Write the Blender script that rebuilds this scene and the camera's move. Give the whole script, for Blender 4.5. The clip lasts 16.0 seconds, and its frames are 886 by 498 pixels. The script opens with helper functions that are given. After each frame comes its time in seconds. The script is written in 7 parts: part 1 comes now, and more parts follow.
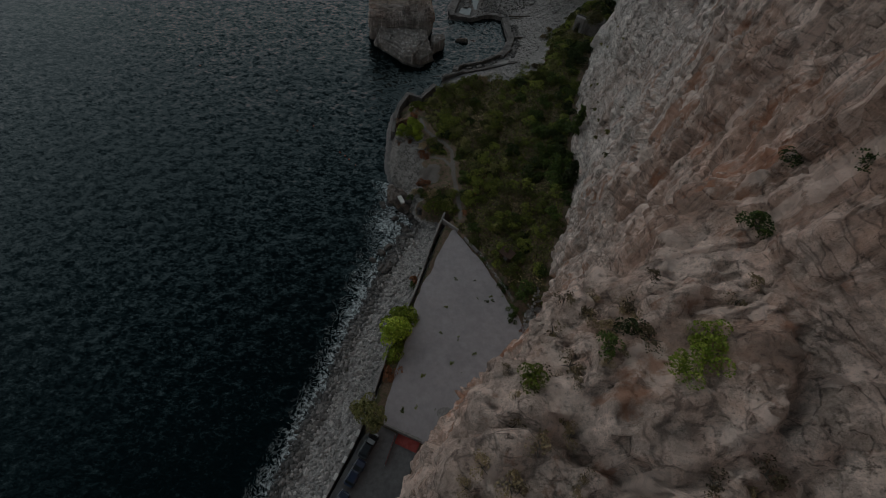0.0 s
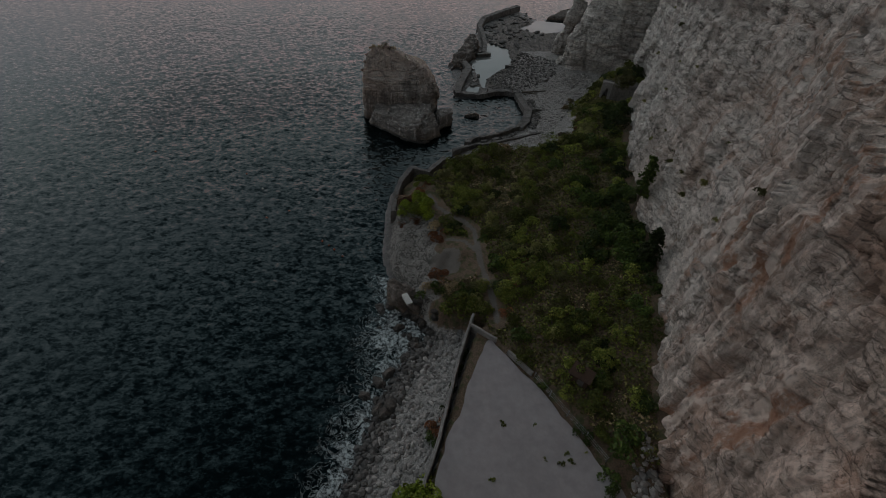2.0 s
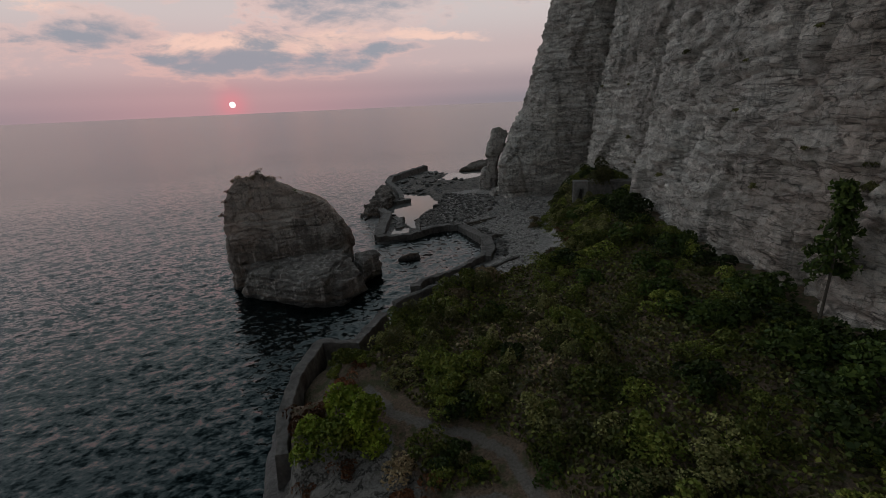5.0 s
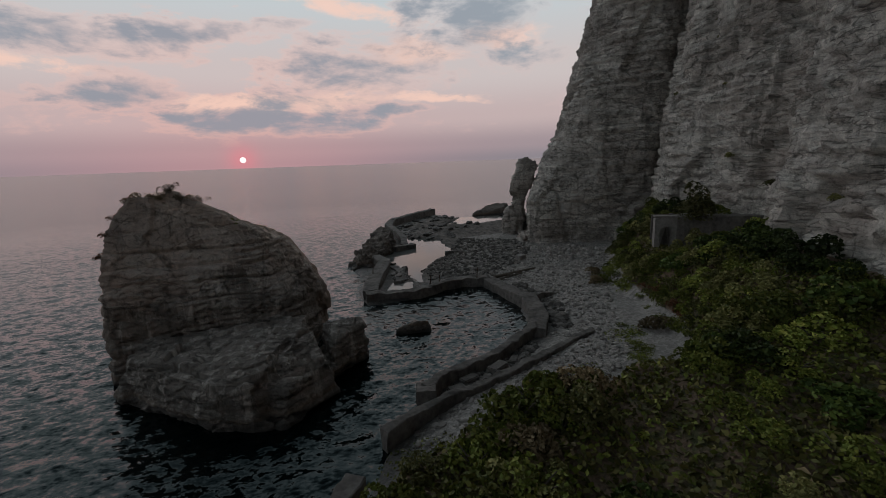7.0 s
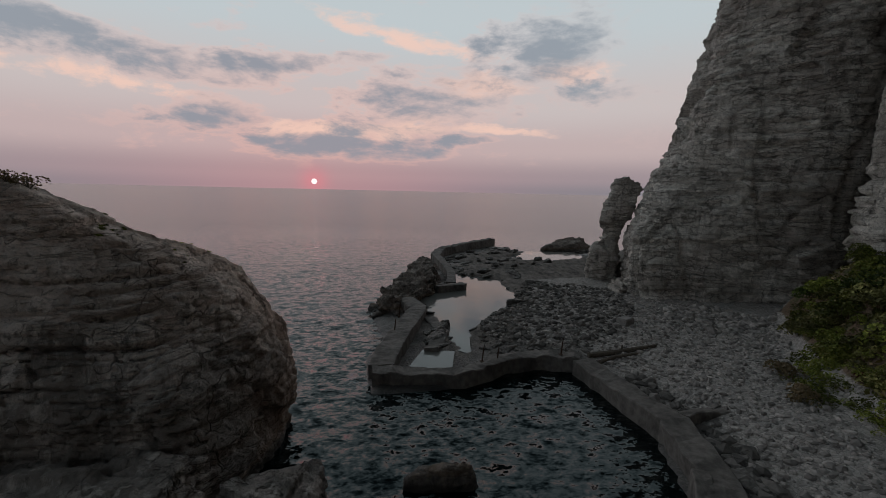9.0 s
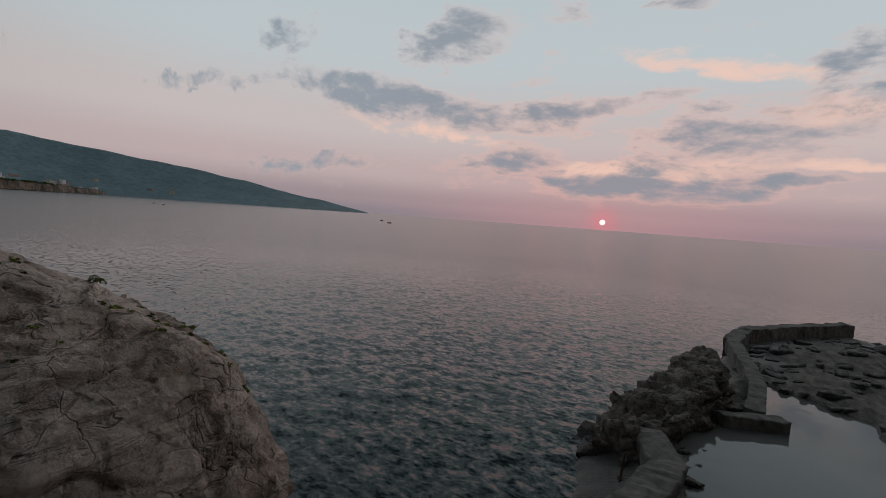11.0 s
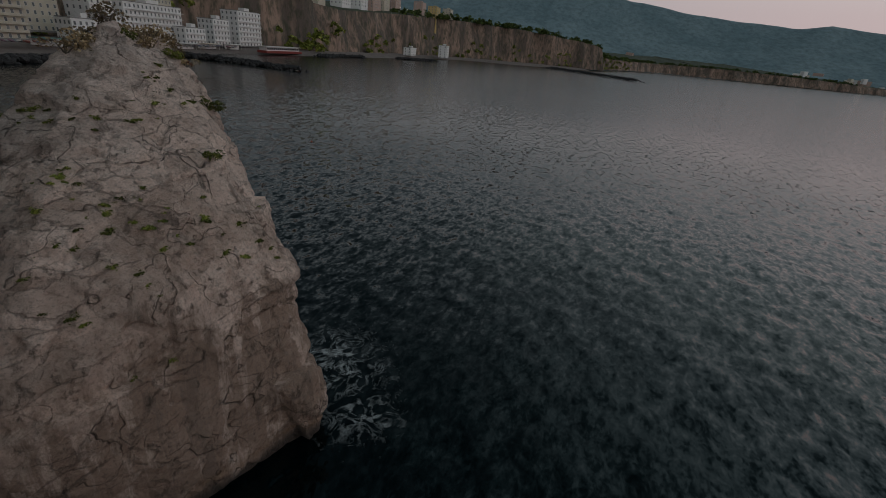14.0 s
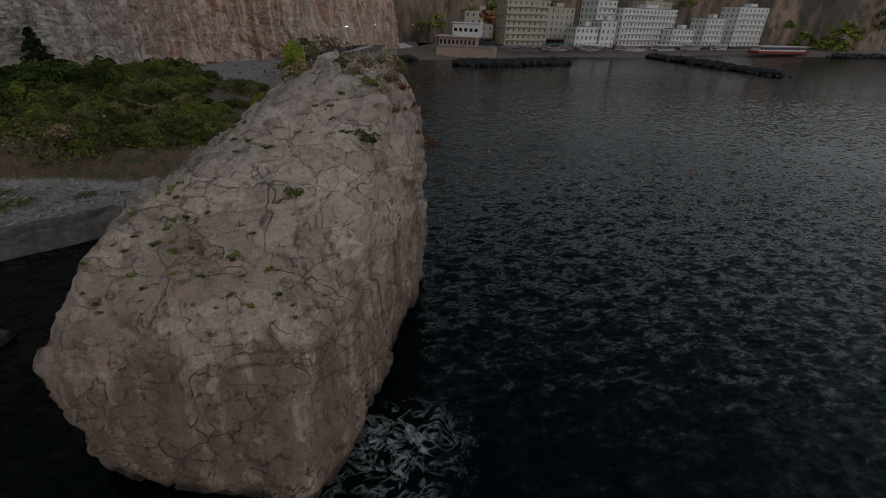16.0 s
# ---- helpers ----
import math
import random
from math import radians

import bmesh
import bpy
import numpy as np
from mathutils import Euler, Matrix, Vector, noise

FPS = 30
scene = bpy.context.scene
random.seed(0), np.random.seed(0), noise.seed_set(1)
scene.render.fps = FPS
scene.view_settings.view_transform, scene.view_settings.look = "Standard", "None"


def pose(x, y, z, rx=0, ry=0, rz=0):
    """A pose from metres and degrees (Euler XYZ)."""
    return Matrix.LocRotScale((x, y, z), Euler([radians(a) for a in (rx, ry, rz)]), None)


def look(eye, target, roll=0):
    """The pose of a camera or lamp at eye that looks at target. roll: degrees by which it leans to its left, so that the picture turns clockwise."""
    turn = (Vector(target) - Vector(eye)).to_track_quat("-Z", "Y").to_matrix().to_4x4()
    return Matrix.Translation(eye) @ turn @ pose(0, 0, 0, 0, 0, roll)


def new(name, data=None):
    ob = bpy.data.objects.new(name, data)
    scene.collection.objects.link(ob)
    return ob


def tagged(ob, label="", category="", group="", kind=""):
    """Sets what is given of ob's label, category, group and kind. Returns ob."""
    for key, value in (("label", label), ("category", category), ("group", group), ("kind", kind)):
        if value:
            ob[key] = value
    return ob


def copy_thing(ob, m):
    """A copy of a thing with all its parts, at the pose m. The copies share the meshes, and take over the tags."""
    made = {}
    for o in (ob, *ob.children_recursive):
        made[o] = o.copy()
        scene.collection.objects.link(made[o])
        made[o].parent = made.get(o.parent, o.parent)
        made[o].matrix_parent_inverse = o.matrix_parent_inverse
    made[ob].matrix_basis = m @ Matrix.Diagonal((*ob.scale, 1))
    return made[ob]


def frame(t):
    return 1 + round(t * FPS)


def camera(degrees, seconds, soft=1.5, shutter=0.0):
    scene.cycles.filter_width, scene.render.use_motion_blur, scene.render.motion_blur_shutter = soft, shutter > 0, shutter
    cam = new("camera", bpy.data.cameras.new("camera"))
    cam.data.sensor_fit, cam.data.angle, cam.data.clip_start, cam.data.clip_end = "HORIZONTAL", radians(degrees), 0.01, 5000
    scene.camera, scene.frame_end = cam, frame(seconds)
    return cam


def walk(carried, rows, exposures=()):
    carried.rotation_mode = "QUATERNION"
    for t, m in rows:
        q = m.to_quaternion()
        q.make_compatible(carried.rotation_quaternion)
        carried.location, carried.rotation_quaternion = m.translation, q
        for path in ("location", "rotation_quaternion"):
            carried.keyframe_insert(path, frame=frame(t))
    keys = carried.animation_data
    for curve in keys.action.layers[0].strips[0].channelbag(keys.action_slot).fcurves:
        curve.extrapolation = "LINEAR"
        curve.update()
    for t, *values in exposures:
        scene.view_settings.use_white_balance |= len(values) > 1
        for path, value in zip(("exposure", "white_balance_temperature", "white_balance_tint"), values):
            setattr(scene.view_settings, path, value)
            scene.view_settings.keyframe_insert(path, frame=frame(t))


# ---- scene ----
cam = camera(90.2, 16.0, 0.7, 0.03)
METRES, EYE, TILT, LEAN, TURN = 200.0, 82.0, -57.9, -6.22, 0.0
ROWS = [
    (0.0, 0.0, 0.0, 0.0, -0.0, -0.0, -0.0),
    (0.5, -0.0041, 0.0397, -0.0016, -0.78, 3.26, 0.78),
    (1.0, -0.0078, 0.0797, -0.0013, -0.22, 6.28, 1.29),
    (1.5, -0.0115, 0.1202, 0.0016, 0.64, 9.54, 1.91),
    (2.0, -0.0153, 0.161, 0.0065, 1.15, 14.52, 2.92),
    (2.5, -0.0193, 0.2013, 0.0146, 0.86, 19.42, 5.54),
    (3.0, -0.0229, 0.2407, 0.0253, 0.53, 23.29, 9.99),
    (3.5, -0.0259, 0.2794, 0.0377, 0.54, 26.77, 14.14),
    (4.0, -0.0277, 0.3163, 0.0526, 0.27, 30.81, 17.51),
    (4.5, -0.0275, 0.3514, 0.07, -0.79, 34.42, 19.38),
    (5.0, -0.0253, 0.3838, 0.0899, -1.44, 38.77, 18.31),
    (7.5, 0.0012, 0.51, 0.2059, -1.67, 46.0, 17.38),
    (8.0, 0.0079, 0.5311, 0.2293, -1.73, 46.6, 16.49),
    (10.5, 0.0375, 0.6168, 0.3473, 10.55, 54.74, -13.28),
    (11.0, 0.0401, 0.6294, 0.3706, 16.84, 52.95, -22.63),
    (11.5, 0.0412, 0.6415, 0.3926, 22.86, 47.06, -31.86),
    (12.0, 0.0403, 0.6537, 0.413, 35.11, 34.76, -43.53),
    (12.5, 0.0366, 0.6641, 0.431, 52.55, 18.9, -53.12),
    (13.0, 0.0293, 0.6735, 0.4493, 74.0, -1.31, -60.68),
    (13.5, 0.0187, 0.681, 0.4657, 103.28, -27.86, -63.53),
    (14.0, 0.0045, 0.686, 0.4802, 131.87, -53.56, -58.99),
    (14.5, -0.0126, 0.6884, 0.4913, 151.11, -69.53, -49.93),
    (15.0, -0.032, 0.688, 0.4986, 163.18, -78.16, -38.81),
    (15.5, -0.0519, 0.6845, 0.5014, 171.98, -83.14, -27.3),
    (16.0, -0.0718, 0.6785, 0.4996, 179.32, -85.69, -16.04),
]
EXPOSURES = [(0.0, 0.66), (2.5, 0.68), (5.0, 0.42), (8.0, 0.36), (11.0, 0.27), (13.0, 0.28), (16.0, 0.5)]
walk(cam, [(t, pose(0, 0, EYE, TILT, LEAN, TURN) @ pose(METRES * x, METRES * y, METRES * z, 90 + pitch, roll, yaw)) for t, x, y, z, yaw, pitch, roll in ROWS], EXPOSURES)

# ---- world, sun ----
SUN_WAY = Vector((-0.1422, 0.9897, 0.0133)).normalized()


def build_world():
    """A dusk sky: pale blue above, a pink band at the horizon, drifting clouds and a low red sun."""
    world = bpy.data.worlds.new("dusk_sky")
    scene.world = world
    world.use_nodes = True
    nt = world.node_tree
    nt.nodes.clear()
    N, L = nt.nodes.new, nt.links.new

    def val(op, a, b=None, c=None, clamp=False):
        n = N("ShaderNodeMath")
        n.operation, n.use_clamp = op, clamp
        for i, x in enumerate((a, b, c)):
            if x is None:
                continue
            if isinstance(x, (int, float)):
                n.inputs[i].default_value = x
            else:
                L(x, n.inputs[i])
        return n.outputs[0]

    def mix(f, a, b, kind="MIX"):
        n = N("ShaderNodeMix")
        n.data_type, n.blend_type = "RGBA", kind
        for i, x in ((0, f), (6, a), (7, b)):
            if isinstance(x, (int, float)):
                n.inputs[i].default_value = x
            elif isinstance(x, tuple):
                n.inputs[i].default_value = (*x, 1)
            else:
                L(x, n.inputs[i])
        return n.outputs[2]

    def ramp(f, stops, smooth="EASE"):
        n = N("ShaderNodeValToRGB")
        n.color_ramp.interpolation = smooth
        while len(n.color_ramp.elements) < len(stops):
            n.color_ramp.elements.new(0.5)
        for e, (p, c) in zip(n.color_ramp.elements, stops):
            e.position, e.color = p, (*c, 1)
        L(f, n.inputs[0])
        return n.outputs[0]

    tc = N("ShaderNodeTexCoord")
    way = N("ShaderNodeVectorMath")
    way.operation = "NORMALIZE"
    L(tc.outputs["Generated"], way.inputs[0])
    sep = N("ShaderNodeSeparateXYZ")
    L(way.outputs[0], sep.inputs[0])
    up = val("MAXIMUM", sep.outputs[2], 0.0)
    dot = N("ShaderNodeVectorMath")
    dot.operation = "DOT_PRODUCT"
    L(way.outputs[0], dot.inputs[0])
    dot.inputs[1].default_value = SUN_WAY
    near = val("MAXIMUM", dot.outputs["Value"], 0.0)
    base = ramp(up, SKY_STOPS)
    # away from the sun the band is greyer
    side = val("MULTIPLY_ADD", dot.outputs["Value"], 0.5, 0.5)
    grey = ramp(up, SKY_BACK)
    base = mix(ramp(side, [(0.27, (0, 0, 0)), (0.85, (1, 1, 1))]), grey, base)
    # pink glow round the sun, low over the horizon
    low = val("POWER", val("SUBTRACT", 1.0, up), 9.0)
    glow = val("MULTIPLY", val("POWER", near, 14.0), low)
    base = mix(val("MULTIPLY", glow, 0.42), base, (0.64, 0.29, 0.31))
    # clouds on a flat layer
    flat = val("ADD", up, 0.10)
    comb = N("ShaderNodeCombineXYZ")
    L(val("DIVIDE", sep.outputs[0], flat), comb.inputs[0])
    L(val("DIVIDE", sep.outputs[1], flat), comb.inputs[1])

    def cloud(shift, scale, detail, stretch):
        mp = N("ShaderNodeMapping")
        mp.inputs["Location"].default_value = shift
        mp.inputs["Scale"].default_value = stretch
        L(comb.outputs[0], mp.inputs[0])
        tx = N("ShaderNodeTexNoise")
        tx.inputs["Scale"].default_value, tx.inputs["Detail"].default_value = scale, detail
        tx.inputs["Roughness"].default_value = 0.56
        tx.inputs["Distortion"].default_value = 0.25
        L(mp.outputs[0], tx.inputs["Vector"])
        return tx.outputs["Fac"]

    a = cloud((3.1, 1.7, 0.0), 1.25, 9.0, (0.62, 1.0, 1.0))
    wide = cloud((8.2, 5.3, 2.0), 0.33, 3.0, (1.0, 0.8, 1.0))
    # the banks that stand over the bay, by bearing and height
    u = val("DIVIDE", sep.outputs[0], val("MAXIMUM", sep.outputs[1], 0.05))
    v = val("DIVIDE", up, val("SQRT", val("MAXIMUM", val("SUBTRACT", 1.0, val("MULTIPLY", up, up)), 0.01)))

    # torn edges at two sizes, drawn out along the horizon
    def torn(scale, detail, shift):
        m = N("ShaderNodeCombineXYZ")
        L(val("MULTIPLY_ADD", u, 1.0, shift), m.inputs[0])
        L(val("MULTIPLY", v, 2.6), m.inputs[1])
        tx = N("ShaderNodeTexNoise")
        tx.inputs["Scale"].default_value, tx.inputs["Detail"].default_value = scale, detail
        tx.inputs["Roughness"].default_value, tx.inputs["Distortion"].default_value = 0.62, 0.3
        L(m.outputs[0], tx.inputs["Vector"])
        return tx.outputs["Fac"], tx.outputs["Color"]

    shred, shift = torn(5.5, 9.0, 2.4)
    puff, _ = torn(17.0, 6.0, 7.1)
    rs = N("ShaderNodeSeparateColor")
    L(shift, rs.inputs[0])
    u = val("ADD", u, val("MULTIPLY_ADD", rs.outputs[0], 0.26, -0.13))
    v = val("ADD", v, val("MULTIPLY_ADD", rs.outputs[1], 0.09, -0.045))

    def banks(rows, wide):
        total = None
        for u0, v0, ru, rv, slope in rows:
            ru, rv = ru * wide, rv * wide
            du = val("SUBTRACT", u, u0)
            dv = val("DIVIDE", val("SUBTRACT", val("SUBTRACT", v, v0), val("MULTIPLY", du, slope)), rv)
            q = val("ADD", val("POWER", val("ABSOLUTE", val("DIVIDE", du, ru)), 2.0), val("MULTIPLY", dv, dv))
            one = val("SUBTRACT", 1.0, val("MULTIPLY", q, 0.42), clamp=True)
            total = one if total is None else val("MAXIMUM", total, one)
        return total

    bank = banks(CLOUD_BANKS, 1.25)
    shine = banks(BRIGHT_BANKS, 1.0)
    field = val("ADD", val("MULTIPLY_ADD", a, 0.36, -0.18), val("MULTIPLY_ADD", wide, 0.24, -0.16))
    field = val("ADD", field, val("ADD", val("MULTIPLY_ADD", shred, 0.95, -0.475), val("MULTIPLY_ADD", puff, 0.42, -0.21)))
    field = val("ADD", field, val("MULTIPLY", bank, 0.36))
    mask = ramp(field, [(0.10, (0, 0, 0)), (0.40, (1, 1, 1))])
    rim = ramp(field, [(0.015, (0, 0, 0)), (0.16, (1, 1, 1))])
    fade = ramp(up, [(0.025, (0, 0, 0)), (0.075, (1, 1, 1))])
    warm = val("POWER", near, 5.0)
    lit = mix(warm, (0.56, 0.46, 0.46), (0.82, 0.46, 0.38))
    sky = mix(val("MULTIPLY", val("MULTIPLY", rim, fade), val("MULTIPLY_ADD", warm, 0.30, 0.06)), base, lit)
    wisp = ramp(val("ADD", val("MULTIPLY", val("ADD", shred, puff), 0.5), val("MULTIPLY", shine, 0.16)), [(0.50, (0, 0, 0)), (0.68, (1, 1, 1))])
    sky = mix(val("MULTIPLY", val("MULTIPLY", wisp, shine), 0.8), sky, (0.84, 0.56, 0.46))
    dark = mix(warm, (0.26, 0.31, 0.355), (0.235, 0.26, 0.31))
    sky = mix(val("MULTIPLY", val("MULTIPLY", mask, fade), 0.9), sky, dark)
    # the disc of the sun behind haze
    halo = val("POWER", near, 2600.0)
    sky = mix(val("MULTIPLY", halo, 0.55), sky, (0.7, 0.20, 0.24))
    disc = val("GREATER_THAN", dot.outputs["Value"], math.cos(radians(0.34)))
    sky = mix(disc, sky, (1.15, 0.9, 0.9))
    bg = N("ShaderNodeBackground")
    L(sky, bg.inputs[0])
    bg.inputs[1].default_value = 0.86
    ns = N("ShaderNodeTexSky")
    ns.sky_type, ns.sun_disc = "NISHITA", False
    ns.sun_elevation, ns.sun_rotation = math.asin(SUN_WAY.z), math.atan2(SUN_WAY.x, SUN_WAY.y)
    bg2 = N("ShaderNodeBackground")
    L(ns.outputs[0], bg2.inputs[0])
    bg2.inputs[1].default_value = 0.001
    add = N("ShaderNodeAddShader")
    L(bg.outputs[0], add.inputs[0])
    L(bg2.outputs[0], add.inputs[1])
    out = N("ShaderNodeOutputWorld")
    L(add.outputs[0], out.inputs[0])


SKY_STOPS = [(0.0, (0.225, 0.21, 0.235)), (0.03, (0.31, 0.255, 0.275)), (0.09, (0.48, 0.385, 0.385)), (0.18, (0.53, 0.475, 0.47)), (0.33, (0.48, 0.535, 0.56)), (0.5, (0.45, 0.52, 0.55)), (0.62, (0.45, 0.52, 0.555)), (0.78, (0.22, 0.265, 0.29)), (0.91, (0.05, 0.065, 0.075)), (1.0, (0.025, 0.038, 0.048))]
SKY_BACK = [(0.0, (0.26, 0.255, 0.265)), (0.05, (0.285, 0.27, 0.28)), (0.15, (0.29, 0.295, 0.305)), (0.3, (0.23, 0.265, 0.285)), (0.45, (0.125, 0.15, 0.17)), (0.65, (0.065, 0.085, 0.10)), (0.85, (0.04, 0.055, 0.065)), (1.0, (0.025, 0.038, 0.048))]
# bearing, height, half width, half height, slope of the cloud banks
CLOUD_BANKS = [(-0.742, 0.251, 0.351, 0.029, -0.06), (-0.522, 0.396, 0.092, 0.047, 0.12), (-0.225, 0.249, 0.156, 0.022, 0.15), (0.091, 0.186, 0.141, 0.049, 0.09), (0.38, 0.307, 0.13, 0.064, 0.22), (0.451, 0.2, 0.093, 0.019, 0.09), (-0.181, 0.089, 0.116, 0.02, 0.06), (0.021, 0.087, 0.115, 0.022, 0.05), (-1.129, 0.352, 0.102, 0.028, 0.13), (-0.026, 0.45, 0.035, 0.018, -0.05), (-0.364, 0.152, 0.086, 0.027, -0.04), (-1.015, 0.1, 0.158, 0.013, 0.07), (0.168, 0.1, 0.063, 0.011, 0.03), (-1.489, 0.232, 0.29, 0.013, 0.06)]
BRIGHT_BANKS = [(0.052, 0.323, 0.17, 0.019, -0.22), (0.21, 0.225, 0.111, 0.02, 0.01), (0.043, 0.13, 0.124, 0.019, 0.03), (0.429, 0.244, 0.086, 0.021, 0.02), (-0.563, 0.183, 0.209, 0.017, -0.09), (0.276, 0.13, 0.108, 0.011, -0.04), (-0.121, 0.13, 0.1, 0.015, 0.05)]
build_world()
sun = new("sun", bpy.data.lights.new("sun", "SUN"))
sun.data.energy, sun.data.angle, sun.data.color = 0.05, radians(120), (1.0, 0.72, 0.66)
sun.matrix_world = look((0, 0, 0), -SUN_WAY - Vector((0, 0, 0.2)))

# ---- tools ----
def cell_hash(ix, iy, iz, seed):
    """A number in 0..1 for each lattice cell."""
    h = (ix.astype(np.int64) * 374761393 + iy.astype(np.int64) * 668265263 + iz.astype(np.int64) * 2147483647 + seed * 974634777) & 0xFFFFFFFF
    h = ((h ^ (h >> 13)) * 1274126177) & 0xFFFFFFFF
    h = ((h ^ (h >> 16)) * 2246822519) & 0xFFFFFFFF
    return ((h ^ (h >> 15)) & 0xFFFFFF) / float(0x1000000)


def soft_noise(p, seed=0):
    """Smooth noise in -1..1 at points p (n, 3)."""
    i = np.floor(p)
    f = p - i
    u = f * f * (3 - 2 * f)
    ix, iy, iz = (i[:, k].astype(np.int64) for k in range(3))
    out = 0
    for a in (0, 1):
        for b in (0, 1):
            for c in (0, 1):
                w = (u[:, 0] if a else 1 - u[:, 0]) * (u[:, 1] if b else 1 - u[:, 1]) * (u[:, 2] if c else 1 - u[:, 2])
                out = out + w * cell_hash(ix + a, iy + b, iz + c, seed)
    return out * 2 - 1


def rough_noise(p, octaves=4, seed=0, gain=0.5):
    total, amp, q = 0, 1.0, np.asarray(p, float)
    for k in range(octaves):
        total = total + amp * soft_noise(q, seed + 17 * k)
        q, amp = q * 2.03 + 5.1, amp * gain
    return total


def blocks(p, seed=0):
    """Broken rock: each cell of a jittered lattice is a tilted facet. Returns the offset and the distance to the next joint."""
    i = np.floor(p).astype(np.int64)
    best = np.full(len(p), 9.0)
    second = best.copy()
    value = np.zeros(len(p))
    for a in (-1, 0, 1):
        for b in (-1, 0, 1):
            for c in (-1, 0, 1):
                x, y, z = i[:, 0] + a, i[:, 1] + b, i[:, 2] + c
                q = np.stack([x + cell_hash(x, y, z, seed), y + cell_hash(x, y, z, seed + 1), z + cell_hash(x, y, z, seed + 2)], 1)
                d = p - q
                dist = np.sqrt((d * d).sum(1))
                tilt = np.stack([cell_hash(x, y, z, seed + 3), cell_hash(x, y, z, seed + 4), cell_hash(x, y, z, seed + 5)], 1) - 0.5
                mine = cell_hash(x, y, z, seed + 6) * 2 - 1 + (d * tilt).sum(1) * 1.6
                closer = dist < best
                second = np.where(closer, best, np.minimum(second, dist))
                value = np.where(closer, mine, value)
                best = np.where(closer, dist, best)
    return value, second - best


def smooth(a, b, x):
    t = np.clip((x - a) / (b - a), 0, 1)
    return t * t * (3 - 2 * t)


def inside(px, py, poly):
    """Signed distance to a polygon in plan: positive within."""
    d = np.full(px.shape, 1e9)
    odd = np.zeros(px.shape, bool)
    n = len(poly)
    for k in range(n):
        ax, ay = poly[k]
        bx, by = poly[(k + 1) % n]
        ex, ey = bx - ax, by - ay
        t = np.clip(((px - ax) * ex + (py - ay) * ey) / (ex * ex + ey * ey + 1e-12), 0, 1)
        d = np.minimum(d, np.hypot(px - ax - t * ex, py - ay - t * ey))
        cross = (ay > py) != (by > py)
        odd ^= cross & (px < ex * (py - ay) / (ey if ey else 1e-12) + ax)
    return np.where(odd, d, -d)


def along(px, py, line):
    """Distance to an open line in plan."""
    d = np.full(px.shape, 1e9)
    for (ax, ay), (bx, by) in zip(line[:-1], line[1:]):
        ex, ey = bx - ax, by - ay
        t = np.clip(((px - ax) * ex + (py - ay) * ey) / (ex * ex + ey * ey + 1e-12), 0, 1)
        d = np.minimum(d, np.hypot(px - ax - t * ex, py - ay - t * ey))
    return d


def curve_points(pts, step):
    """A smooth line through points (any dimension), resampled at about the given step."""
    p = np.array(pts, float)
    out = []
    for k in range(len(p) - 1):
        a, b = p[max(k - 1, 0)], p[min(k + 2, len(p) - 1)]
        p0, p1 = p[k], p[k + 1]
        n = max(1, int(np.linalg.norm(p1[:2] - p0[:2]) / step))
        for t in np.arange(n) / n:
            m0, m1 = (p1 - a) / 2, (b - p0) / 2
            out.append((2 * t**3 - 3 * t**2 + 1) * p0 + (t**3 - 2 * t**2 + t) * m0 + (-2 * t**3 + 3 * t**2) * p1 + (t**3 - t**2) * m1)
    out.append(p[-1])
    return np.array(out)


def mesh_of(name, v, faces, smooth_shade=True):
    """A mesh from arrays: vertices (n, 3) and faces (m, 3 or 4), or a list of such face arrays."""
    groups = [np.asarray(f, np.int32) for f in (faces if isinstance(faces, list) else [faces]) if len(f)]
    me = bpy.data.meshes.new(name)
    me.vertices.add(len(v))
    me.vertices.foreach_set("co", np.ascontiguousarray(v, np.float32).ravel())
    loops = np.concatenate([g.ravel() for g in groups])
    sizes = np.concatenate([np.full(len(g), g.shape[1], np.int32) for g in groups])
    me.loops.add(len(loops))
    me.loops.foreach_set("vertex_index", loops)
    me.polygons.add(len(sizes))
    me.polygons.foreach_set("loop_start", np.concatenate([[0], np.cumsum(sizes)[:-1]]).astype(np.int32))
    me.polygons.foreach_set("use_smooth", np.full(len(sizes), smooth_shade))
    me.update(calc_edges=True)
    me.validate()
    return me


def put_attribute(me, name, values):
    me.attributes.new(name, "FLOAT", "POINT").data.foreach_set("value", np.ascontiguousarray(values, np.float32))


def grid_faces(nu, nv):
    """Quads of a grid whose vertices run v fastest."""
    a = (np.arange(nu - 1)[:, None] * nv + np.arange(nv - 1)[None, :]).ravel()
    return np.stack([a, a + nv, a + nv + 1, a + 1], 1)


def part(name, bm, material, parent=None, label=""):
    """Links a bmesh, or a mesh, as one object, under its thing where one is given."""
    if isinstance(bm, bmesh.types.BMesh):
        me = bpy.data.meshes.new(name)
        bm.to_mesh(me)
        bm.free()
    else:
        me = bm
    if material is not None and not me.materials:
        me.materials.append(material)
    ob = new(name, me)
    if parent is not None:
        ob.parent = parent
    return tagged(ob, label)


def thing(name, label, category, group="", kind="", at=None):
    ob = tagged(new(name), label, category, group, kind)
    if at is not None:
        ob.matrix_basis = at
    return ob


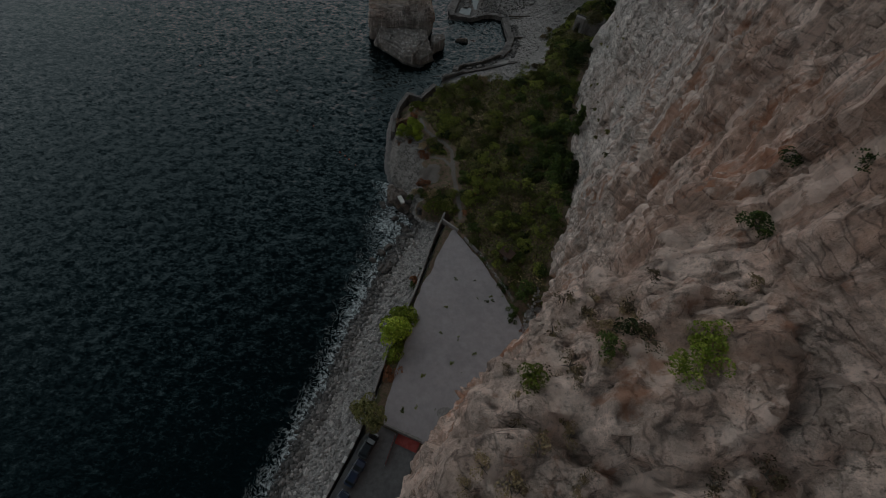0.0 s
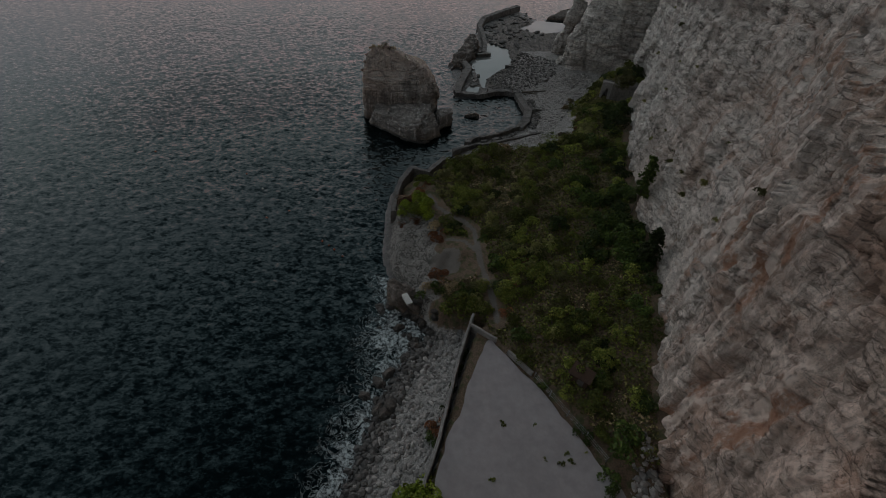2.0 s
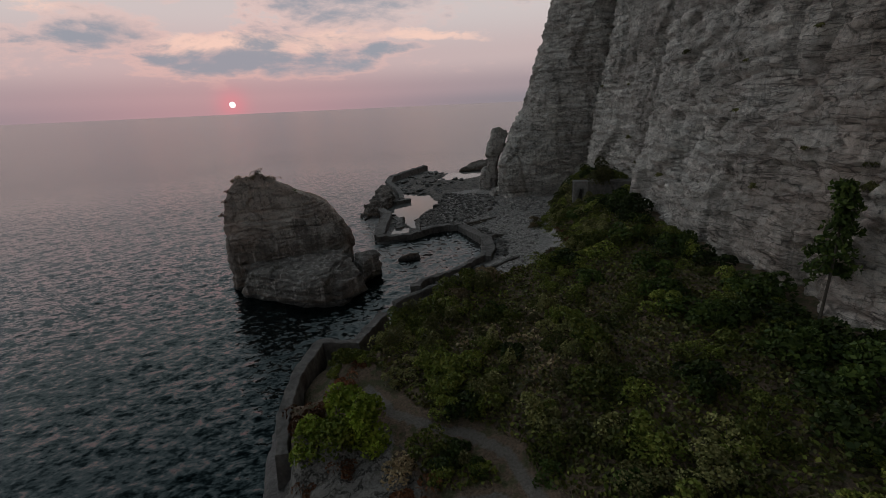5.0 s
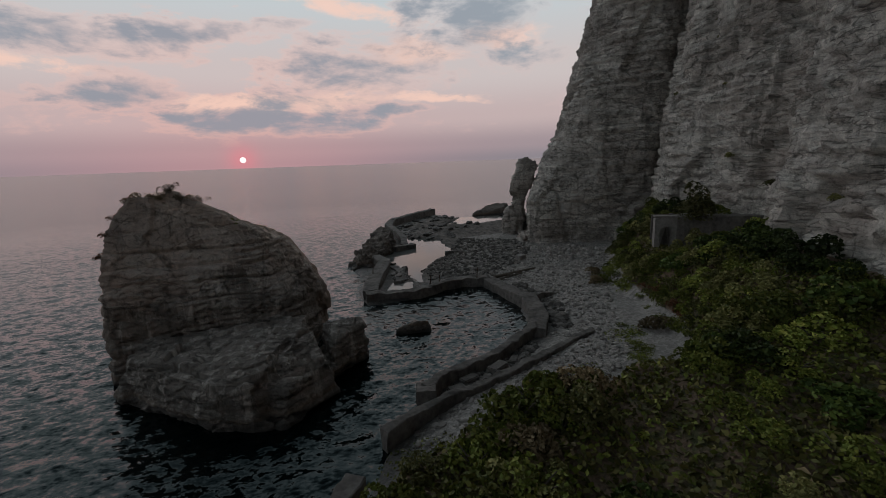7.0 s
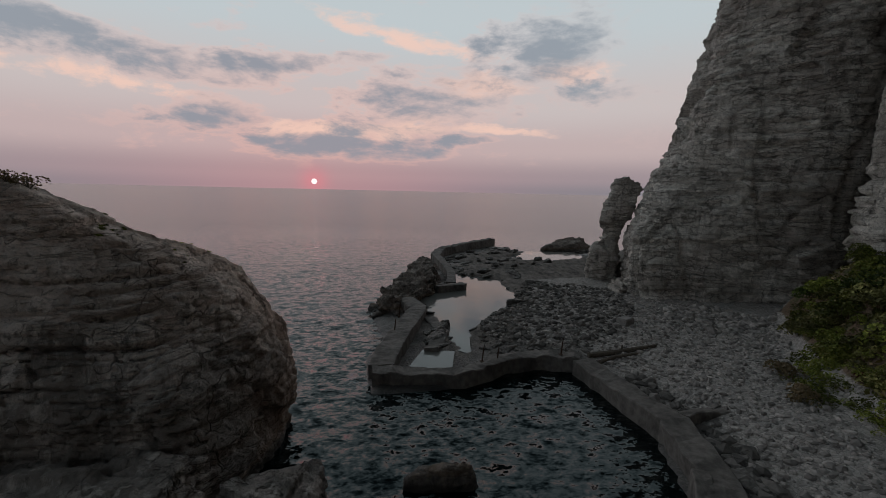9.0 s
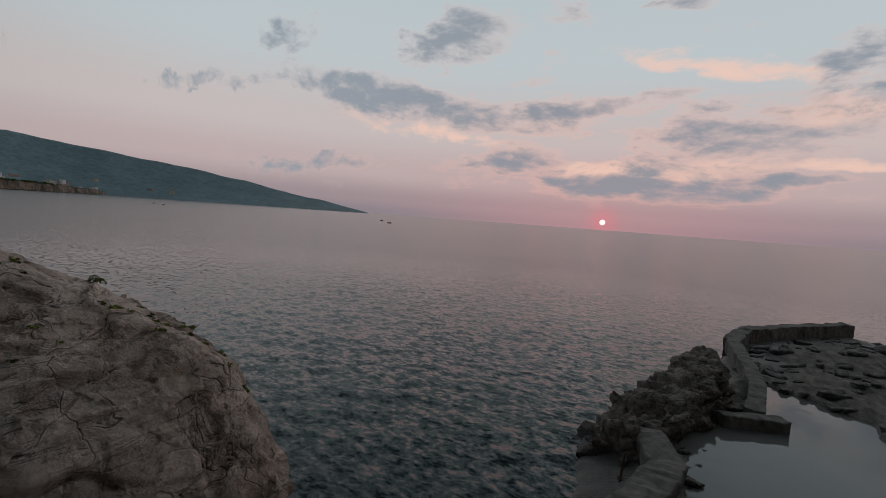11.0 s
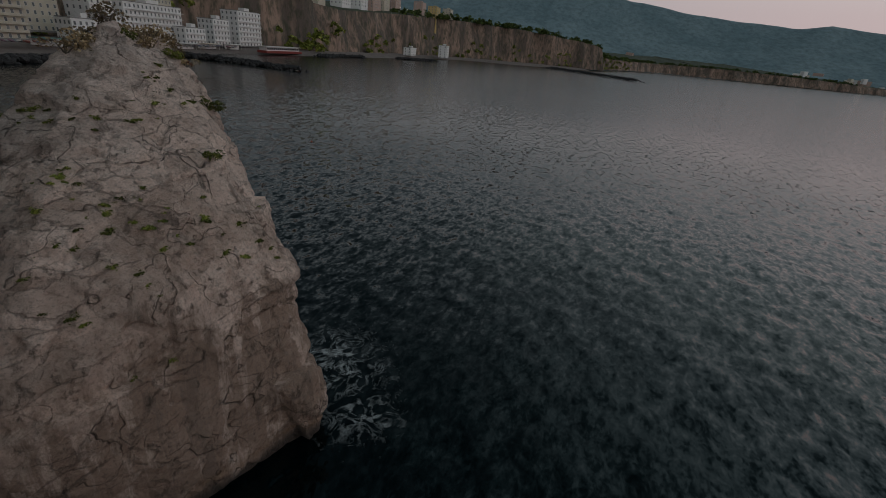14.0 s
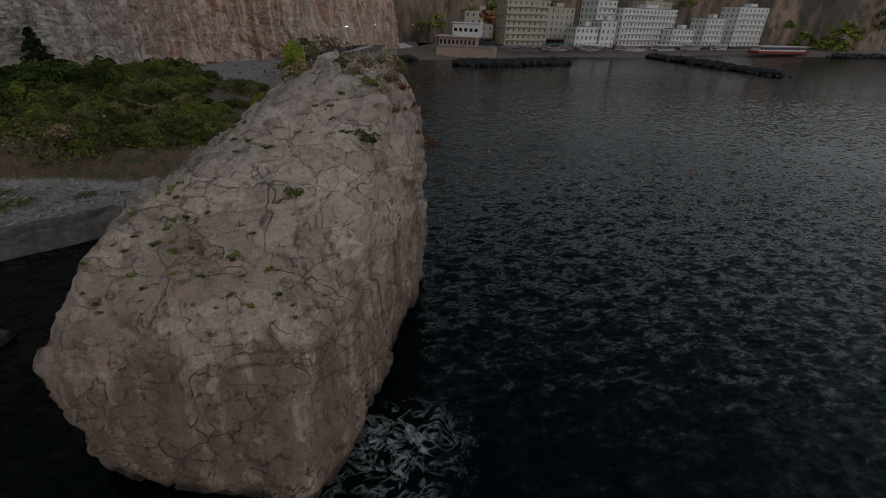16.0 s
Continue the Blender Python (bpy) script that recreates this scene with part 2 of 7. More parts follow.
def box_bm(sx, sy, sz, at=(0, 0, 0), bevel=0.0, turn=0.0, bm=None):
    """A box with bevelled edges, standing on at; added to bm where one is given."""
    one = bmesh.new()
    bmesh.ops.create_cube(one, size=1, matrix=Matrix.Diagonal((sx, sy, sz, 1)))
    if bevel:
        bmesh.ops.bevel(one, geom=one.edges[:], offset=bevel, segments=2, affect="EDGES")
    bmesh.ops.transform(one, matrix=Matrix.Translation((at[0], at[1], at[2] + sz / 2)) @ Matrix.Rotation(turn, 4, "Z"), verts=one.verts)
    if bm is None:
        return one
    me = bpy.data.meshes.new("tmp")
    one.to_mesh(me)
    one.free()
    bm.from_mesh(me)
    bpy.data.meshes.remove(me)
    return bm


def tube_bm(points, radii, sides=8, bm=None):
    """A tapered round bar along points."""
    bm = bm or bmesh.new()
    rings = []
    for k, p in enumerate(points):
        p = Vector(p)
        a, b = Vector(points[max(k - 1, 0)]), Vector(points[min(k + 1, len(points) - 1)])
        q = (b - a).to_track_quat("Z", "Y")
        rings.append([bm.verts.new(p + q @ Vector((math.cos(t) * radii[k], math.sin(t) * radii[k], 0))) for t in (2 * math.pi * j / sides for j in range(sides))])
    for r0, r1 in zip(rings[:-1], rings[1:]):
        for j in range(sides):
            bm.faces.new((r0[j], r0[(j + 1) % sides], r1[(j + 1) % sides], r1[j]))
    bm.faces.new(rings[0][::-1])
    bm.faces.new(rings[-1])
    return bm


def wall_mesh(name, line, width, z0, z1, wear=0.06, step=0.5, seed=0, batter=0.0):
    """A worn wall along a line in plan: chamfered top, uneven faces. z1 may be one height or one for each point."""
    pts = np.array(line, float)
    tops = np.full(len(pts), z1, float) if np.isscalar(z1) else np.array(z1, float)
    full = []
    for k in range(len(pts) - 1):
        n = max(1, int(np.linalg.norm(pts[k + 1] - pts[k]) / step))
        for t in np.arange(n) / n:
            full.append([*(pts[k] * (1 - t) + pts[k + 1] * t), tops[k] * (1 - t) + tops[k + 1] * t])
    full.append([*pts[-1], tops[-1]])
    q = np.array(full)
    tan = np.gradient(q[:, :2], axis=0)
    tan /= np.linalg.norm(tan, axis=1)[:, None] + 1e-9
    nor = np.stack([tan[:, 1], -tan[:, 0]], 1)
    h, c = width / 2, min(0.07, width / 5)
    prof = [(-h - batter, 0), (-h - batter / 2, 0.5), (-h, 1), (-h + c, 2), (0, 2), (h - c, 2), (h, 1), (h + batter / 2, 0.5), (h + batter, 0)]
    v = np.zeros((len(q), len(prof), 3))
    for j, (o, lev) in enumerate(prof):
        v[:, j, :2] = q[:, :2] + nor * o
        v[:, j, 2] = z0 if lev == 0 else (z0 + (q[:, 2] - z0) * 0.5 if lev == 0.5 else (q[:, 2] - c if lev == 1 else q[:, 2]))
    flat = v.reshape(-1, 3)
    n1 = rough_noise(flat * 0.9, 3, seed + 3)
    n2 = rough_noise(flat * 1.1 + 40, 3, seed + 4)
    n3 = rough_noise(flat * 0.8 + 80, 3, seed + 5)
    flat = flat + np.stack([n1, n2, n3 * (flat[:, 2] > z0 + 0.05)], 1) * wear
    m = len(prof)
    caps = [np.arange(m)[::-1].reshape(1, m), ((len(q) - 1) * m + np.arange(m)).reshape(1, m)]
    return mesh_of(name, flat, [grid_faces(len(q), m)] + caps, False)


ICO = None


def stones(name, centres, sizes, seed=0, flat=0.6):
    """Many worn stones in one mesh; each is a squashed, uneven icosahedron turned at random."""
    global ICO
    if ICO is None:
        bm = bmesh.new()
        bmesh.ops.create_icosphere(bm, subdivisions=1, radius=1)
        ICO = (np.array([x.co[:] for x in bm.verts]), np.array([[q.index for q in f.verts] for f in bm.faces]))
        bm.free()
    bv, bf = ICO
    rng = np.random.default_rng(seed)
    n = len(centres)
    ang = rng.uniform(0, 2 * np.pi, n)
    sx, sy, sz = (sizes * rng.uniform(a, b, n) for a, b in ((0.75, 1.35), (0.6, 1.0), (flat * 0.7, flat * 1.25)))
    w = bv[None] * (1 + rng.uniform(-0.22, 0.22, (n, len(bv), 1)))
    tilt = rng.uniform(-0.35, 0.35, n)
    x, y, z = w[..., 0] * sx[:, None], w[..., 1] * sy[:, None], w[..., 2] * sz[:, None]
    x, z = x * np.cos(tilt)[:, None] - z * np.sin(tilt)[:, None], x * np.sin(tilt)[:, None] + z * np.cos(tilt)[:, None]
    c, s = np.cos(ang)[:, None], np.sin(ang)[:, None]
    v = np.stack([x * c - y * s, x * s + y * c, z], -1) + centres[:, None, :]
    f = bf[None] + (np.arange(n) * len(bv))[:, None, None]
    return mesh_of(name, v.reshape(-1, 3), f.reshape(-1, 3), False)


# ---- materials ----
class Kit:
    """Short hands for building a node material."""

    def __init__(self, name, rough=0.8, metal=0.0):
        self.mat = bpy.data.materials.new(name)
        self.mat.use_nodes = True
        self.nt = self.mat.node_tree
        self.bsdf = next(n for n in self.nt.nodes if n.type == "BSDF_PRINCIPLED")
        self.bsdf.inputs["Roughness"].default_value = rough
        self.bsdf.inputs["Metallic"].default_value = metal
        self.tc = self.nt.nodes.new("ShaderNodeTexCoord").outputs["Object"]

    def put(self, socket, x):
        if isinstance(x, (int, float)):
            socket.default_value = x
        elif isinstance(x, tuple):
            socket.default_value = (*x, 1) if len(x) == 3 and socket.type == "RGBA" else x
        else:
            self.nt.links.new(x, socket)

    def coords(self, scale=(1, 1, 1), turn=(0, 0, 0)):
        n = self.nt.nodes.new("ShaderNodeMapping")
        n.inputs["Scale"].default_value, n.inputs["Rotation"].default_value = scale, turn
        self.nt.links.new(self.tc, n.inputs[0])
        return n.outputs[0]

    def noise(self, scale, detail=4, rough=0.55, at=None, warp=0.0):
        n = self.nt.nodes.new("ShaderNodeTexNoise")
        self.put(n.inputs["Vector"], at or self.tc)
        n.inputs["Scale"].default_value, n.inputs["Detail"].default_value = scale, detail
        n.inputs["Roughness"].default_value, n.inputs["Distortion"].default_value = rough, warp
        return n.outputs["Fac"]

    def cells(self, scale, feature="F1", at=None, out="Distance"):
        n = self.nt.nodes.new("ShaderNodeTexVoronoi")
        n.feature = feature
        self.put(n.inputs["Vector"], at or self.tc)
        n.inputs["Scale"].default_value = scale
        return n.outputs[out]

    def math(self, op, a, b=0.0, c=0.0, clamp=False):
        n = self.nt.nodes.new("ShaderNodeMath")
        n.operation, n.use_clamp = op, clamp
        for s, x in zip(n.inputs, (a, b, c)):
            self.put(s, x)
        return n.outputs[0]

    def ramp(self, f, *stops):
        n = self.nt.nodes.new("ShaderNodeValToRGB")
        while len(n.color_ramp.elements) < len(stops):
            n.color_ramp.elements.new(0.5)
        for e, (p, c) in zip(n.color_ramp.elements, stops):
            e.position, e.color = p, (*((c, c, c) if isinstance(c, (int, float)) else c), 1)
        self.put(n.inputs[0], f)
        return n.outputs[0]

    def mix(self, f, a, b, kind="MIX"):
        n = self.nt.nodes.new("ShaderNodeMix")
        n.data_type, n.blend_type = "RGBA", kind
        for i, x in ((0, f), (6, a), (7, b)):
            self.put(n.inputs[i], x)
        return n.outputs[2]

    def attribute(self, name):
        n = self.nt.nodes.new("ShaderNodeAttribute")
        n.attribute_name = name
        return n.outputs["Fac"]

    def geometry(self, out):
        return self.nt.nodes.new("ShaderNodeNewGeometry").outputs[out]

    def chance(self):
        return self.nt.nodes.new("ShaderNodeObjectInfo").outputs["Random"]

    def split(self, v):
        n = self.nt.nodes.new("ShaderNodeSeparateXYZ")
        self.put(n.inputs[0], v)
        return n.outputs

    def bump(self, height, strength=0.5, distance=0.1, after=None):
        n = self.nt.nodes.new("ShaderNodeBump")
        n.inputs["Strength"].default_value, n.inputs["Distance"].default_value = strength, distance
        self.put(n.inputs["Height"], height)
        if after:
            self.put(n.inputs["Normal"], after)
        return n.outputs[0]

    def done(self, colour, normal=None, rough=None):
        self.put(self.bsdf.inputs["Base Color"], colour)
        if normal:
            self.put(self.bsdf.inputs["Normal"], normal)
        if rough is not None:
            self.put(self.bsdf.inputs["Roughness"], rough)
        return self.mat


def rock_material(name, light, mid, red, dark, red_amount=0.5, beds=1.0, cracks=0.5, brown=0.0, grey_from=None, speck_amount=0.4, shade_side=None):
    """Limestone: pale faces, rusty patches, thin dark beds, joints, pits, drip streaks and a wet foot at the sea."""
    k = Kit(name, 0.9)
    x, y, z = k.split(k.tc)
    big = k.noise(0.10, 6, 0.66, None, 0.3)
    streak = k.noise(0.6, 7, 0.68, k.coords((1.6, 1.6, 0.14)), 0.15)
    grain = k.noise(1.7, 10, 0.74)
    fine = k.noise(9, 7, 0.75)
    col = k.mix(k.ramp(grain, (0.42, 0.0), (0.56, 1.0)), mid, light)
    col = k.mix(k.math("MULTIPLY", k.ramp(big, (0.47, 0.0), (0.57, 1.0)), red_amount), col, red)
    # blocks of slightly different tone, large and small, with open joints
    def blocky(across, upward, turn, warp, scale):
        shake = k.nt.nodes.new("ShaderNodeVectorMath")
        shake.operation = "MULTIPLY_ADD"
        k.put(shake.inputs[0], k.colour_noise(scale))
        shake.inputs[1].default_value = (warp, warp, warp)
        k.put(shake.inputs[2], k.coords((across, across, upward), turn))
        tone = k.nt.nodes.new("ShaderNodeRGBToBW")
        k.put(tone.inputs[0], k.cells(1.0, "F1", shake.outputs[0], "Color"))
        return tone.outputs[0], k.cells(1.0, "DISTANCE_TO_EDGE", shake.outputs[0])

    sizes = ((0.16, 0.16 + 0.5 * beds, 0.30), (0.5, 0.6 + 1.1 * beds, 0.45))
    tone_a, edge_a = blocky(sizes[0][0], sizes[0][1], (0.06, 0.08, 0.3), sizes[0][2], 0.25)
    tone_b, edge_b = blocky(sizes[1][0], sizes[1][1], (0.10, -0.06, 0.9), sizes[1][2], 0.8)
    for tone in (tone_a, tone_b):
        col = k.mix(1.0, col, k.ramp(tone, (0.15, (0.84, 0.83, 0.82)), (0.85, (1.09, 1.09, 1.09))), "MULTIPLY")
    if brown:
        belt = k.ramp(k.math("ADD", k.math("MULTIPLY", z, 0.1), k.math("ADD", k.math("MULTIPLY", k.math("SUBTRACT", big, 0.5), 1.2), k.math("MULTIPLY", k.math("SUBTRACT", streak, 0.5), 1.3))), (0.60, 1.0), (0.84, 0.0))
        col = k.mix(k.math("MULTIPLY", belt, brown), col, (0.27, 0.175, 0.125))
        col = k.mix(k.math("MULTIPLY", belt, k.math("MULTIPLY", k.ramp(streak, (0.52, 0.0), (0.62, 1.0)), 0.6)), col, light)
    col = k.mix(k.math("MULTIPLY", k.ramp(streak, (0.38, 1.0), (0.45, 0.0)), 0.4), col, dark)
    # fine dark specks
    col = k.mix(k.math("MULTIPLY", k.ramp(fine, (0.52, 0.0), (0.62, 1.0)), speck_amount), col, dark)
    patch = k.ramp(k.noise(0.35, 5, 0.6), (0.46, 0.0), (0.54, 1.0))
    other = k.ramp(k.noise(0.22, 5, 0.65), (0.42, 0.1), (0.52, 1.0))
    worn = k.math("MULTIPLY", k.math("SUBTRACT", grain, 0.5), 0.16)
    rare = k.ramp(k.noise(0.30, 6, 0.7, None, 0.5), (0.51, 0.0), (0.55, 1.0))
    thin = 1.7 if grey_from else 0.45 + 0.55 * min(beds, 1.0)
    gap = k.math("MAXIMUM", k.math("MULTIPLY", k.ramp(k.math("ADD", edge_a, worn), (0.004, 1.0), (0.022 * thin, 0.0)), rare), k.math("MULTIPLY", k.ramp(k.math("ADD", edge_b, worn), (0.006, 1.0), (0.04 * thin, 0.0)), k.math("MULTIPLY", patch, 0.85)))
    # open joints, with the shade inside them put into the colour
    col = k.mix(k.math("MULTIPLY", gap, cracks), col, tuple(c * 0.45 for c in dark))
    # beds of changing tone
    level = k.math("ADD", z, k.math("MULTIPLY", k.noise(0.05, 2), 2.0))
    seam = k.noise(1.0, 6, 0.72, k.comb(k.math("MULTIPLY", x, 0.05), k.math("MULTIPLY", y, 0.05), level))
    col = k.mix(k.math("MULTIPLY", k.ramp(seam, (0.40, 1.0), (0.50, 0.0)), (0.12 if shade_side else 0.3) * beds), col, tuple(c * 0.6 for c in mid))
    col = k.mix(k.math("MULTIPLY", k.ramp(seam, (0.36, 1.0), (0.40, 0.0)), (0.1 if shade_side else 0.3) * beds), col, dark)
    pit = k.ramp(k.noise(2.4, 9, 0.8, k.coords((1, 1, 0.7))), (0.58, 0.0), (0.63, 1.0))
    col = k.mix(k.math("MULTIPLY", pit, speck_amount * 1.4), col, tuple(c * 0.8 for c in dark))
    n = k.bump(k.math("ADD", k.math("MULTIPLY", seam, beds * (0.35 if shade_side else 1.0)), k.math("ADD", k.math("MULTIPLY", tone_a, 0.3 + 0.6 * beds), k.math("MULTIPLY", tone_b, 0.2 + 0.3 * beds))), 0.9, 0.4)
    n = k.bump(k.math("SUBTRACT", k.math("ADD", grain, k.math("MULTIPLY", fine, 0.3)), k.math("ADD", k.math("MULTIPLY", gap, 0.6 * cracks), k.math("MULTIPLY", pit, 0.4))), 0.95, 0.28, n)
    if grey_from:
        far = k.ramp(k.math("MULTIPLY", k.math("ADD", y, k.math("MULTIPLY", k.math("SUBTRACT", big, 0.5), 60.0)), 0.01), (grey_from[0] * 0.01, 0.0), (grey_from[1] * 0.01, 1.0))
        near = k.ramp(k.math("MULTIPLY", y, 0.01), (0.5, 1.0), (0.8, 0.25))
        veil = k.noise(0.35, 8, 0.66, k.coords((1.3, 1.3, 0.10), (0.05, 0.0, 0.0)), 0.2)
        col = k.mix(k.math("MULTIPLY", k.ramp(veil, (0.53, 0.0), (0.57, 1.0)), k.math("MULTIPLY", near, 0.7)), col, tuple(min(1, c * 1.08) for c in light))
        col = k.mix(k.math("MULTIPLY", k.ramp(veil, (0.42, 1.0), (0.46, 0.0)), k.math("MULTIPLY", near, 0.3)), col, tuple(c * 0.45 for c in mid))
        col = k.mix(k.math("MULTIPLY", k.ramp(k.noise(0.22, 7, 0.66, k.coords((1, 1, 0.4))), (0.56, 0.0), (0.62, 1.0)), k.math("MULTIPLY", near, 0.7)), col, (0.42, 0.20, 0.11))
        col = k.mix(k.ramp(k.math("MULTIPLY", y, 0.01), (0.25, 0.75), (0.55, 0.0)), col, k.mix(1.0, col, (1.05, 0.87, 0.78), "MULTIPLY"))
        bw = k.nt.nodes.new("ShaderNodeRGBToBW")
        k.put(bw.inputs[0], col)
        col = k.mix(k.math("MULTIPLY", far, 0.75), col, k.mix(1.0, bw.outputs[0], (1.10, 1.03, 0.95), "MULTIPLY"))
    # fine cracks that wander, and thin open joints along the beds
    def crack(noise, width, mask):
        return k.math("MULTIPLY", k.ramp(k.math("ABSOLUTE", k.math("SUBTRACT", noise, 0.5)), (0.0, 1.0), (width, 0.0)), mask)

    some = k.ramp(k.noise(0.16, 4, 0.6), (0.44, 0.0), (0.54, 1.0))
    more = k.ramp(k.noise(0.42, 4, 0.6), (0.46, 0.0), (0.56, 1.0))
    lines = k.math("MAXIMUM", crack(k.noise(0.20, 3.0, 0.5, None, 0.3), 0.0038, some), crack(k.noise(0.46, 2.6, 0.5, None, 0.25), 0.0045, more))
    joint = crack(k.noise(1.0, 4, 0.55, k.comb(k.math("MULTIPLY", x, 0.11), k.math("MULTIPLY", y, 0.11), k.math("MULTIPLY", level, 1.35))), 0.016, k.ramp(k.noise(0.2, 5, 0.65), (0.42, 0.0), (0.52, 1.0)))
    where = 1.0
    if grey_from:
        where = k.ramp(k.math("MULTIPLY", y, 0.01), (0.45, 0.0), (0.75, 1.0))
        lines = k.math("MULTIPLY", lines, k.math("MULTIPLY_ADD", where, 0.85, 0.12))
    # the rock's side turned from the sun: its grey shade is painted in
    if shade_side:
        side = k.ramp(k.math("MULTIPLY", k.math("ADD", k.math("SUBTRACT", y, k.math("MULTIPLY", x, 0.35)), k.math("MULTIPLY", k.math("SUBTRACT", big, 0.5), 14.0)), 0.005), (shade_side[0] * 0.005, 1.0), (shade_side[1] * 0.005, 0.0))
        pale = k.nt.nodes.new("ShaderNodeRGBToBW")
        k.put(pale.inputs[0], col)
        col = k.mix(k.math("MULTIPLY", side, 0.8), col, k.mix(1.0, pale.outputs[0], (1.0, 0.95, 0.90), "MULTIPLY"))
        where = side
    lines = k.math("MAXIMUM", lines, k.math("MULTIPLY", k.math("MULTIPLY", joint, min(1.0, beds * 1.1)), where))
    # crack and bed lines are darkened in colour to stand for their shade
    col = k.mix(k.math("MULTIPLY", lines, 0.5), col, tuple(c * 0.4 for c in dark))
    n = k.bump(k.math("SUBTRACT", 1.0, lines), 1.0, 0.16, n)
    # tide line: dark and wet, with a rusty rim
    edge = k.math("ADD", z, k.math("MULTIPLY", k.math("SUBTRACT", grain, 0.5), 0.8))
    rim = k.ramp(k.math("MULTIPLY", edge, 0.5), (0.30, 0.0), (0.42, 1.0), (0.62, 0.0))
    col = k.mix(k.math("MULTIPLY", rim, 0.35), col, (0.20, 0.115, 0.05))
    wet = k.ramp(k.math("MULTIPLY", edge, 0.5), (0.12, 1.0), (0.42, 0.0))
    col = k.mix(k.math("MULTIPLY", wet, 0.85), col, (0.02, 0.017, 0.014))
    return k.done(col, n, k.math("SUBTRACT", 0.92, k.math("MULTIPLY", wet, 0.45)))


def comb(self, x, y, z):
    n = self.nt.nodes.new("ShaderNodeCombineXYZ")
    for s, v in zip(n.inputs, (x, y, z)):
        self.put(s, v)
    return n.outputs[0]


Kit.comb = comb


def colour_noise(self, scale):
    n = self.nt.nodes.new("ShaderNodeTexNoise")
    n.inputs["Scale"].default_value, n.inputs["Detail"].default_value = scale, 4
    self.put(n.inputs["Vector"], self.tc)
    return n.outputs["Color"]


Kit.colour_noise = colour_noise

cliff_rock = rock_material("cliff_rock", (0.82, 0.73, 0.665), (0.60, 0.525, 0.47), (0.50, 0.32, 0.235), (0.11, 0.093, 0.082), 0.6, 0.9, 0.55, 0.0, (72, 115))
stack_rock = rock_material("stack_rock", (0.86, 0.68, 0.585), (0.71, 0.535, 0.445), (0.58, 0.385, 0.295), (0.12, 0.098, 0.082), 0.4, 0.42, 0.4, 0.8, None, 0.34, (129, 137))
reef_rock = rock_material("reef_rock", (0.30, 0.255, 0.225), (0.16, 0.137, 0.122), (0.22, 0.155, 0.12), (0.04, 0.036, 0.033), 0.3, 0.7, 0.4)


def ground_material():
    """Shingle, scrub soil, trodden path and bare ledge, told apart by the attributes of the ground."""
    k = Kit("shingle_and_soil", 0.92)
    a, b = k.noise(0.35, 5), k.noise(5.0, 6, 0.7)
    peb = k.cells(3.2, "F1", None, "Color")
    edge = k.cells(3.2, "DISTANCE_TO_EDGE")
    tone = k.nt.nodes.new("ShaderNodeRGBToBW")
    k.put(tone.inputs[0], peb)
    shingle = k.mix(tone.outputs[0], (0.20, 0.183, 0.172), (0.50, 0.46, 0.43))
    shingle = k.mix(k.ramp(edge, (0.0, 0.75), (0.06, 0.0)), shingle, (0.05, 0.048, 0.047))
    shingle = k.mix(k.math("MULTIPLY", k.ramp(a, (0.4, 0.0), (0.6, 1.0)), 0.35), shingle, (0.34, 0.325, 0.31))
    soil = k.mix(k.ramp(b, (0.35, 0.0), (0.65, 1.0)), (0.10, 0.072, 0.048), (0.21, 0.14, 0.095))
    soil = k.mix(k.math("MULTIPLY", k.ramp(k.noise(0.9, 4), (0.5, 0.0), (0.62, 1.0)), 0.7), soil, (0.05, 0.07, 0.02))
    dust = k.mix(k.ramp(b, (0.3, 0.0), (0.7, 1.0)), (0.12, 0.102, 0.088), (0.20, 0.177, 0.158))
    ledge = k.mix(k.ramp(b, (0.3, 0.0), (0.7, 1.0)), (0.15, 0.135, 0.122), (0.33, 0.305, 0.28))
    clint = k.math("ABSOLUTE", k.math("SUBTRACT", k.noise(0.7, 7, 0.65, None, 0.4), 0.5))
    ledge = k.mix(k.ramp(clint, (0.006, 1.0), (0.03, 0.0)), ledge, (0.03, 0.027, 0.022))
    ledge = k.mix(k.math("MULTIPLY", k.ramp(k.noise(1.6, 8, 0.75), (0.52, 0.0), (0.58, 1.0)), 0.6), ledge, (0.075, 0.066, 0.055))
    rim = lambda name: k.ramp(k.math("ADD", k.attribute(name), k.math("MULTIPLY", k.math("SUBTRACT", b, 0.5), 0.7)), (0.38, 0.0), (0.62, 1.0))
    col = k.mix(rim("soil"), shingle, soil)
    col = k.mix(rim("ledge"), col, ledge)
    slab = k.mix(k.ramp(k.noise(1.1, 6, 0.7, k.coords((1, 0.35, 1), (0, 0, radians(-40)))), (0.35, 0.0), (0.65, 1.0)), (0.055, 0.049, 0.045), (0.22, 0.19, 0.17))
    col = k.mix(rim("reef"), col, slab)
    col = k.mix(rim("path"), col, dust)
    wet = k.ramp(k.math("MULTIPLY", k.math("ADD", k.split(k.tc)[2], k.math("MULTIPLY", k.math("SUBTRACT", a, 0.5), 0.5)), 0.5), (0.14, 1.0), (0.36, 0.0))
    col = k.mix(k.math("MULTIPLY", wet, 0.8), col, (0.025, 0.023, 0.022))
    n = k.bump(k.math("ADD", k.math("MULTIPLY", edge, 1.2), b), 0.8, 0.12)
    return k.done(col, n, k.math("SUBTRACT", 0.93, k.math("MULTIPLY", wet, 0.5)))


shingle_soil = ground_material()


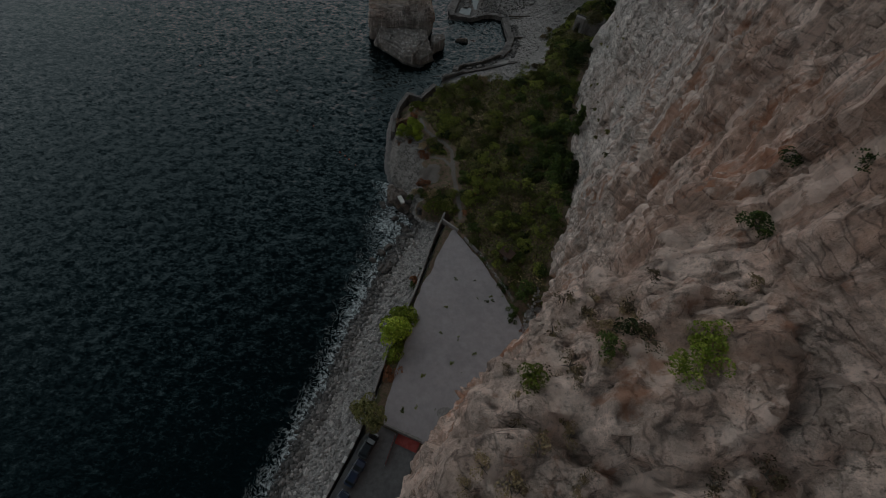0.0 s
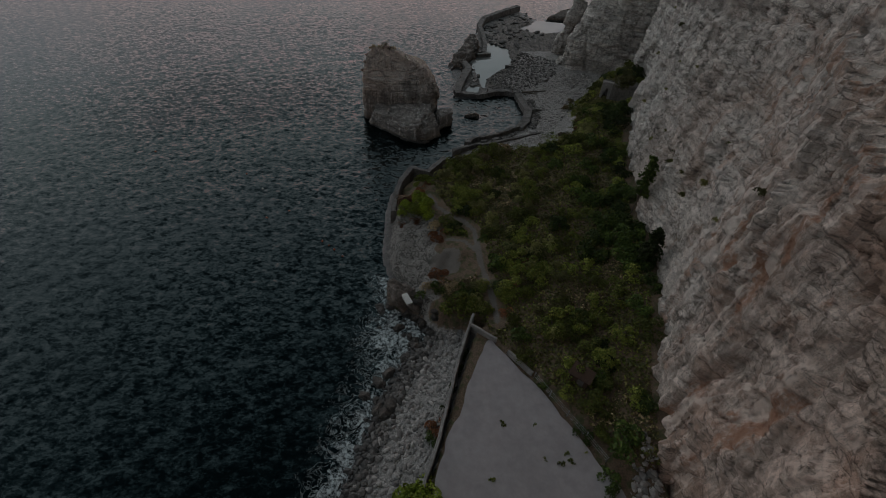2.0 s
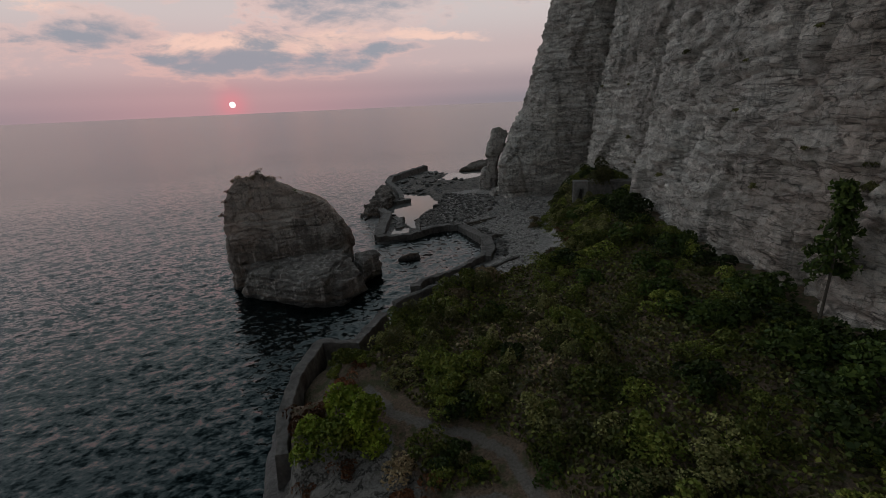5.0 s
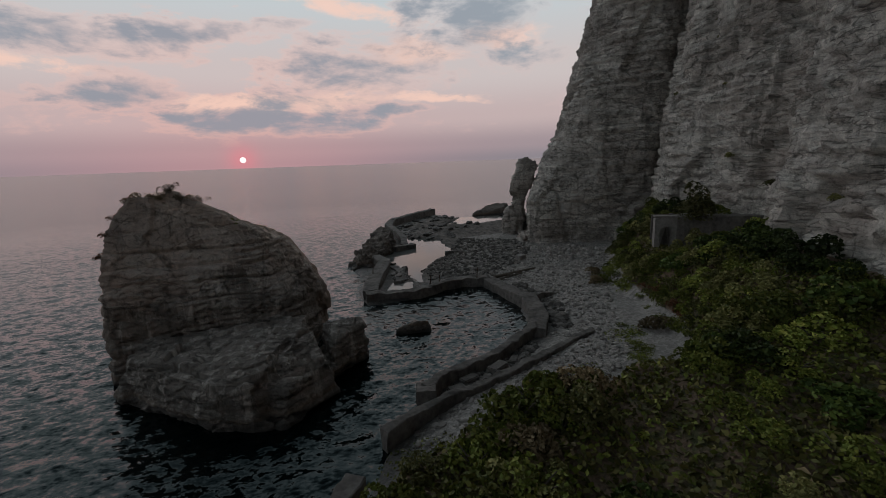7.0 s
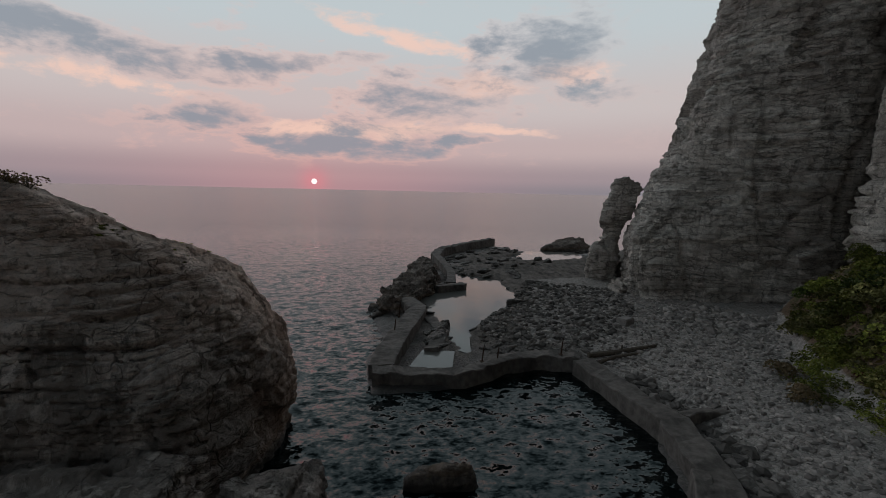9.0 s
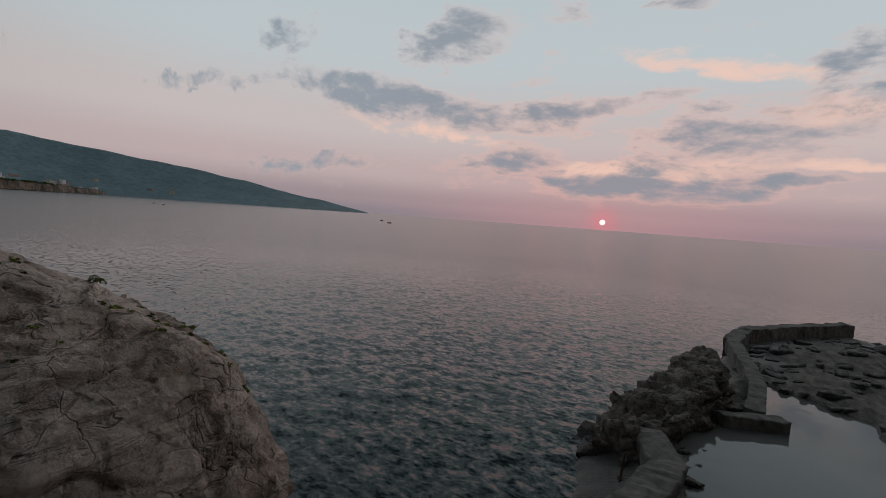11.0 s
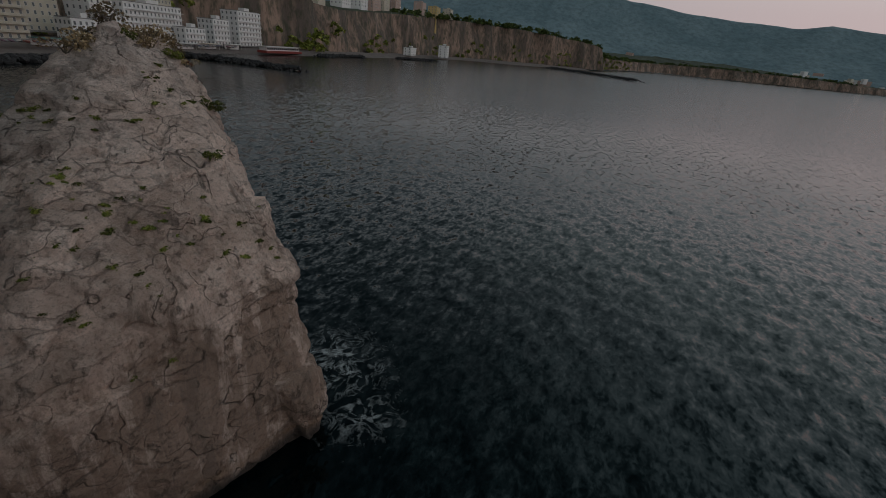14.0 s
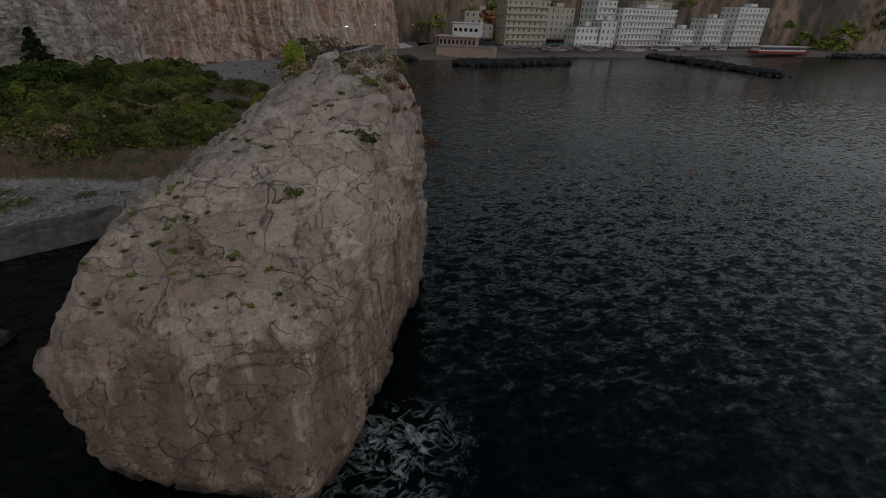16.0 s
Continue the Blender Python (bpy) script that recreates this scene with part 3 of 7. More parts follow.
def water_material(name, deep, chop, rough):
    k = Kit(name, rough)
    k.bsdf.inputs["IOR"].default_value = 1.31
    k.bsdf.inputs["Specular Tint"].default_value = (0.63, 0.95, 1.0, 1)
    # slopes of the wavelets, steepest along the wind
    slopes = []
    for scale, turn, steep in ((1.2, 12, 1.7), (2.6, 28, 1.35), (6.0, -8, 0.6)):
        q = k.nt.nodes.new("ShaderNodeTexNoise")
        k.put(q.inputs["Vector"], k.coords((0.62, 1.0, 1), (0, 0, radians(turn))))
        q.inputs["Scale"].default_value, q.inputs["Detail"].default_value = scale, 3.0
        q.inputs["Roughness"].default_value, q.inputs["Distortion"].default_value = 0.6, 0.5
        m = k.nt.nodes.new("ShaderNodeVectorMath")
        m.operation = "MULTIPLY_ADD"
        k.put(m.inputs[0], q.outputs["Color"])
        m.inputs[1].default_value = (0.55 * steep * chop, steep * chop, 0.0)
        m.inputs[2].default_value = (-0.275 * steep * chop, -0.5 * steep * chop, 0.0)
        slopes.append(m.outputs[0])
    off = k.nt.nodes.new("ShaderNodeVectorMath")
    off.operation = "DISTANCE"
    k.put(off.inputs[0], k.tc)
    off.inputs[1].default_value = (0.0, 100.0, 0.0)
    away = k.math("MULTIPLY", off.outputs["Value"], 0.001)
    gust = k.math("MULTIPLY", k.ramp(k.noise(0.02, 3), (0.35, 0.45), (0.65, 0.8)), k.math("MULTIPLY_ADD", k.ramp(away, (0.035, 0.0), (0.16, 1.0)), -1.05, 1.45))
    n = k.geometry("Normal")
    for m in slopes:
        g = k.nt.nodes.new("ShaderNodeVectorMath")
        g.operation = "MULTIPLY_ADD"
        k.put(g.inputs[0], m)
        k.put(g.inputs[1], gust)
        k.put(g.inputs[2], n)
        n = g.outputs[0]
    unit = k.nt.nodes.new("ShaderNodeVectorMath")
    unit.operation = "NORMALIZE"
    k.put(unit.inputs[0], n)
    n = unit.outputs[0]
    col = k.mix(k.ramp(k.noise(0.02, 3), (0.4, 0.0), (0.6, 1.0)), deep, tuple(c * 1.5 for c in deep))
    if name == "sea_water":
        f = k.attribute("foam")
        veil = k.noise(0.55, 6, 0.7, None, 1.5)
        vein = k.math("SUBTRACT", 1.0, k.math("MULTIPLY", k.math("ABSOLUTE", k.math("SUBTRACT", k.noise(0.7, 5, 0.55, None, 1.6), 0.5)), 17.0), clamp=True)
        fleck = k.ramp(k.noise(2.2, 5, 0.65), (0.38, 0.1), (0.58, 1.0))
        thick = k.ramp(k.math("ADD", f, k.math("MULTIPLY", k.math("SUBTRACT", veil, 0.5), 1.9)), (0.85, 0.0), (1.05, 1.0))
        lace = k.math("MULTIPLY", vein, k.ramp(k.math("ADD", f, k.math("MULTIPLY", k.math("SUBTRACT", veil, 0.5), 1.5)), (0.3, 0.0), (0.75, 1.0)))
        foam = k.math("MULTIPLY", k.math("MAXIMUM", k.math("MULTIPLY", lace, 0.6), k.math("MULTIPLY", thick, 0.8)), k.math("MULTIPLY", fleck, k.ramp(f, (0.0, 0.0), (0.15, 1.0))))
        col = k.mix(foam, col, (0.62, 0.66, 0.66))
        ruffled = k.ramp(away, (0.035, 0.0), (0.20, 0.17))
        k.put(k.bsdf.inputs["Roughness"], k.math("ADD", k.math("ADD", ruffled, rough), k.math("MULTIPLY", foam, 0.6)))
    return k.done(col, n)


sea_water = water_material("sea_water", (0.0001, 0.0022, 0.0028), 0.72, 0.025)
# pale bottom and some reflected sky are both put into the base colour
pool_water = water_material("pool_water", (0.13, 0.13, 0.125), 0.04, 0.05)


def plain_material(name, a, b, scale=3.0, rough=0.85, bump=0.25, metal=0.0, stains=0.4, dark=None):
    """A worn, slightly mottled surface of two near tones with stains."""
    k = Kit(name, rough, metal)
    n = k.noise(scale, 6, 0.62)
    col = k.mix(k.ramp(n, (0.32, 0.0), (0.68, 1.0)), a, b)
    s = k.noise(scale * 0.22, 4, 0.6, k.coords((1, 1, 0.45)), 0.5)
    col = k.mix(k.math("MULTIPLY", k.ramp(s, (0.5, 0.0), (0.68, 1.0)), stains), col, dark or tuple(c * 0.45 for c in a))
    fine = k.noise(scale * 7, 4, 0.7)
    return k.done(col, k.bump(k.math("ADD", n, k.math("MULTIPLY", fine, 0.4)), bump, 0.05))


concrete = plain_material("old_concrete", (0.20, 0.185, 0.175), (0.32, 0.30, 0.285), 2.5)
dark_concrete = plain_material("sea_worn_concrete", (0.095, 0.085, 0.079), (0.205, 0.186, 0.171), 2.0, bump=0.7, stains=0.7)
asphalt = plain_material("pale_dusty_asphalt", (0.30, 0.272, 0.275), (0.37, 0.337, 0.34), 0.9, 0.9, 0.12, stains=0.18)
road_asphalt = plain_material("road_asphalt", (0.10, 0.095, 0.095), (0.15, 0.145, 0.145), 1.5, 0.9, 0.1)
white_paint = plain_material("weathered_white_paint", (0.55, 0.53, 0.50), (0.70, 0.68, 0.65), 2.0, 0.7, 0.1, stains=0.3)
plaster_white = plain_material("white_plaster", (0.74, 0.72, 0.70), (0.83, 0.81, 0.79), 0.5, 0.8, 0.05, stains=0.15)
plaster_cream = plain_material("cream_plaster", (0.50, 0.45, 0.36), (0.60, 0.54, 0.44), 0.5, 0.8, 0.05, stains=0.15)
plaster_pink = plain_material("faded_pink_plaster", (0.45, 0.31, 0.26), (0.52, 0.38, 0.32), 0.5, 0.8, 0.05, stains=0.2)
plaster_yellow = plain_material("ochre_plaster", (0.58, 0.42, 0.16), (0.66, 0.5, 0.22), 0.3, 0.8, 0.05, stains=0.15)
roof_tile = plain_material("terracotta_roof", (0.26, 0.12, 0.075), (0.34, 0.17, 0.11), 2.0, 0.85, 0.2)
rust = plain_material("rusty_iron", (0.05, 0.03, 0.022), (0.10, 0.055, 0.035), 8.0, 0.8, 0.2, 0.3)
bark = plain_material("grey_bark", (0.08, 0.065, 0.05), (0.15, 0.125, 0.10), 6.0, 0.9, 0.4)
red_cloth = plain_material("faded_red_sheet", (0.22, 0.03, 0.025), (0.30, 0.05, 0.04), 2.0, 0.7, 0.1)
tyre_rubber = plain_material("tyre_rubber", (0.012, 0.012, 0.012), (0.02, 0.02, 0.02), 8.0, 0.8, 0.05)
steel = plain_material("dull_steel", (0.35, 0.35, 0.36), (0.45, 0.45, 0.46), 5.0, 0.35, 0.02, 1.0, 0.1)


def glass_material():
    k = Kit("dark_window_glass", 0.06)
    k.bsdf.inputs["IOR"].default_value = 1.5
    return k.done(k.mix(k.noise(1.2, 2), (0.012, 0.016, 0.02), (0.035, 0.04, 0.045)))


window_glass = glass_material()


# panes across the bay: distance haze is put into their paler colour
def hazed_glass_material():
    k = Kit("distance_hazed_glass", 0.25)
    return k.done(k.mix(k.chance(), (0.10, 0.11, 0.12), (0.26, 0.265, 0.26)))


hazed_glass = hazed_glass_material()


def paint_material(name, colour):
    k = Kit(name, 0.25)
    k.bsdf.inputs["Coat Weight"].default_value = 0.6
    return k.done(k.mix(k.noise(3.0, 3), colour, tuple(c * 0.85 for c in colour)))


def leaf_material(name, a, b, c):
    """Leaves: each one its own shade between three greens or browns."""
    k = Kit(name, 0.65)
    r = k.geometry("Random Per Island")
    col = k.ramp(r, (0.0, a), (0.55, b), (1.0, c))
    big = k.noise(0.45, 3)
    col = k.mix(k.ramp(big, (0.40, 0.0), (0.60, 0.6)), col, tuple(x * 0.5 for x in b))
    col = k.mix(1.0, col, k.ramp(k.chance(), (0.0, 0.4), (0.5, 0.95), (1.0, 1.7)), "MULTIPLY")
    k.bsdf.inputs["Specular IOR Level"].default_value = 0.25
    return k.done(col)


leaf_green = leaf_material("scrub_leaves", (0.085, 0.115, 0.018), (0.165, 0.195, 0.034), (0.31, 0.30, 0.07))
leaf_bright = leaf_material("fresh_leaves", (0.13, 0.20, 0.018), (0.26, 0.33, 0.035), (0.42, 0.46, 0.08))
leaf_dark = leaf_material("ivy_leaves", (0.025, 0.045, 0.010), (0.055, 0.085, 0.016), (0.11, 0.145, 0.03))
leaf_olive = leaf_material("olive_leaves", (0.12, 0.125, 0.04), (0.205, 0.20, 0.07), (0.34, 0.30, 0.12))
# darker than the shrubs: the shade in their gaps is put into this colour
leaf_low_shaded = leaf_material("shaded_low_leaves", (0.04, 0.042, 0.012), (0.085, 0.08, 0.022), (0.16, 0.135, 0.04))
leaf_red = leaf_material("autumn_leaves", (0.15, 0.06, 0.028), (0.25, 0.10, 0.048), (0.33, 0.175, 0.09))
leaf_dry = leaf_material("dry_grass", (0.17, 0.125, 0.07), (0.27, 0.20, 0.11), (0.37, 0.28, 0.165))

# ---- sea ----
SHORE = [(-60, -50), (-43, -52), (-32, -28), (-24, -10), (-17.7, 5.4), (-15.4, 13), (-12.3, 20.6), (-9.9, 30), (-6, 40), (-2.6, 49.7), (2.6, 58), (0.6, 61.3), (-1.9, 62.3), (-3.8, 68), (-5.4, 74.8), (-5.6, 85), (-4.9, 93), (-2, 98.6), (3, 99), (7.5, 105.5), (9.3, 109.5), (11.6, 113.4)]
COVE = [(14, 115.9), (20.3, 118.7), (26.4, 123.1), (29.8, 133.2), (29.3, 142.9), (24.6, 144.8), (17.8, 141), (10.8, 140.3)]
OUTER = [(10.2, 147), (12, 154), (10.3, 165), (14.5, 173), (17.5, 188), (21, 193), (23.4, 203), (25.5, 213), (44, 233), (48.5, 221), (54, 216), (60, 214), (75, 222), (140, 262)]
LAND = SHORE + COVE + OUTER + [(140, -80), (-60, -80)]


def spread(lo, hi, step, far):
    """Even steps from lo to hi, then ever wider ones to the far edges."""
    mid = np.arange(lo, hi + step / 2, step)
    grow = [step]
    while sum(grow) < far:
        grow.append(grow[-1] * 1.22)
    out = np.cumsum(grow)
    return np.concatenate([lo - out[::-1], mid, mid[-1] + out])


def build_sea():
    xs, ys = spread(-95, 34, 0.62, 4600), spread(-5, 225, 0.62, 4600)
    x, y = (a.ravel() for a in np.meshgrid(xs, ys, indexing="ij"))
    rng = np.random.default_rng(5)
    z = np.zeros(len(x))
    fine = np.clip(1 - np.maximum(np.abs(x + 30) - 38, np.abs(y - 110) - 88) / 26, 0, 1)
    for k in range(26):
        wave = 2.2 * 1.11 ** k * rng.uniform(0.9, 1.1)
        ang = radians(-62) + rng.normal(0, 0.55)
        f = 2 * math.pi / wave
        amp = 0.0055 * wave ** 0.6 * (1 if wave < 3 else (3 / wave) ** 1.5)
        bend = 0.6 * np.sin(x * 0.031 + k) + 0.6 * np.sin(y * 0.027 + 2 * k)
        turn = f * (x * math.cos(ang) + y * math.sin(ang)) + bend + rng.uniform(0, 6.28)
        z += amp * (np.cos(turn) + 0.3 * np.cos(2 * turn))
    p = np.stack([x * 0.5, y * 0.5, np.zeros(len(x))], 1)
    z = (z * (1 + 0.5 * soft_noise(p * 0.12, 3)) + 0.03 * rough_noise(p * 1.5, 3, 9)) * fine
    cove = np.maximum(inside(x, y, [(9, 113), (30, 113), (32, 146), (10, 142)]), 0)
    z *= 1 - 0.6 * smooth(0, 3, cove)
    d = -inside(x, y, LAND)
    reach = 4.4 + 2.8 * smooth(26, 50, y) * (1 - smooth(59, 66, y)) - 2.0 * smooth(64, 72, y)
    foam = np.clip(1.25 - d / np.maximum(reach, 0.7), 0, 1) * (y < 70) * (y > -60)
    for cx, cy, r, a in ((-3.4, 57.6, 7.5, 1.1), (-6.6, 69.0, 2.6, 0.8), (-9.5, 142.5, 4.6, 0.85), (-7.0, 146.0, 3.2, 0.7), (10.0, 143.0, 2.4, 0.6), (9.6, 158.0, 2.0, 0.5), (-8.0, 37.0, 6.0, 0.95), (-5.5, 45.0, 4.0, 0.9)):
        foam = np.maximum(foam, a * np.clip(1.15 - np.hypot(x - cx, y - cy) / r, 0, 1))
    v = np.stack([x, y, z], 1)
    me = mesh_of("sea", v, grid_faces(len(xs), len(ys)))
    put_attribute(me, "foam", foam)
    tagged(part("water", me, sea_water), "dark teal sea with small wind waves and foam along the shore", "sea", kind="structure")


build_sea()

# ---- ground ----
PENINSULA = [(4, 58.5), (0.2, 62.6), (-2.6, 68), (-3.9, 74.5), (-4.4, 81), (-4.0, 87.4), (-3.0, 92), (-0.8, 96.6), (2.8, 96.4), (6.2, 102.4), (10, 104.2), (15, 105.7), (21, 105.5), (28, 106), (33, 108), (37.3, 111), (38.8, 116), (41.2, 123), (44.6, 132), (50, 141), (54, 147), (58.5, 152), (75, 156), (75, 36), (25, 36), (21.5, 40), (16, 47.5), (11, 53), (9.5, 57)]
PARKING = [(-1.6, 14.2), (-0.4, 21), (3.6, 37.5), (6.4, 44.5), (10.4, 53.5), (12.2, 51.5), (15.8, 47), (21, 38), (24, 30.5), (22, 24), (12, 12), (4.6, 11.2)]
TERRACE = [(-34, -50), (-8.9, 3.5), (-5, 12), (-3.0, 19.4), (-1.2, 25.6), (3.6, 40), (8.4, 54.6), (11, 57.5), (27, 40), (30, 30), (22, 0), (-10, -60)]
WEST_POOL = [(17.6, 160), (18.3, 171), (22.8, 177), (25.2, 187.5), (32, 181.5), (31.6, 167), (28.4, 162.5), (24, 157.4), (21.2, 153), (20.4, 148.3), (19.2, 149.5)]
FAR_POOL = [(40, 206), (49.5, 217), (61, 216), (59, 205), (50, 201.5), (43, 201)]
SQUARE_POOL = [(14.6, 144.6), (15.8, 147.6), (18.2, 147.2), (17.4, 143.4)]
PATH = [(12.2, 57), (12.2, 60), (11.6, 64.3), (10.9, 69.5), (10.6, 77), (8.6, 80), (6.3, 81.5), (4.0, 84), (2.8, 88)]
FORK = [(10.6, 71.5), (8.6, 74.5), (5.5, 75)]


ARCH_FRONT = [(44.5, 124.5), (52.5, 123), (62, 124), (57, 130.5), (50.8, 133.4), (46.4, 134)]


def ground_height(x, y):
    p = np.stack([x, y, np.zeros_like(x)], 1)
    d = inside(x, y, LAND)
    bump = rough_noise(p * 0.25, 4, 21)
    fine = rough_noise(p * 1.3, 3, 31)
    z = np.where(d > 0, 0.15 + np.minimum(d * 0.17, 1.5 + 0.02 * d), d * 0.35)
    z = np.maximum(z, -3.0) + 0.10 * bump + 0.05 * fine
    north = smooth(136, 150, y) * smooth(-2, 3, d)
    z = np.where(y > 130, z * (1 - 0.45 * north), z) + 0.34 * north * smooth(160, 180, y) * (0.4 - np.abs(rough_noise(np.stack([(x + y) * 0.33, (x - y) * 0.06, 0 * x], 1), 3, 44))) + 0.12 * north * fine
    e = inside(x, y, PENINSULA)
    e = e + 0.5 * bump + 0.25 * fine
    top = 4.3 + 0.13 * np.clip(x - 9, 0, 40) + 0.35 * bump + 0.12 * fine
    top -= 1.9 * smooth(112, 150, y) * smooth(60, 42, x)
    bank = 1.3 + 1.3 * smooth(99, 103, y) + 3.6 * smooth(106, 118, y)
    z = z + (top - z) * smooth(-0.35, 1, e / bank)
    ledge = smooth(60, 66, y) * (1 - smooth(78, 88, y)) * smooth(10, 3, x) * smooth(-0.3, 1.0, e)
    z -= ledge * (0.8 * smooth(5, -2, x) + 0.5 * np.abs(rough_noise(p * 0.7, 4, 33)) + 0.2 * np.abs(fine))
    hollow = smooth(3.2, 0.8, along(x, y, [(-2.6, 90), (-0.6, 95), (2.8, 95.2), (5.6, 100.5), (6.5, 104)])) * smooth(-0.6, 0.3, e)
    z -= 1.7 * hollow
    for pool in (WEST_POOL, FAR_POOL, SQUARE_POOL):
        z = np.where(y > 135, z + (0.15 - z) * smooth(-0.8, 0.9, inside(x, y, pool) + 0.5 * fine), z)
    z = z + (np.minimum(z, 6.3) - z) * smooth(-1.5, 0.6, inside(x, y, ARCH_FRONT))
    t = inside(x, y, TERRACE)
    z = np.where(t > 0.15, np.maximum(4.62 + 0.06 * bump, np.where(e > 0, z, 0)), z)
    return z, d, e, t


def build_ground():
    xs, ys = np.arange(-62, 90.1, 0.55), np.arange(-70, 250.1, 0.55)
    xs = xs[(xs > -28) | (np.arange(len(xs)) % 3 == 0)]
    ys = ys[(ys > -12) | (np.arange(len(ys)) % 3 == 0)]
    x, y = (a.ravel() for a in np.meshgrid(xs, ys, indexing="ij"))
    z, d, e, t = ground_height(x, y)
    me = mesh_of("ground", np.stack([x, y, z], 1), grid_faces(len(xs), len(ys)))
    ledge = smooth(58, 62, y) * (1 - smooth(80, 87, y)) * smooth(5.5, 2.0, x + 1.5 * rough_noise(np.stack([x, y, 0 * x], 1) * 0.4, 2, 71)) * smooth(-2.0, 0.0, e)
    path = np.maximum(np.clip(1.3 - along(x, y, PATH) / 0.55, 0, 1), np.clip(1.2 - along(x, y, FORK) / 0.55, 0, 1))
    patch = inside(x, y, [(3.2, 67.5), (7.4, 66.8), (8.2, 69.5), (7.8, 72), (5, 72.3), (3.2, 71)])
    path = np.maximum(path, smooth(-0.6, 0.8, patch + 1.1 * rough_noise(np.stack([x, y, 0 * x], 1) * 0.5, 3, 72)))
    put_attribute(me, "soil", np.maximum(smooth(-0.6, 0.6, e), smooth(0, 0.5, t)) * (1 - ledge))
    put_attribute(me, "ledge", ledge)
    put_attribute(me, "reef", smooth(2.5, -2.5, inside(x, y, [(70, 120), (30, 120), (31, 146), (27, 152), (33, 165), (36, 178), (48, 180), (50, 164), (70, 160)])) * smooth(128, 134, y) * smooth(-6, -2, d))
    put_attribute(me, "path", path)
    tagged(part("ground", me, shingle_soil), "grey shingle beach, scrubby soil and bare rock ledge", "ground", kind="structure")


build_ground()

# ---- cliffs ----
CLIFF_FOOT = [(-46, -92), (-22, -52), (-5, -22), (-2.0, -5), (2.0, 4.2), (7.4, 11.6), (17, 17), (24, 24), (28.5, 34), (30, 45), (34.5, 57), (38, 69), (39, 80), (42.5, 95), (46.5, 107), (51, 118), (59, 125), (61.5, 138), (62.5, 146), (64.4, 150), (84, 162), (69, 159.8), (56, 162), (48.6, 165.4), (51, 173), (60, 184), (95, 202), (150, 228)]
CLIFF_BROW = [(-40, -100), (-10, -60), (8, -28), (17, -8), (18.5, 4), (18.5, 12), (21, 17), (25, 23), (28, 34), (30.5, 44), (37, 55), (44, 67), (47, 79), (49, 92), (52, 104), (55.5, 115), (62, 123), (65, 137), (66, 146), (69, 149.5), (76, 155), (70.5, 157), (67.5, 173), (76, 185), (80, 190), (90, 196), (122, 209), (175, 236)]


def stations(pts):
    """A smooth line through plan points, with closer steps along the bay that the flight begins over."""
    p, base = np.array(pts, float), np.array(CLIFF_FOOT, float)
    out = []
    for k in range(len(p) - 1):
        near = -4 < base[k, 1] < 46
        m = max(1, int(np.linalg.norm(base[k + 1] - base[k]) / (0.17 if near else 0.36)))
        a, b = p[max(k - 1, 0)], p[min(k + 2, len(p) - 1)]
        for t in np.arange(m) / m:
            out.append((2 * t**3 - 3 * t**2 + 1) * p[k] + (t**3 - 2 * t**2 + t) * (p[k + 1] - a) / 2 + (-2 * t**3 + 3 * t**2) * p[k + 1] + (t**3 - t**2) * (b - p[k]) / 2)
    out.append(p[-1])
    return np.array(out)


def strata(q, warp, thick, seed):
    """Beds of rock: a step in or out for each bed, broken along the strike, and how near the next joint is."""
    level = (q[:, 2] + 0.05 * q[:, 1] + 0.35 * warp[:, 2]) / thick
    level = level + 0.35 * soft_noise(np.stack([q[:, 0] * 0.05, q[:, 1] * 0.05, level * 0.1], 1), seed)
    i = np.floor(level)
    f = level - i
    run = np.floor((q[:, 0] + q[:, 1]) / (thick * 9) + 3 * cell_hash(i.astype(np.int64), i.astype(np.int64), i.astype(np.int64), seed + 1)).astype(np.int64)
    step = cell_hash(i.astype(np.int64), run, run * 0, seed + 2) * 2 - 1
    near = np.minimum(f, 1 - f)
    open_joint = smooth(-0.1, 0.5, soft_noise(np.stack([q[:, 0] * 0.22, q[:, 1] * 0.22, i], 1), seed + 3))
    return step, (1 - smooth(0.02, 0.22, near)) * open_joint


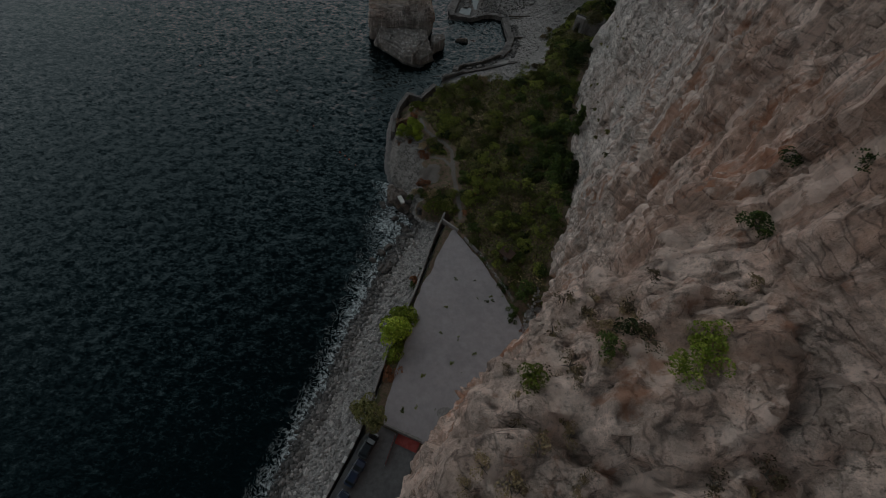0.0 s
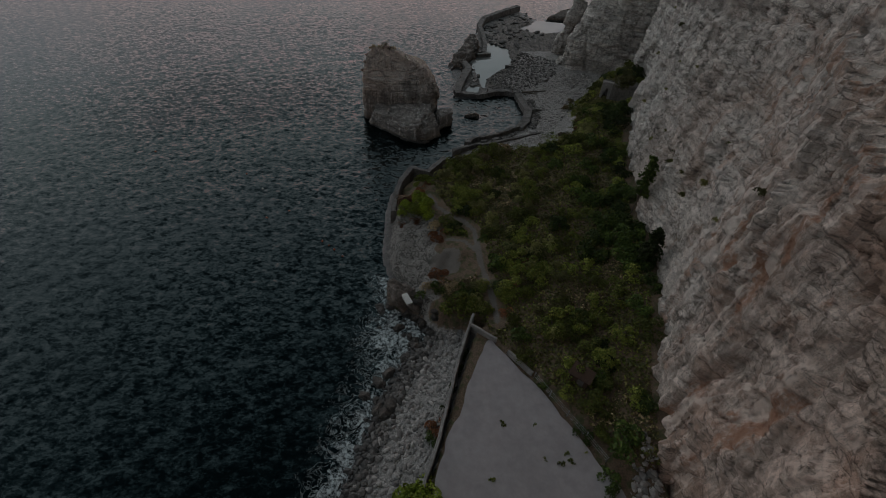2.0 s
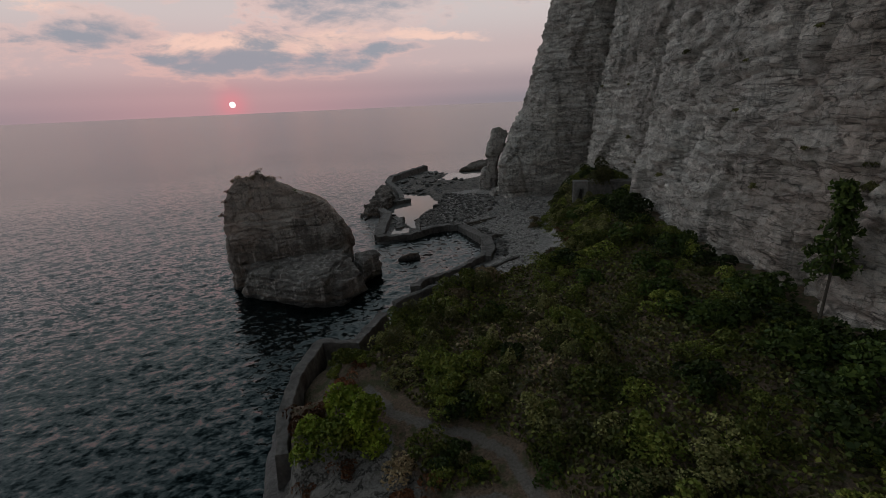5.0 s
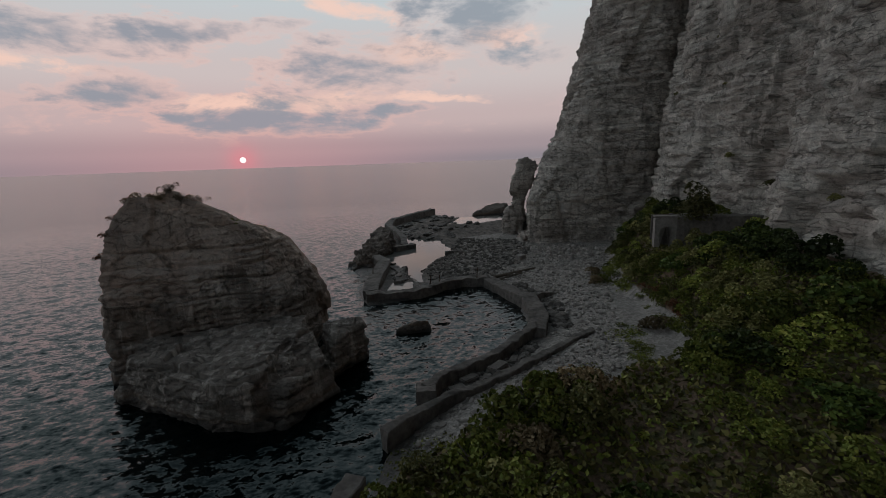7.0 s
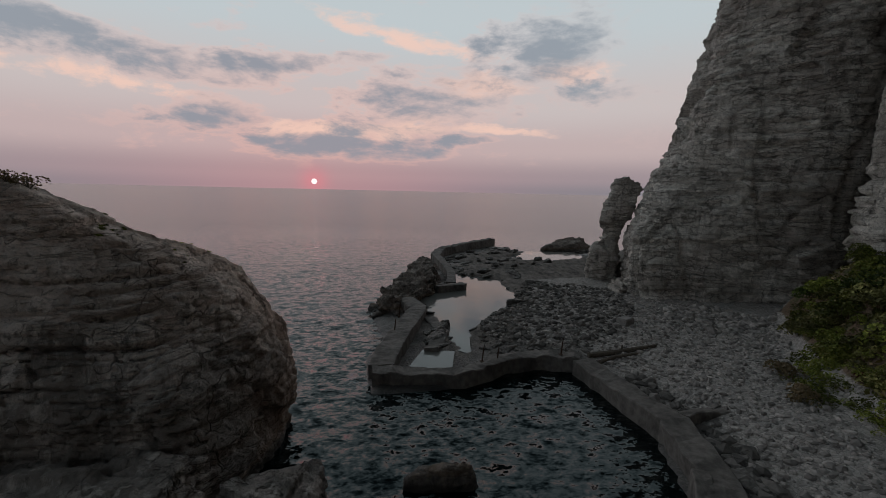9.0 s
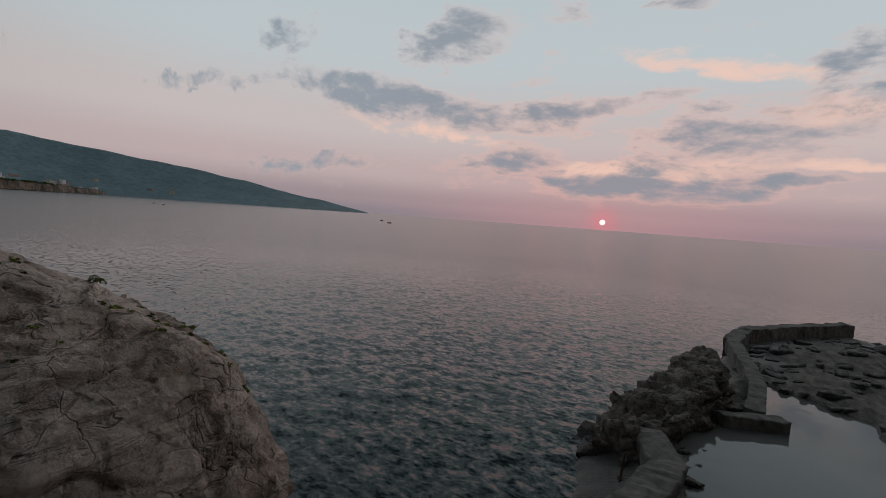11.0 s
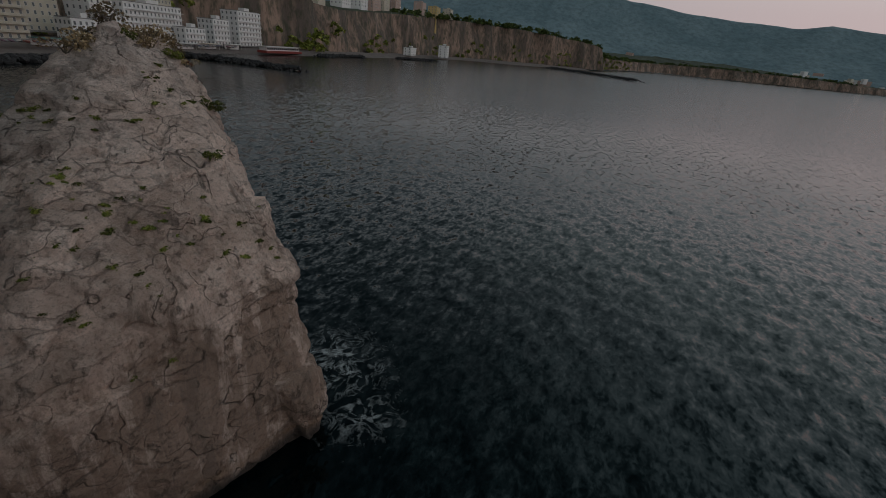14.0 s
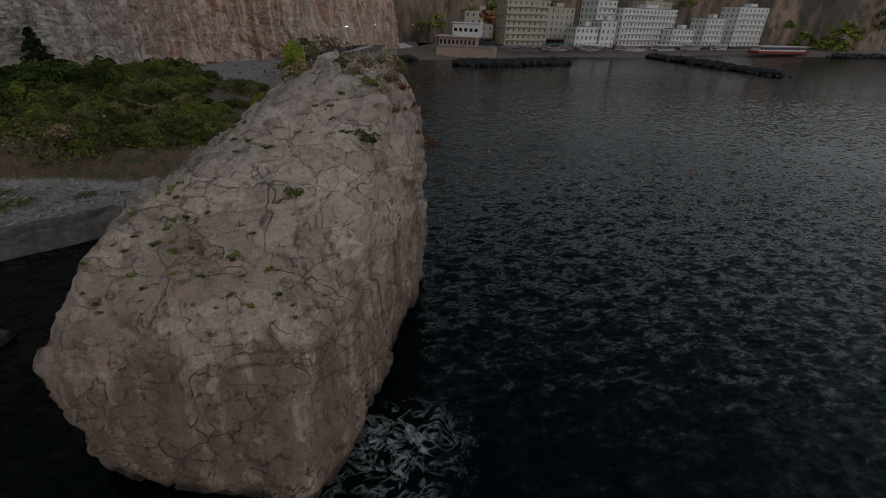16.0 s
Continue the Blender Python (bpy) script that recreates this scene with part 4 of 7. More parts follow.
def build_cliff():
    """The great cliff as a bent sheet: a foot line, a brow line set back at 60 m, a shelf in the first bay, broken into beds and blocks."""
    lo, hi = stations(CLIFF_FOOT), stations(CLIFF_BROW)
    n = len(lo)
    zs = np.concatenate([np.arange(-2.5, 50, 0.3), np.arange(50, 68, 0.2), 68 + np.cumsum(np.linspace(0.4, 4, 28))])
    yy = lo[:, 1]
    shelf = smooth(-30, -12, yy) * (1 - smooth(15, 24, yy))
    zz = zs[None, :]
    lin = np.clip(zz / 60, -0.05, 2.2)
    # the cape stands upright at its foot and leans back above
    cape = (smooth(158, 164, yy) * (1 - smooth(180, 200, yy)))[:, None]
    lin = lin + cape * (np.interp(zz, [-3, 0, 10, 25, 60, 140], [0, 0, 0.02, 0.4, 1.0, 2.2]) - lin)
    step = 0.10 * np.clip(zz / 60, 0, 1) + 0.9 * smooth(60, 66, zz) + np.clip((zz - 66) / 90, 0, 1) * 0.5
    w = lin * (1 - shelf[:, None]) + step * shelf[:, None]
    px = lo[:, :1] + (hi[:, :1] - lo[:, :1]) * w
    py = lo[:, 1:] + (hi[:, 1:] - lo[:, 1:]) * w
    pz = np.broadcast_to(zz, px.shape)
    p = np.stack([px, py, pz], -1)
    du, dv = np.gradient(p, axis=0), np.gradient(p, axis=1)
    nor = np.cross(dv, du)
    nor /= np.linalg.norm(nor, axis=-1)[..., None] + 1e-9
    flat, fn = p.reshape(-1, 3), nor.reshape(-1, 3)
    warp = np.stack([soft_noise(flat * 0.11, 1), soft_noise(flat * 0.11 + 9, 2), soft_noise(flat * 0.11 + 19, 3)], 1)
    q = flat + 0.9 * warp
    bedded = smooth(45, 75, flat[:, 1])
    slab, _ = blocks(q * np.array([0.085, 0.085, 0.06]), 11)
    mid, e1 = blocks((q + 0.6 * warp) * np.array([0.26, 0.26, 0.42]), 23)
    tiny, e2 = blocks(flat * np.array([0.75, 0.75, 1.5]) + warp, 37)
    s1, j1 = strata(flat + 0.3 * warp, 0.4 * warp, 1.7, 51)
    s2, j2 = strata(flat + 0.3 * warp, 0.4 * warp, 0.75, 61)
    flute = 1 - np.abs(soft_noise(np.stack([q[:, 0] * 0.16, q[:, 1] * 0.16, q[:, 2] * 0.025], 1), 8))
    off = 0.95 * slab + (0.34 - 0.06 * bedded) * mid + 0.13 * tiny + 0.3 * rough_noise(flat * 0.12, 3, 6) - 0.9 * smooth(0.9, 1.0, flute)
    off += bedded * (0.22 * s1 + 0.12 * s2 - 0.48 * j1 - 0.3 * j2)
    rib = np.abs(rough_noise(np.stack([q[:, 0] * 0.30, q[:, 1] * 0.30, q[:, 2] * 0.045], 1), 4, 77))
    off += (1 - bedded) * (1.15 * rib - 0.3 - 0.1 * (1 - smooth(0, 0.12, e2)))
    off -= 0.4 * (1 - smooth(0, 0.10, e1))
    v = flat + fn * off[:, None]
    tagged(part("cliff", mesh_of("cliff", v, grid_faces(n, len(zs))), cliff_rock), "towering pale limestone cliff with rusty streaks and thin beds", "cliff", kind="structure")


build_cliff()


def hull_rock(name, lumps, voxel, seed, material, rough=(0.55, 0.28, 0.10), scale=1.0, grow=0.0, bedded=None):
    """A rock from a few overlapping convex lumps, fused, then broken into beds and blocks."""
    bm = bmesh.new()
    for pts in lumps:
        vs = [bm.verts.new(p) for p in pts]
        out = bmesh.ops.convex_hull(bm, input=vs)
        bmesh.ops.delete(bm, geom=[g for g in out["geom_interior"] if isinstance(g, bmesh.types.BMVert)], context="VERTS")
    me = bpy.data.meshes.new("lump")
    bm.to_mesh(me)
    bm.free()
    ob = new("lump", me)
    mod = ob.modifiers.new("fuse", "REMESH")
    mod.mode, mod.voxel_size = "VOXEL", voxel
    soft = ob.modifiers.new("soft", "SMOOTH")
    soft.iterations = 5
    dg = bpy.context.evaluated_depsgraph_get()
    done = bpy.data.meshes.new_from_object(ob.evaluated_get(dg))
    bpy.data.objects.remove(ob)
    bpy.data.meshes.remove(me)
    n = len(done.vertices)
    v, nr = np.zeros(n * 3, np.float32), np.zeros(n * 3, np.float32)
    done.vertices.foreach_get("co", v)
    done.vertex_normals.foreach_get("vector", nr)
    v, nr = v.reshape(-1, 3).astype(float), nr.reshape(-1, 3).astype(float)
    q = v / scale
    warp = np.stack([soft_noise(q * 0.3, seed), soft_noise(q * 0.3 + 9, seed + 1), soft_noise(q * 0.3 + 19, seed + 2)], 1)
    a, _ = blocks((q + warp) * np.array([0.22, 0.22, 0.30]), seed + 3)
    b, e = blocks((q + 0.5 * warp) * np.array([0.6, 0.6, 0.95]), seed + 9)
    c, e2 = blocks(q * np.array([1.7, 1.7, 2.6]) + warp, seed + 15)
    s1, j1 = strata(q, warp, 1.5, seed + 20)
    s2, j2 = strata(q, warp, 0.6, seed + 30)
    beds = 1.0 if bedded is None else bedded(v)
    calm = 1.0 if bedded is None else 0.75 + 0.25 * beds
    off = rough[0] * a + calm * (rough[1] * b + rough[2] * c - 0.6 * rough[1] * (1 - smooth(0, 0.09, e)) - 0.6 * rough[2] * (1 - smooth(0, 0.12, e2)))
    off += beds * rough[0] * (0.45 * s1 + 0.3 * s2 - 1.3 * j1 - 0.9 * j2)
    v += nr * (off + grow)[:, None] * scale
    done.vertices.foreach_set("co", v.astype(np.float32).ravel())
    done.polygons.foreach_set("use_smooth", np.ones(len(done.polygons), bool))
    done.update()
    done.materials.clear()
    done.name = name
    return part(name, done, material)


stack = hull_rock("sea_rock", [
    [(-13.6, 127, -2.5), (-12.8, 125.4, -2.5), (-4, 125.6, -2.5), (3.8, 126.6, -2.5), (5.2, 132, -2.5), (4.2, 137.2, -2.5), (2.8, 139.9, -2.5), (1.0, 141.2, -2.5), (-2.2, 143.2, -2.5), (-5.2, 144.6, -2.5), (-7.6, 141.5, -2.5), (-6, 139.3, 12.0), (-5.8, 141.6, 8.9), (-6.1, 142.7, 6.9), (-6, 143.4, 4.3), (-5.2, 144.4, 1.0), (-2.0, 140.6, 10.6), (6.0, 137.2, 3.6), (3.9, 140.9, 3.2), (0.6, 142.4, 3.0), (-10.0, 136, -2.5),
     (-13.7, 127.2, 5), (-13.8, 128.2, 10.6), (-12.4, 129.5, 14.6), (-11.2, 130.2, 16.3), (-8.2, 131.2, 16.8), (-5.5, 131.5, 15.2), (-10.3, 135.6, 13.0), (-10.7, 133.6, 15), (-1.2, 132.5, 12.6), (2.6, 134, 9.6), (1.8, 139.8, 10.3), (3.1, 138.8, 8.7), (4.6, 133, 6.0), (2.6, 141.3, 7.0), (-0.6, 142, 9.2), (-6.1, 142.3, 6.4), (-7.1, 141.0, 6.4), (-6.0, 137.3, 12.0), (4.9, 140.0, 5.6), (-12.8, 126.2, 6), (-3, 127.4, 6), (2.6, 128, 5.4), (-10.4, 136, 8)],
    [(-12.4, 123, -2.5), (-8, 119.3, -2.5), (-3, 115, -2.5), (1.8, 114, -2.5), (6, 118, -2.5), (5, 126, -2.5), (-10, 127, -2.5), (-10.6, 122.4, 3.7), (-8, 119.6, 3.7), (-3.4, 115.6, 3.6), (-0.6, 115.0, 3.2), (-10.5, 126, 4.1), (3.5, 126.5, 4.5), (1.8, 116.6, 3.0), (3.4, 121, 4.4)],
    [(1.5, 114, -2.5), (6.6, 118, -2.5), (2.4, 114.8, 2.6), (5.4, 118.0, 3.0), (3.8, 122, 5.0), (2.6, 120, 4.9), (0.4, 116, 3.2), (1, 122, -2.5), (5, 122, -2.5)],
    [(5, 119.5, -2.5), (9.2, 124, -2.5), (9.2, 128.5, -2.5), (4.5, 128, -2.5), (6.2, 121.5, 3.2), (8.9, 124.3, 3.4), (8.7, 127, 3.2), (5.0, 125, 3.7), (7.6, 123.6, 3.9)],
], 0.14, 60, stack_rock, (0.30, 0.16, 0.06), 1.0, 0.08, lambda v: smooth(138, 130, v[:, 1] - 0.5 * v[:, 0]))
tagged(stack, "huge weathered limestone sea stack with tufts of grass", "rock")


def beside(right, deep, z):
    """A place by the cape, by metres along and behind its shore."""
    return (50.8 + 0.88 * right + 0.47 * deep, 180 - 0.47 * right + 0.88 * deep, z)


needle = hull_rock("rock_needle", [
    [beside(*p) for p in ((-3.2, -3, -1), (2.2, -3, -1), (3, 3.5, -1), (-2.4, 3.5, -1), (-1.2, -1.6, 8), (1.7, -1.6, 9), (2.0, 2, 9.5), (-0.9, 2, 8.5))],
    [beside(*p) for p in ((-0.8, -1.4, 8), (1.7, -1.4, 8), (2.0, 1.6, 8), (-0.5, 1.6, 8), (-0.5, -1.5, 12), (3.0, -1.5, 12), (3.0, 1.8, 12), (-0.2, 1.8, 12), (0.3, -1.4, 15), (4.4, -1.2, 15.4), (4.4, 1.6, 15.4), (0.5, 1.6, 15), (1.7, 0, 18.4), (3.0, 0.4, 18.0), (4.6, 0.2, 17.2))],
], 0.3, 91, cliff_rock, (0.4, 0.22, 0.08), 1.0, 0.45)
tagged(needle, "leaning grey rock needle beside the cape", "rock")

# ---- tide pools ----
def flat_water(name, poly, z, label):
    bm = bmesh.new()
    bm.faces.new([bm.verts.new((x, y, z)) for x, y in poly])
    tagged(part(name, bm, pool_water), label, "pool", kind="structure")


def grown(poly, by):
    c = np.mean(poly, axis=0)
    return [tuple(c + (np.array(p) - c) * (1 + by / np.linalg.norm(np.array(p) - c))) for p in poly]


flat_water("water_pool_west", grown(WEST_POOL, 1.5), 0.56, "still shallow tide pool behind the ruined sea wall")
flat_water("water_pool_far", grown(FAR_POOL, 1.2), 0.52, "thin sheet of sea water on the rock shelf")
flat_water("water_pool_square", grown(SQUARE_POOL, 0.6), 0.60, "small square rock pool in old concrete")


def ground_at(x, y):
    return float(ground_height(np.array([x], float), np.array([y], float))[0][0])


# ---- walls and ruins on the shore ----
def worn_wall(name, line, width, z0, z1, label, material, wear=0.08, seed=0, batter=0.0, category="wall"):
    return tagged(part(name, wall_mesh(name, line, width, z0, z1, wear * 1.5, 0.5, seed, batter), material), label, category)


worn_wall("retaining_wall", [(-4.0, 83.5), (-3.9, 87.4), (-3.1, 92.2), (-0.9, 97.4), (2.7, 97.0), (6.3, 103.2)], 1.0, -1.5, [3.3, 3.8, 4.1, 4.1, 3.7, 3.4], "tall old concrete retaining wall above the sea", dark_concrete, 0.10, 1, 0.25)
worn_wall("cove_wall", [(12.7, 114.0), (14.4, 115.6), (20.3, 118.4), (26.2, 122.8), (28.4, 127.0)], 0.9, -1.2, [1.7, 1.6, 1.4, 1.4, 1.4], "broken concrete wall along the edge of the cove", dark_concrete, 0.12, 2)
worn_wall("low_wall", [(8.6, 109.2), (12.4, 111.6), (17.7, 113.6), (22.5, 115.9), (27, 117.8), (31.6, 119.8)], 0.75, -0.6, [1.5, 1.5, 1.4, 1.4, 1.5, 1.6], "low worn concrete wall across the shingle", dark_concrete, 0.12, 3)
worn_wall("quay", [(26.6, 122.4), (29.2, 126.4), (30.6, 132), (30.0, 138), (29.4, 143)], 2.0, -1.0, [1.3, 1.4, 1.45, 1.35, 1.3], "cracked concrete quay beside the cove", dark_concrete, 0.10, 4)
worn_wall("pier_wall", [(29.6, 143.6), (26.3, 144.6), (22.6, 144.0), (18.3, 141.6), (10.9, 142.6)], 1.5, -1.2, [1.4, 1.4, 1.3, 1.25, 1.2], "dark sea-worn concrete pier wall", dark_concrete, 0.16, 5)
worn_wall("pier_slab", [(11.6, 143.0), (12.4, 147.0), (16.2, 160.5), (14.6, 165)], 2.2, -0.8, [1.35, 1.5, 1.6, 1.7], "sloping concrete slab of the ruined bathing pier", dark_concrete, 0.10, 6)
worn_wall("sunken_slab", [(16.4, 147.5), (18.2, 153), (17.4, 159)], 1.4, -0.6, [0.95, 0.9, 0.8], "tilted concrete slab half sunk beside the pool", dark_concrete, 0.12, 7)
worn_wall("cross_wall", [(23.6, 203), (23.9, 192), (24.0, 184), (22.6, 175)], 1.5, -0.5, [2.1, 1.9, 1.7, 1.6], "concrete breakwater arm beside the tide pool", dark_concrete, 0.09, 8)
worn_wall("block_wall", [(19.9, 172.4), (24.6, 174.4)], 1.3, -0.5, 1.55, "squared concrete block across the end of the breakwater arm", dark_concrete, 0.08, 9)
worn_wall("breakwater", [(23.5, 203), (26.2, 212.5), (34, 222), (43.5, 232)], 2.0, -1.0, [2.0, 2.2, 2.3, 2.4], "long straight concrete breakwater at the reef's edge", dark_concrete, 0.12, 10)
worn_wall("groyne", [(31.6, 132.6), (34, 133.3), (37, 133.6)], 0.8, 0.0, [1.5, 1.3, 1.1], "short broken groyne running into the shingle", dark_concrete, 0.12, 11)
worn_wall("drain_kerb", [(47.2, 165.5), (48.3, 161), (47.4, 155.5), (45.3, 149.4)], 0.35, 0.2, [1.3, 1.25, 1.2, 1.15], "pale curved concrete kerb on the shingle", concrete, 0.03, 12, category="kerb")
worn_wall("corner_wall", [(12.3, 112.6), (12.9, 115.0)], 1.6, -1.2, [1.9, 1.5], "broken corner of the cove wall", dark_concrete, 0.15, 13)
worn_wall("parapet", [(-3.4, 19.2), (-1.7, 25.6), (3.4, 40.2), (6.3, 50.8), (8.8, 58.0)], 0.4, 0.3, [5.3, 5.3, 5.3, 5.3, 5.2], "pale stone sea wall along the edge of the car park", concrete, 0.05, 14)
worn_wall("boundary_wall", [(8.1, 56.0), (11.6, 53.4)], 0.35, 4.0, [5.6, 5.6], "low pale concrete wall at the car park's entrance", concrete, 0.02, 15)
worn_wall("boundary_wall", [(12.9, 51.6), (15.7, 48.3)], 0.35, 4.0, [5.6, 5.5], "low pale concrete wall at the car park's entrance", concrete, 0.02, 16)
worn_wall("end_wall", [(-1.4, 14.1), (1.6, 12.9), (4.9, 11.6)], 0.4, 4.0, [5.7, 5.7, 5.7], "grey wall between the car park and the road", concrete, 0.03, 17)
worn_wall("garden_wall", [(51.0, 130.6), (55.2, 128.6), (60.2, 126.0), (64, 124)], 0.9, 4.0, [10.5, 10.6, 10.6, 10.6], "old stone terrace wall overgrown with plants", dark_concrete, 0.14, 18)


def arch_ruin():
    """A masonry pier with a round-headed opening that ends the terrace wall."""
    t = thing("stone_arch", "ruined stone archway at the end of the terrace wall", "arch", at=pose(50.1, 131.2, 6.2, 0, 0, -28))
    bm = bmesh.new()
    r, h, w, d, top = 0.75, 2.3, 1.35, 1.1, 4.3
    outline = [(-w, 0), (-r, 0), (-r, h)] + [(-r * math.cos(a), h + r * math.sin(a)) for a in np.linspace(0.2, math.pi - 0.2, 11)] + [(r, h), (r, 0), (w, 0), (w, top), (0.2, top + 0.15), (-w, top - 0.3)]
    f = [bm.verts.new((x, -d / 2, z)) for x, z in outline]
    b = [bm.verts.new((x, d / 2, z)) for x, z in outline]
    bm.faces.new(f)
    bm.faces.new(b[::-1])
    for k in range(len(f)):
        q = (k + 1) % len(f)
        bm.faces.new((f[q], f[k], b[k], b[q]))
    bmesh.ops.triangulate(bm, faces=bm.faces[:])
    part("masonry", bm, concrete, t)
    part("back_wall", box_bm(2.8, 0.3, 4.4, (0, 1.6, 0), 0.04), dark_concrete, t)
    part("coping", box_bm(2.9, 1.3, 0.22, (0, 0, 4.25), 0.05), concrete, t)


arch_ruin()
tombstone = tagged(part("marker_stone", box_bm(2.2, 0.9, 2.6, (69.4, 154.3, ground_at(69.4, 154.3) - 0.3), 0.08, 0.5), white_paint), "pale squared marker stone at the cliff's foot", "stone")
tagged(part("concrete_block", box_bm(1.7, 1.3, 1.0, (39.5, 153.3, ground_at(39.5, 153.3) - 0.25), 0.09, 0.5), concrete), "pale concrete block lying on the shingle", "block")
for x, y, s, a in ((16.7, 115.4, 1.1, 0.4), (19.6, 116.1, 1.3, 0.6), (15.2, 114.2, 1.0, 0.2), (21.8, 117.6, 0.9, 0.9), (18.2, 115.2, 0.7, 1.2)):
    tagged(part("rubble_block", box_bm(1.5 * s, 0.8 * s, 0.7 * s, (x, y, ground_at(x, y) - 0.2), 0.08, a), dark_concrete), "broken concrete block between the cove walls", "rubble", "rubble by the cove")
for x, y, h in ((20.3, 143.2, 1.5), (21.7, 143.4, 1.4), (27.9, 144.2, 1.8), (13.7, 157.5, 1.9), (13.0, 151.8, 1.6)):
    t = thing("iron_post", "thin rusty iron post on the old pier", "post", "posts on the pier", at=pose(x, y, 1.05, 2, 3, 0))
    part("shaft", tube_bm([(0, 0, 0), (0.02, 0, h * 0.6), (0.05, 0.02, h)], [0.07, 0.06, 0.05], 6), rust, t)
    part("foot_plate", box_bm(0.35, 0.35, 0.08, (0, 0, 0.2), 0.02), rust, t)
for pts, r in (([(31.2, 145.4, 0), (34.5, 145.3, 0), (38.3, 145.7, 0)], 0.28), ([(5.2, 77.6, 0), (4.5, 79.2, 0), (4.0, 80.4, 0)], 0.12), ([(31.6, 143.9, 0), (33.4, 144.4, 0), (35.6, 144.5, 0)], 0.2)):
    pts = [(x, y, ground_at(x, y) + r * 0.7) for x, y, _ in pts]
    t = thing("driftwood_log", "grey weathered driftwood log on the ground", "log", "driftwood")
    part("trunk", tube_bm(pts, [r, r * 0.9, r * 0.6], 8), bark, t)
    part("branch_stub", tube_bm([pts[1], (pts[1][0] + 0.2, pts[1][1] + 0.3, pts[1][2] + r * 2)], [r * 0.4, r * 0.2], 6), bark, t)

# ---- rocks in and by the sea ----
ledge_rock = hull_rock("pier_rock", [[(10.2, 160.5, -1), (10.0, 167, -1), (13.5, 173, -1), (17.5, 188, -1), (21, 188, -1), (21.5, 177, -1), (18, 166, -1), (15.5, 160, -1), (11.2, 162, 1.5), (11.2, 166, 1.7), (15.5, 172, 2.0), (18.4, 185, 3.6), (20.2, 186, 3.8), (20.2, 178, 3.4), (16, 166, 1.9)]], 0.3, 131, reef_rock, (0.5, 0.3, 0.12))
tagged(ledge_rock, "jagged dark rock carrying the old bathing pier", "rock")
tagged(hull_rock("shelf_rock", [[(52, 219, -1), (60, 230, -1), (71, 235, -1), (74, 226, -1), (66, 220, -1), (55, 221, 1.4), (62, 228, 2.6), (70, 231, 3.4), (66, 223, 2.6)]], 0.4, 151, reef_rock, (0.4, 0.2, 0.08)), "low dark rock beyond the tide shelf", "rock")
tagged(hull_rock("cove_boulder", [[(12.6, 128.8, -0.8), (16.9, 128.4, -0.8), (16.8, 130.4, -0.8), (13, 131, -0.8), (13, 129.3, 0.7), (15.5, 129.0, 1.15), (16.6, 129.5, 0.9), (14, 130.3, 0.8)]], 0.12, 161, reef_rock, (0.16, 0.09, 0.05), 0.6), "wet dark boulder in the middle of the cove", "boulder")
tagged(hull_rock("cape_rock", [[(46.5, 165, -1), (51, 171, -1), (49, 174, -1), (45, 169, -1), (47, 167, 2.2), (49.5, 171, 2.8), (48, 173, 2.0)]], 0.3, 171, cliff_rock, (0.3, 0.15, 0.06)), "fallen rock at the foot of the cape", "rock")
tagged(hull_rock("shore_rock", [[(-4.5, 63, -1), (0, 60, -1), (2.5, 59.5, -1), (2, 63, -1), (-2, 67, -1), (-4.6, 68, -1), (-2.4, 63.8, 2.4), (0.6, 61.6, 2.8), (0.5, 64.5, 3.4), (-3.4, 67, 2.6)]], 0.25, 181, reef_rock, (0.4, 0.2, 0.08)), "dark broken rock under the headland", "rock")
rng = np.random.default_rng(77)
for k in range(46):
    if k < 26:
        t = rng.uniform(0, 1)
        x, y = (-1.0 + 6.5 * t + rng.normal(0, 1.6) - 4.5, 46 + 11 * t + rng.normal(0, 1.2))
        s = rng.uniform(0.4, 1.1)
    else:
        x, y = rng.uniform(-5.5, 3.5), rng.uniform(59, 64)
        s = rng.uniform(0.4, 1.0)
    z = max(ground_at(x, y), -0.25)
    me = stones("boulder", np.array([[0.0, 0.0, 0.0]]), np.array([s]), 300 + k, 0.6)
    ob = tagged(part("boulder", me, reef_rock), "wet dark boulder at the water's edge", "boulder", "boulders on the shore")
    ob.matrix_basis = pose(x, y, z + 0.15 * s)


def scatter(n, poly, seed, keep=None):
    """n random places in a polygon."""
    r = np.random.default_rng(seed)
    a = np.array(poly)
    lo, hi = a.min(0), a.max(0)
    out = np.zeros((0, 2))
    while len(out) < n:
        q = r.uniform(lo, hi, (n * 2, 2))
        q = q[inside(q[:, 0], q[:, 1], poly) > 0]
        if keep is not None:
            q = q[keep(q[:, 0], q[:, 1], r)]
        out = np.concatenate([out, q])
    return out[:n]


def stone_field(name, n, poly, lo, hi, seed, material, label, keep=None, sink=0.1):
    q = scatter(n, poly, seed, keep)
    z = ground_height(q[:, 0], q[:, 1])[0]
    r = np.random.default_rng(seed + 1)
    s = lo + (hi - lo) * r.uniform(0, 1, n) ** 3
    me = stones(name, np.stack([q[:, 0], q[:, 1], z + s * sink], 1), s, seed + 2)
    return tagged(part(name, me, material), label, "stones", kind="stuff")


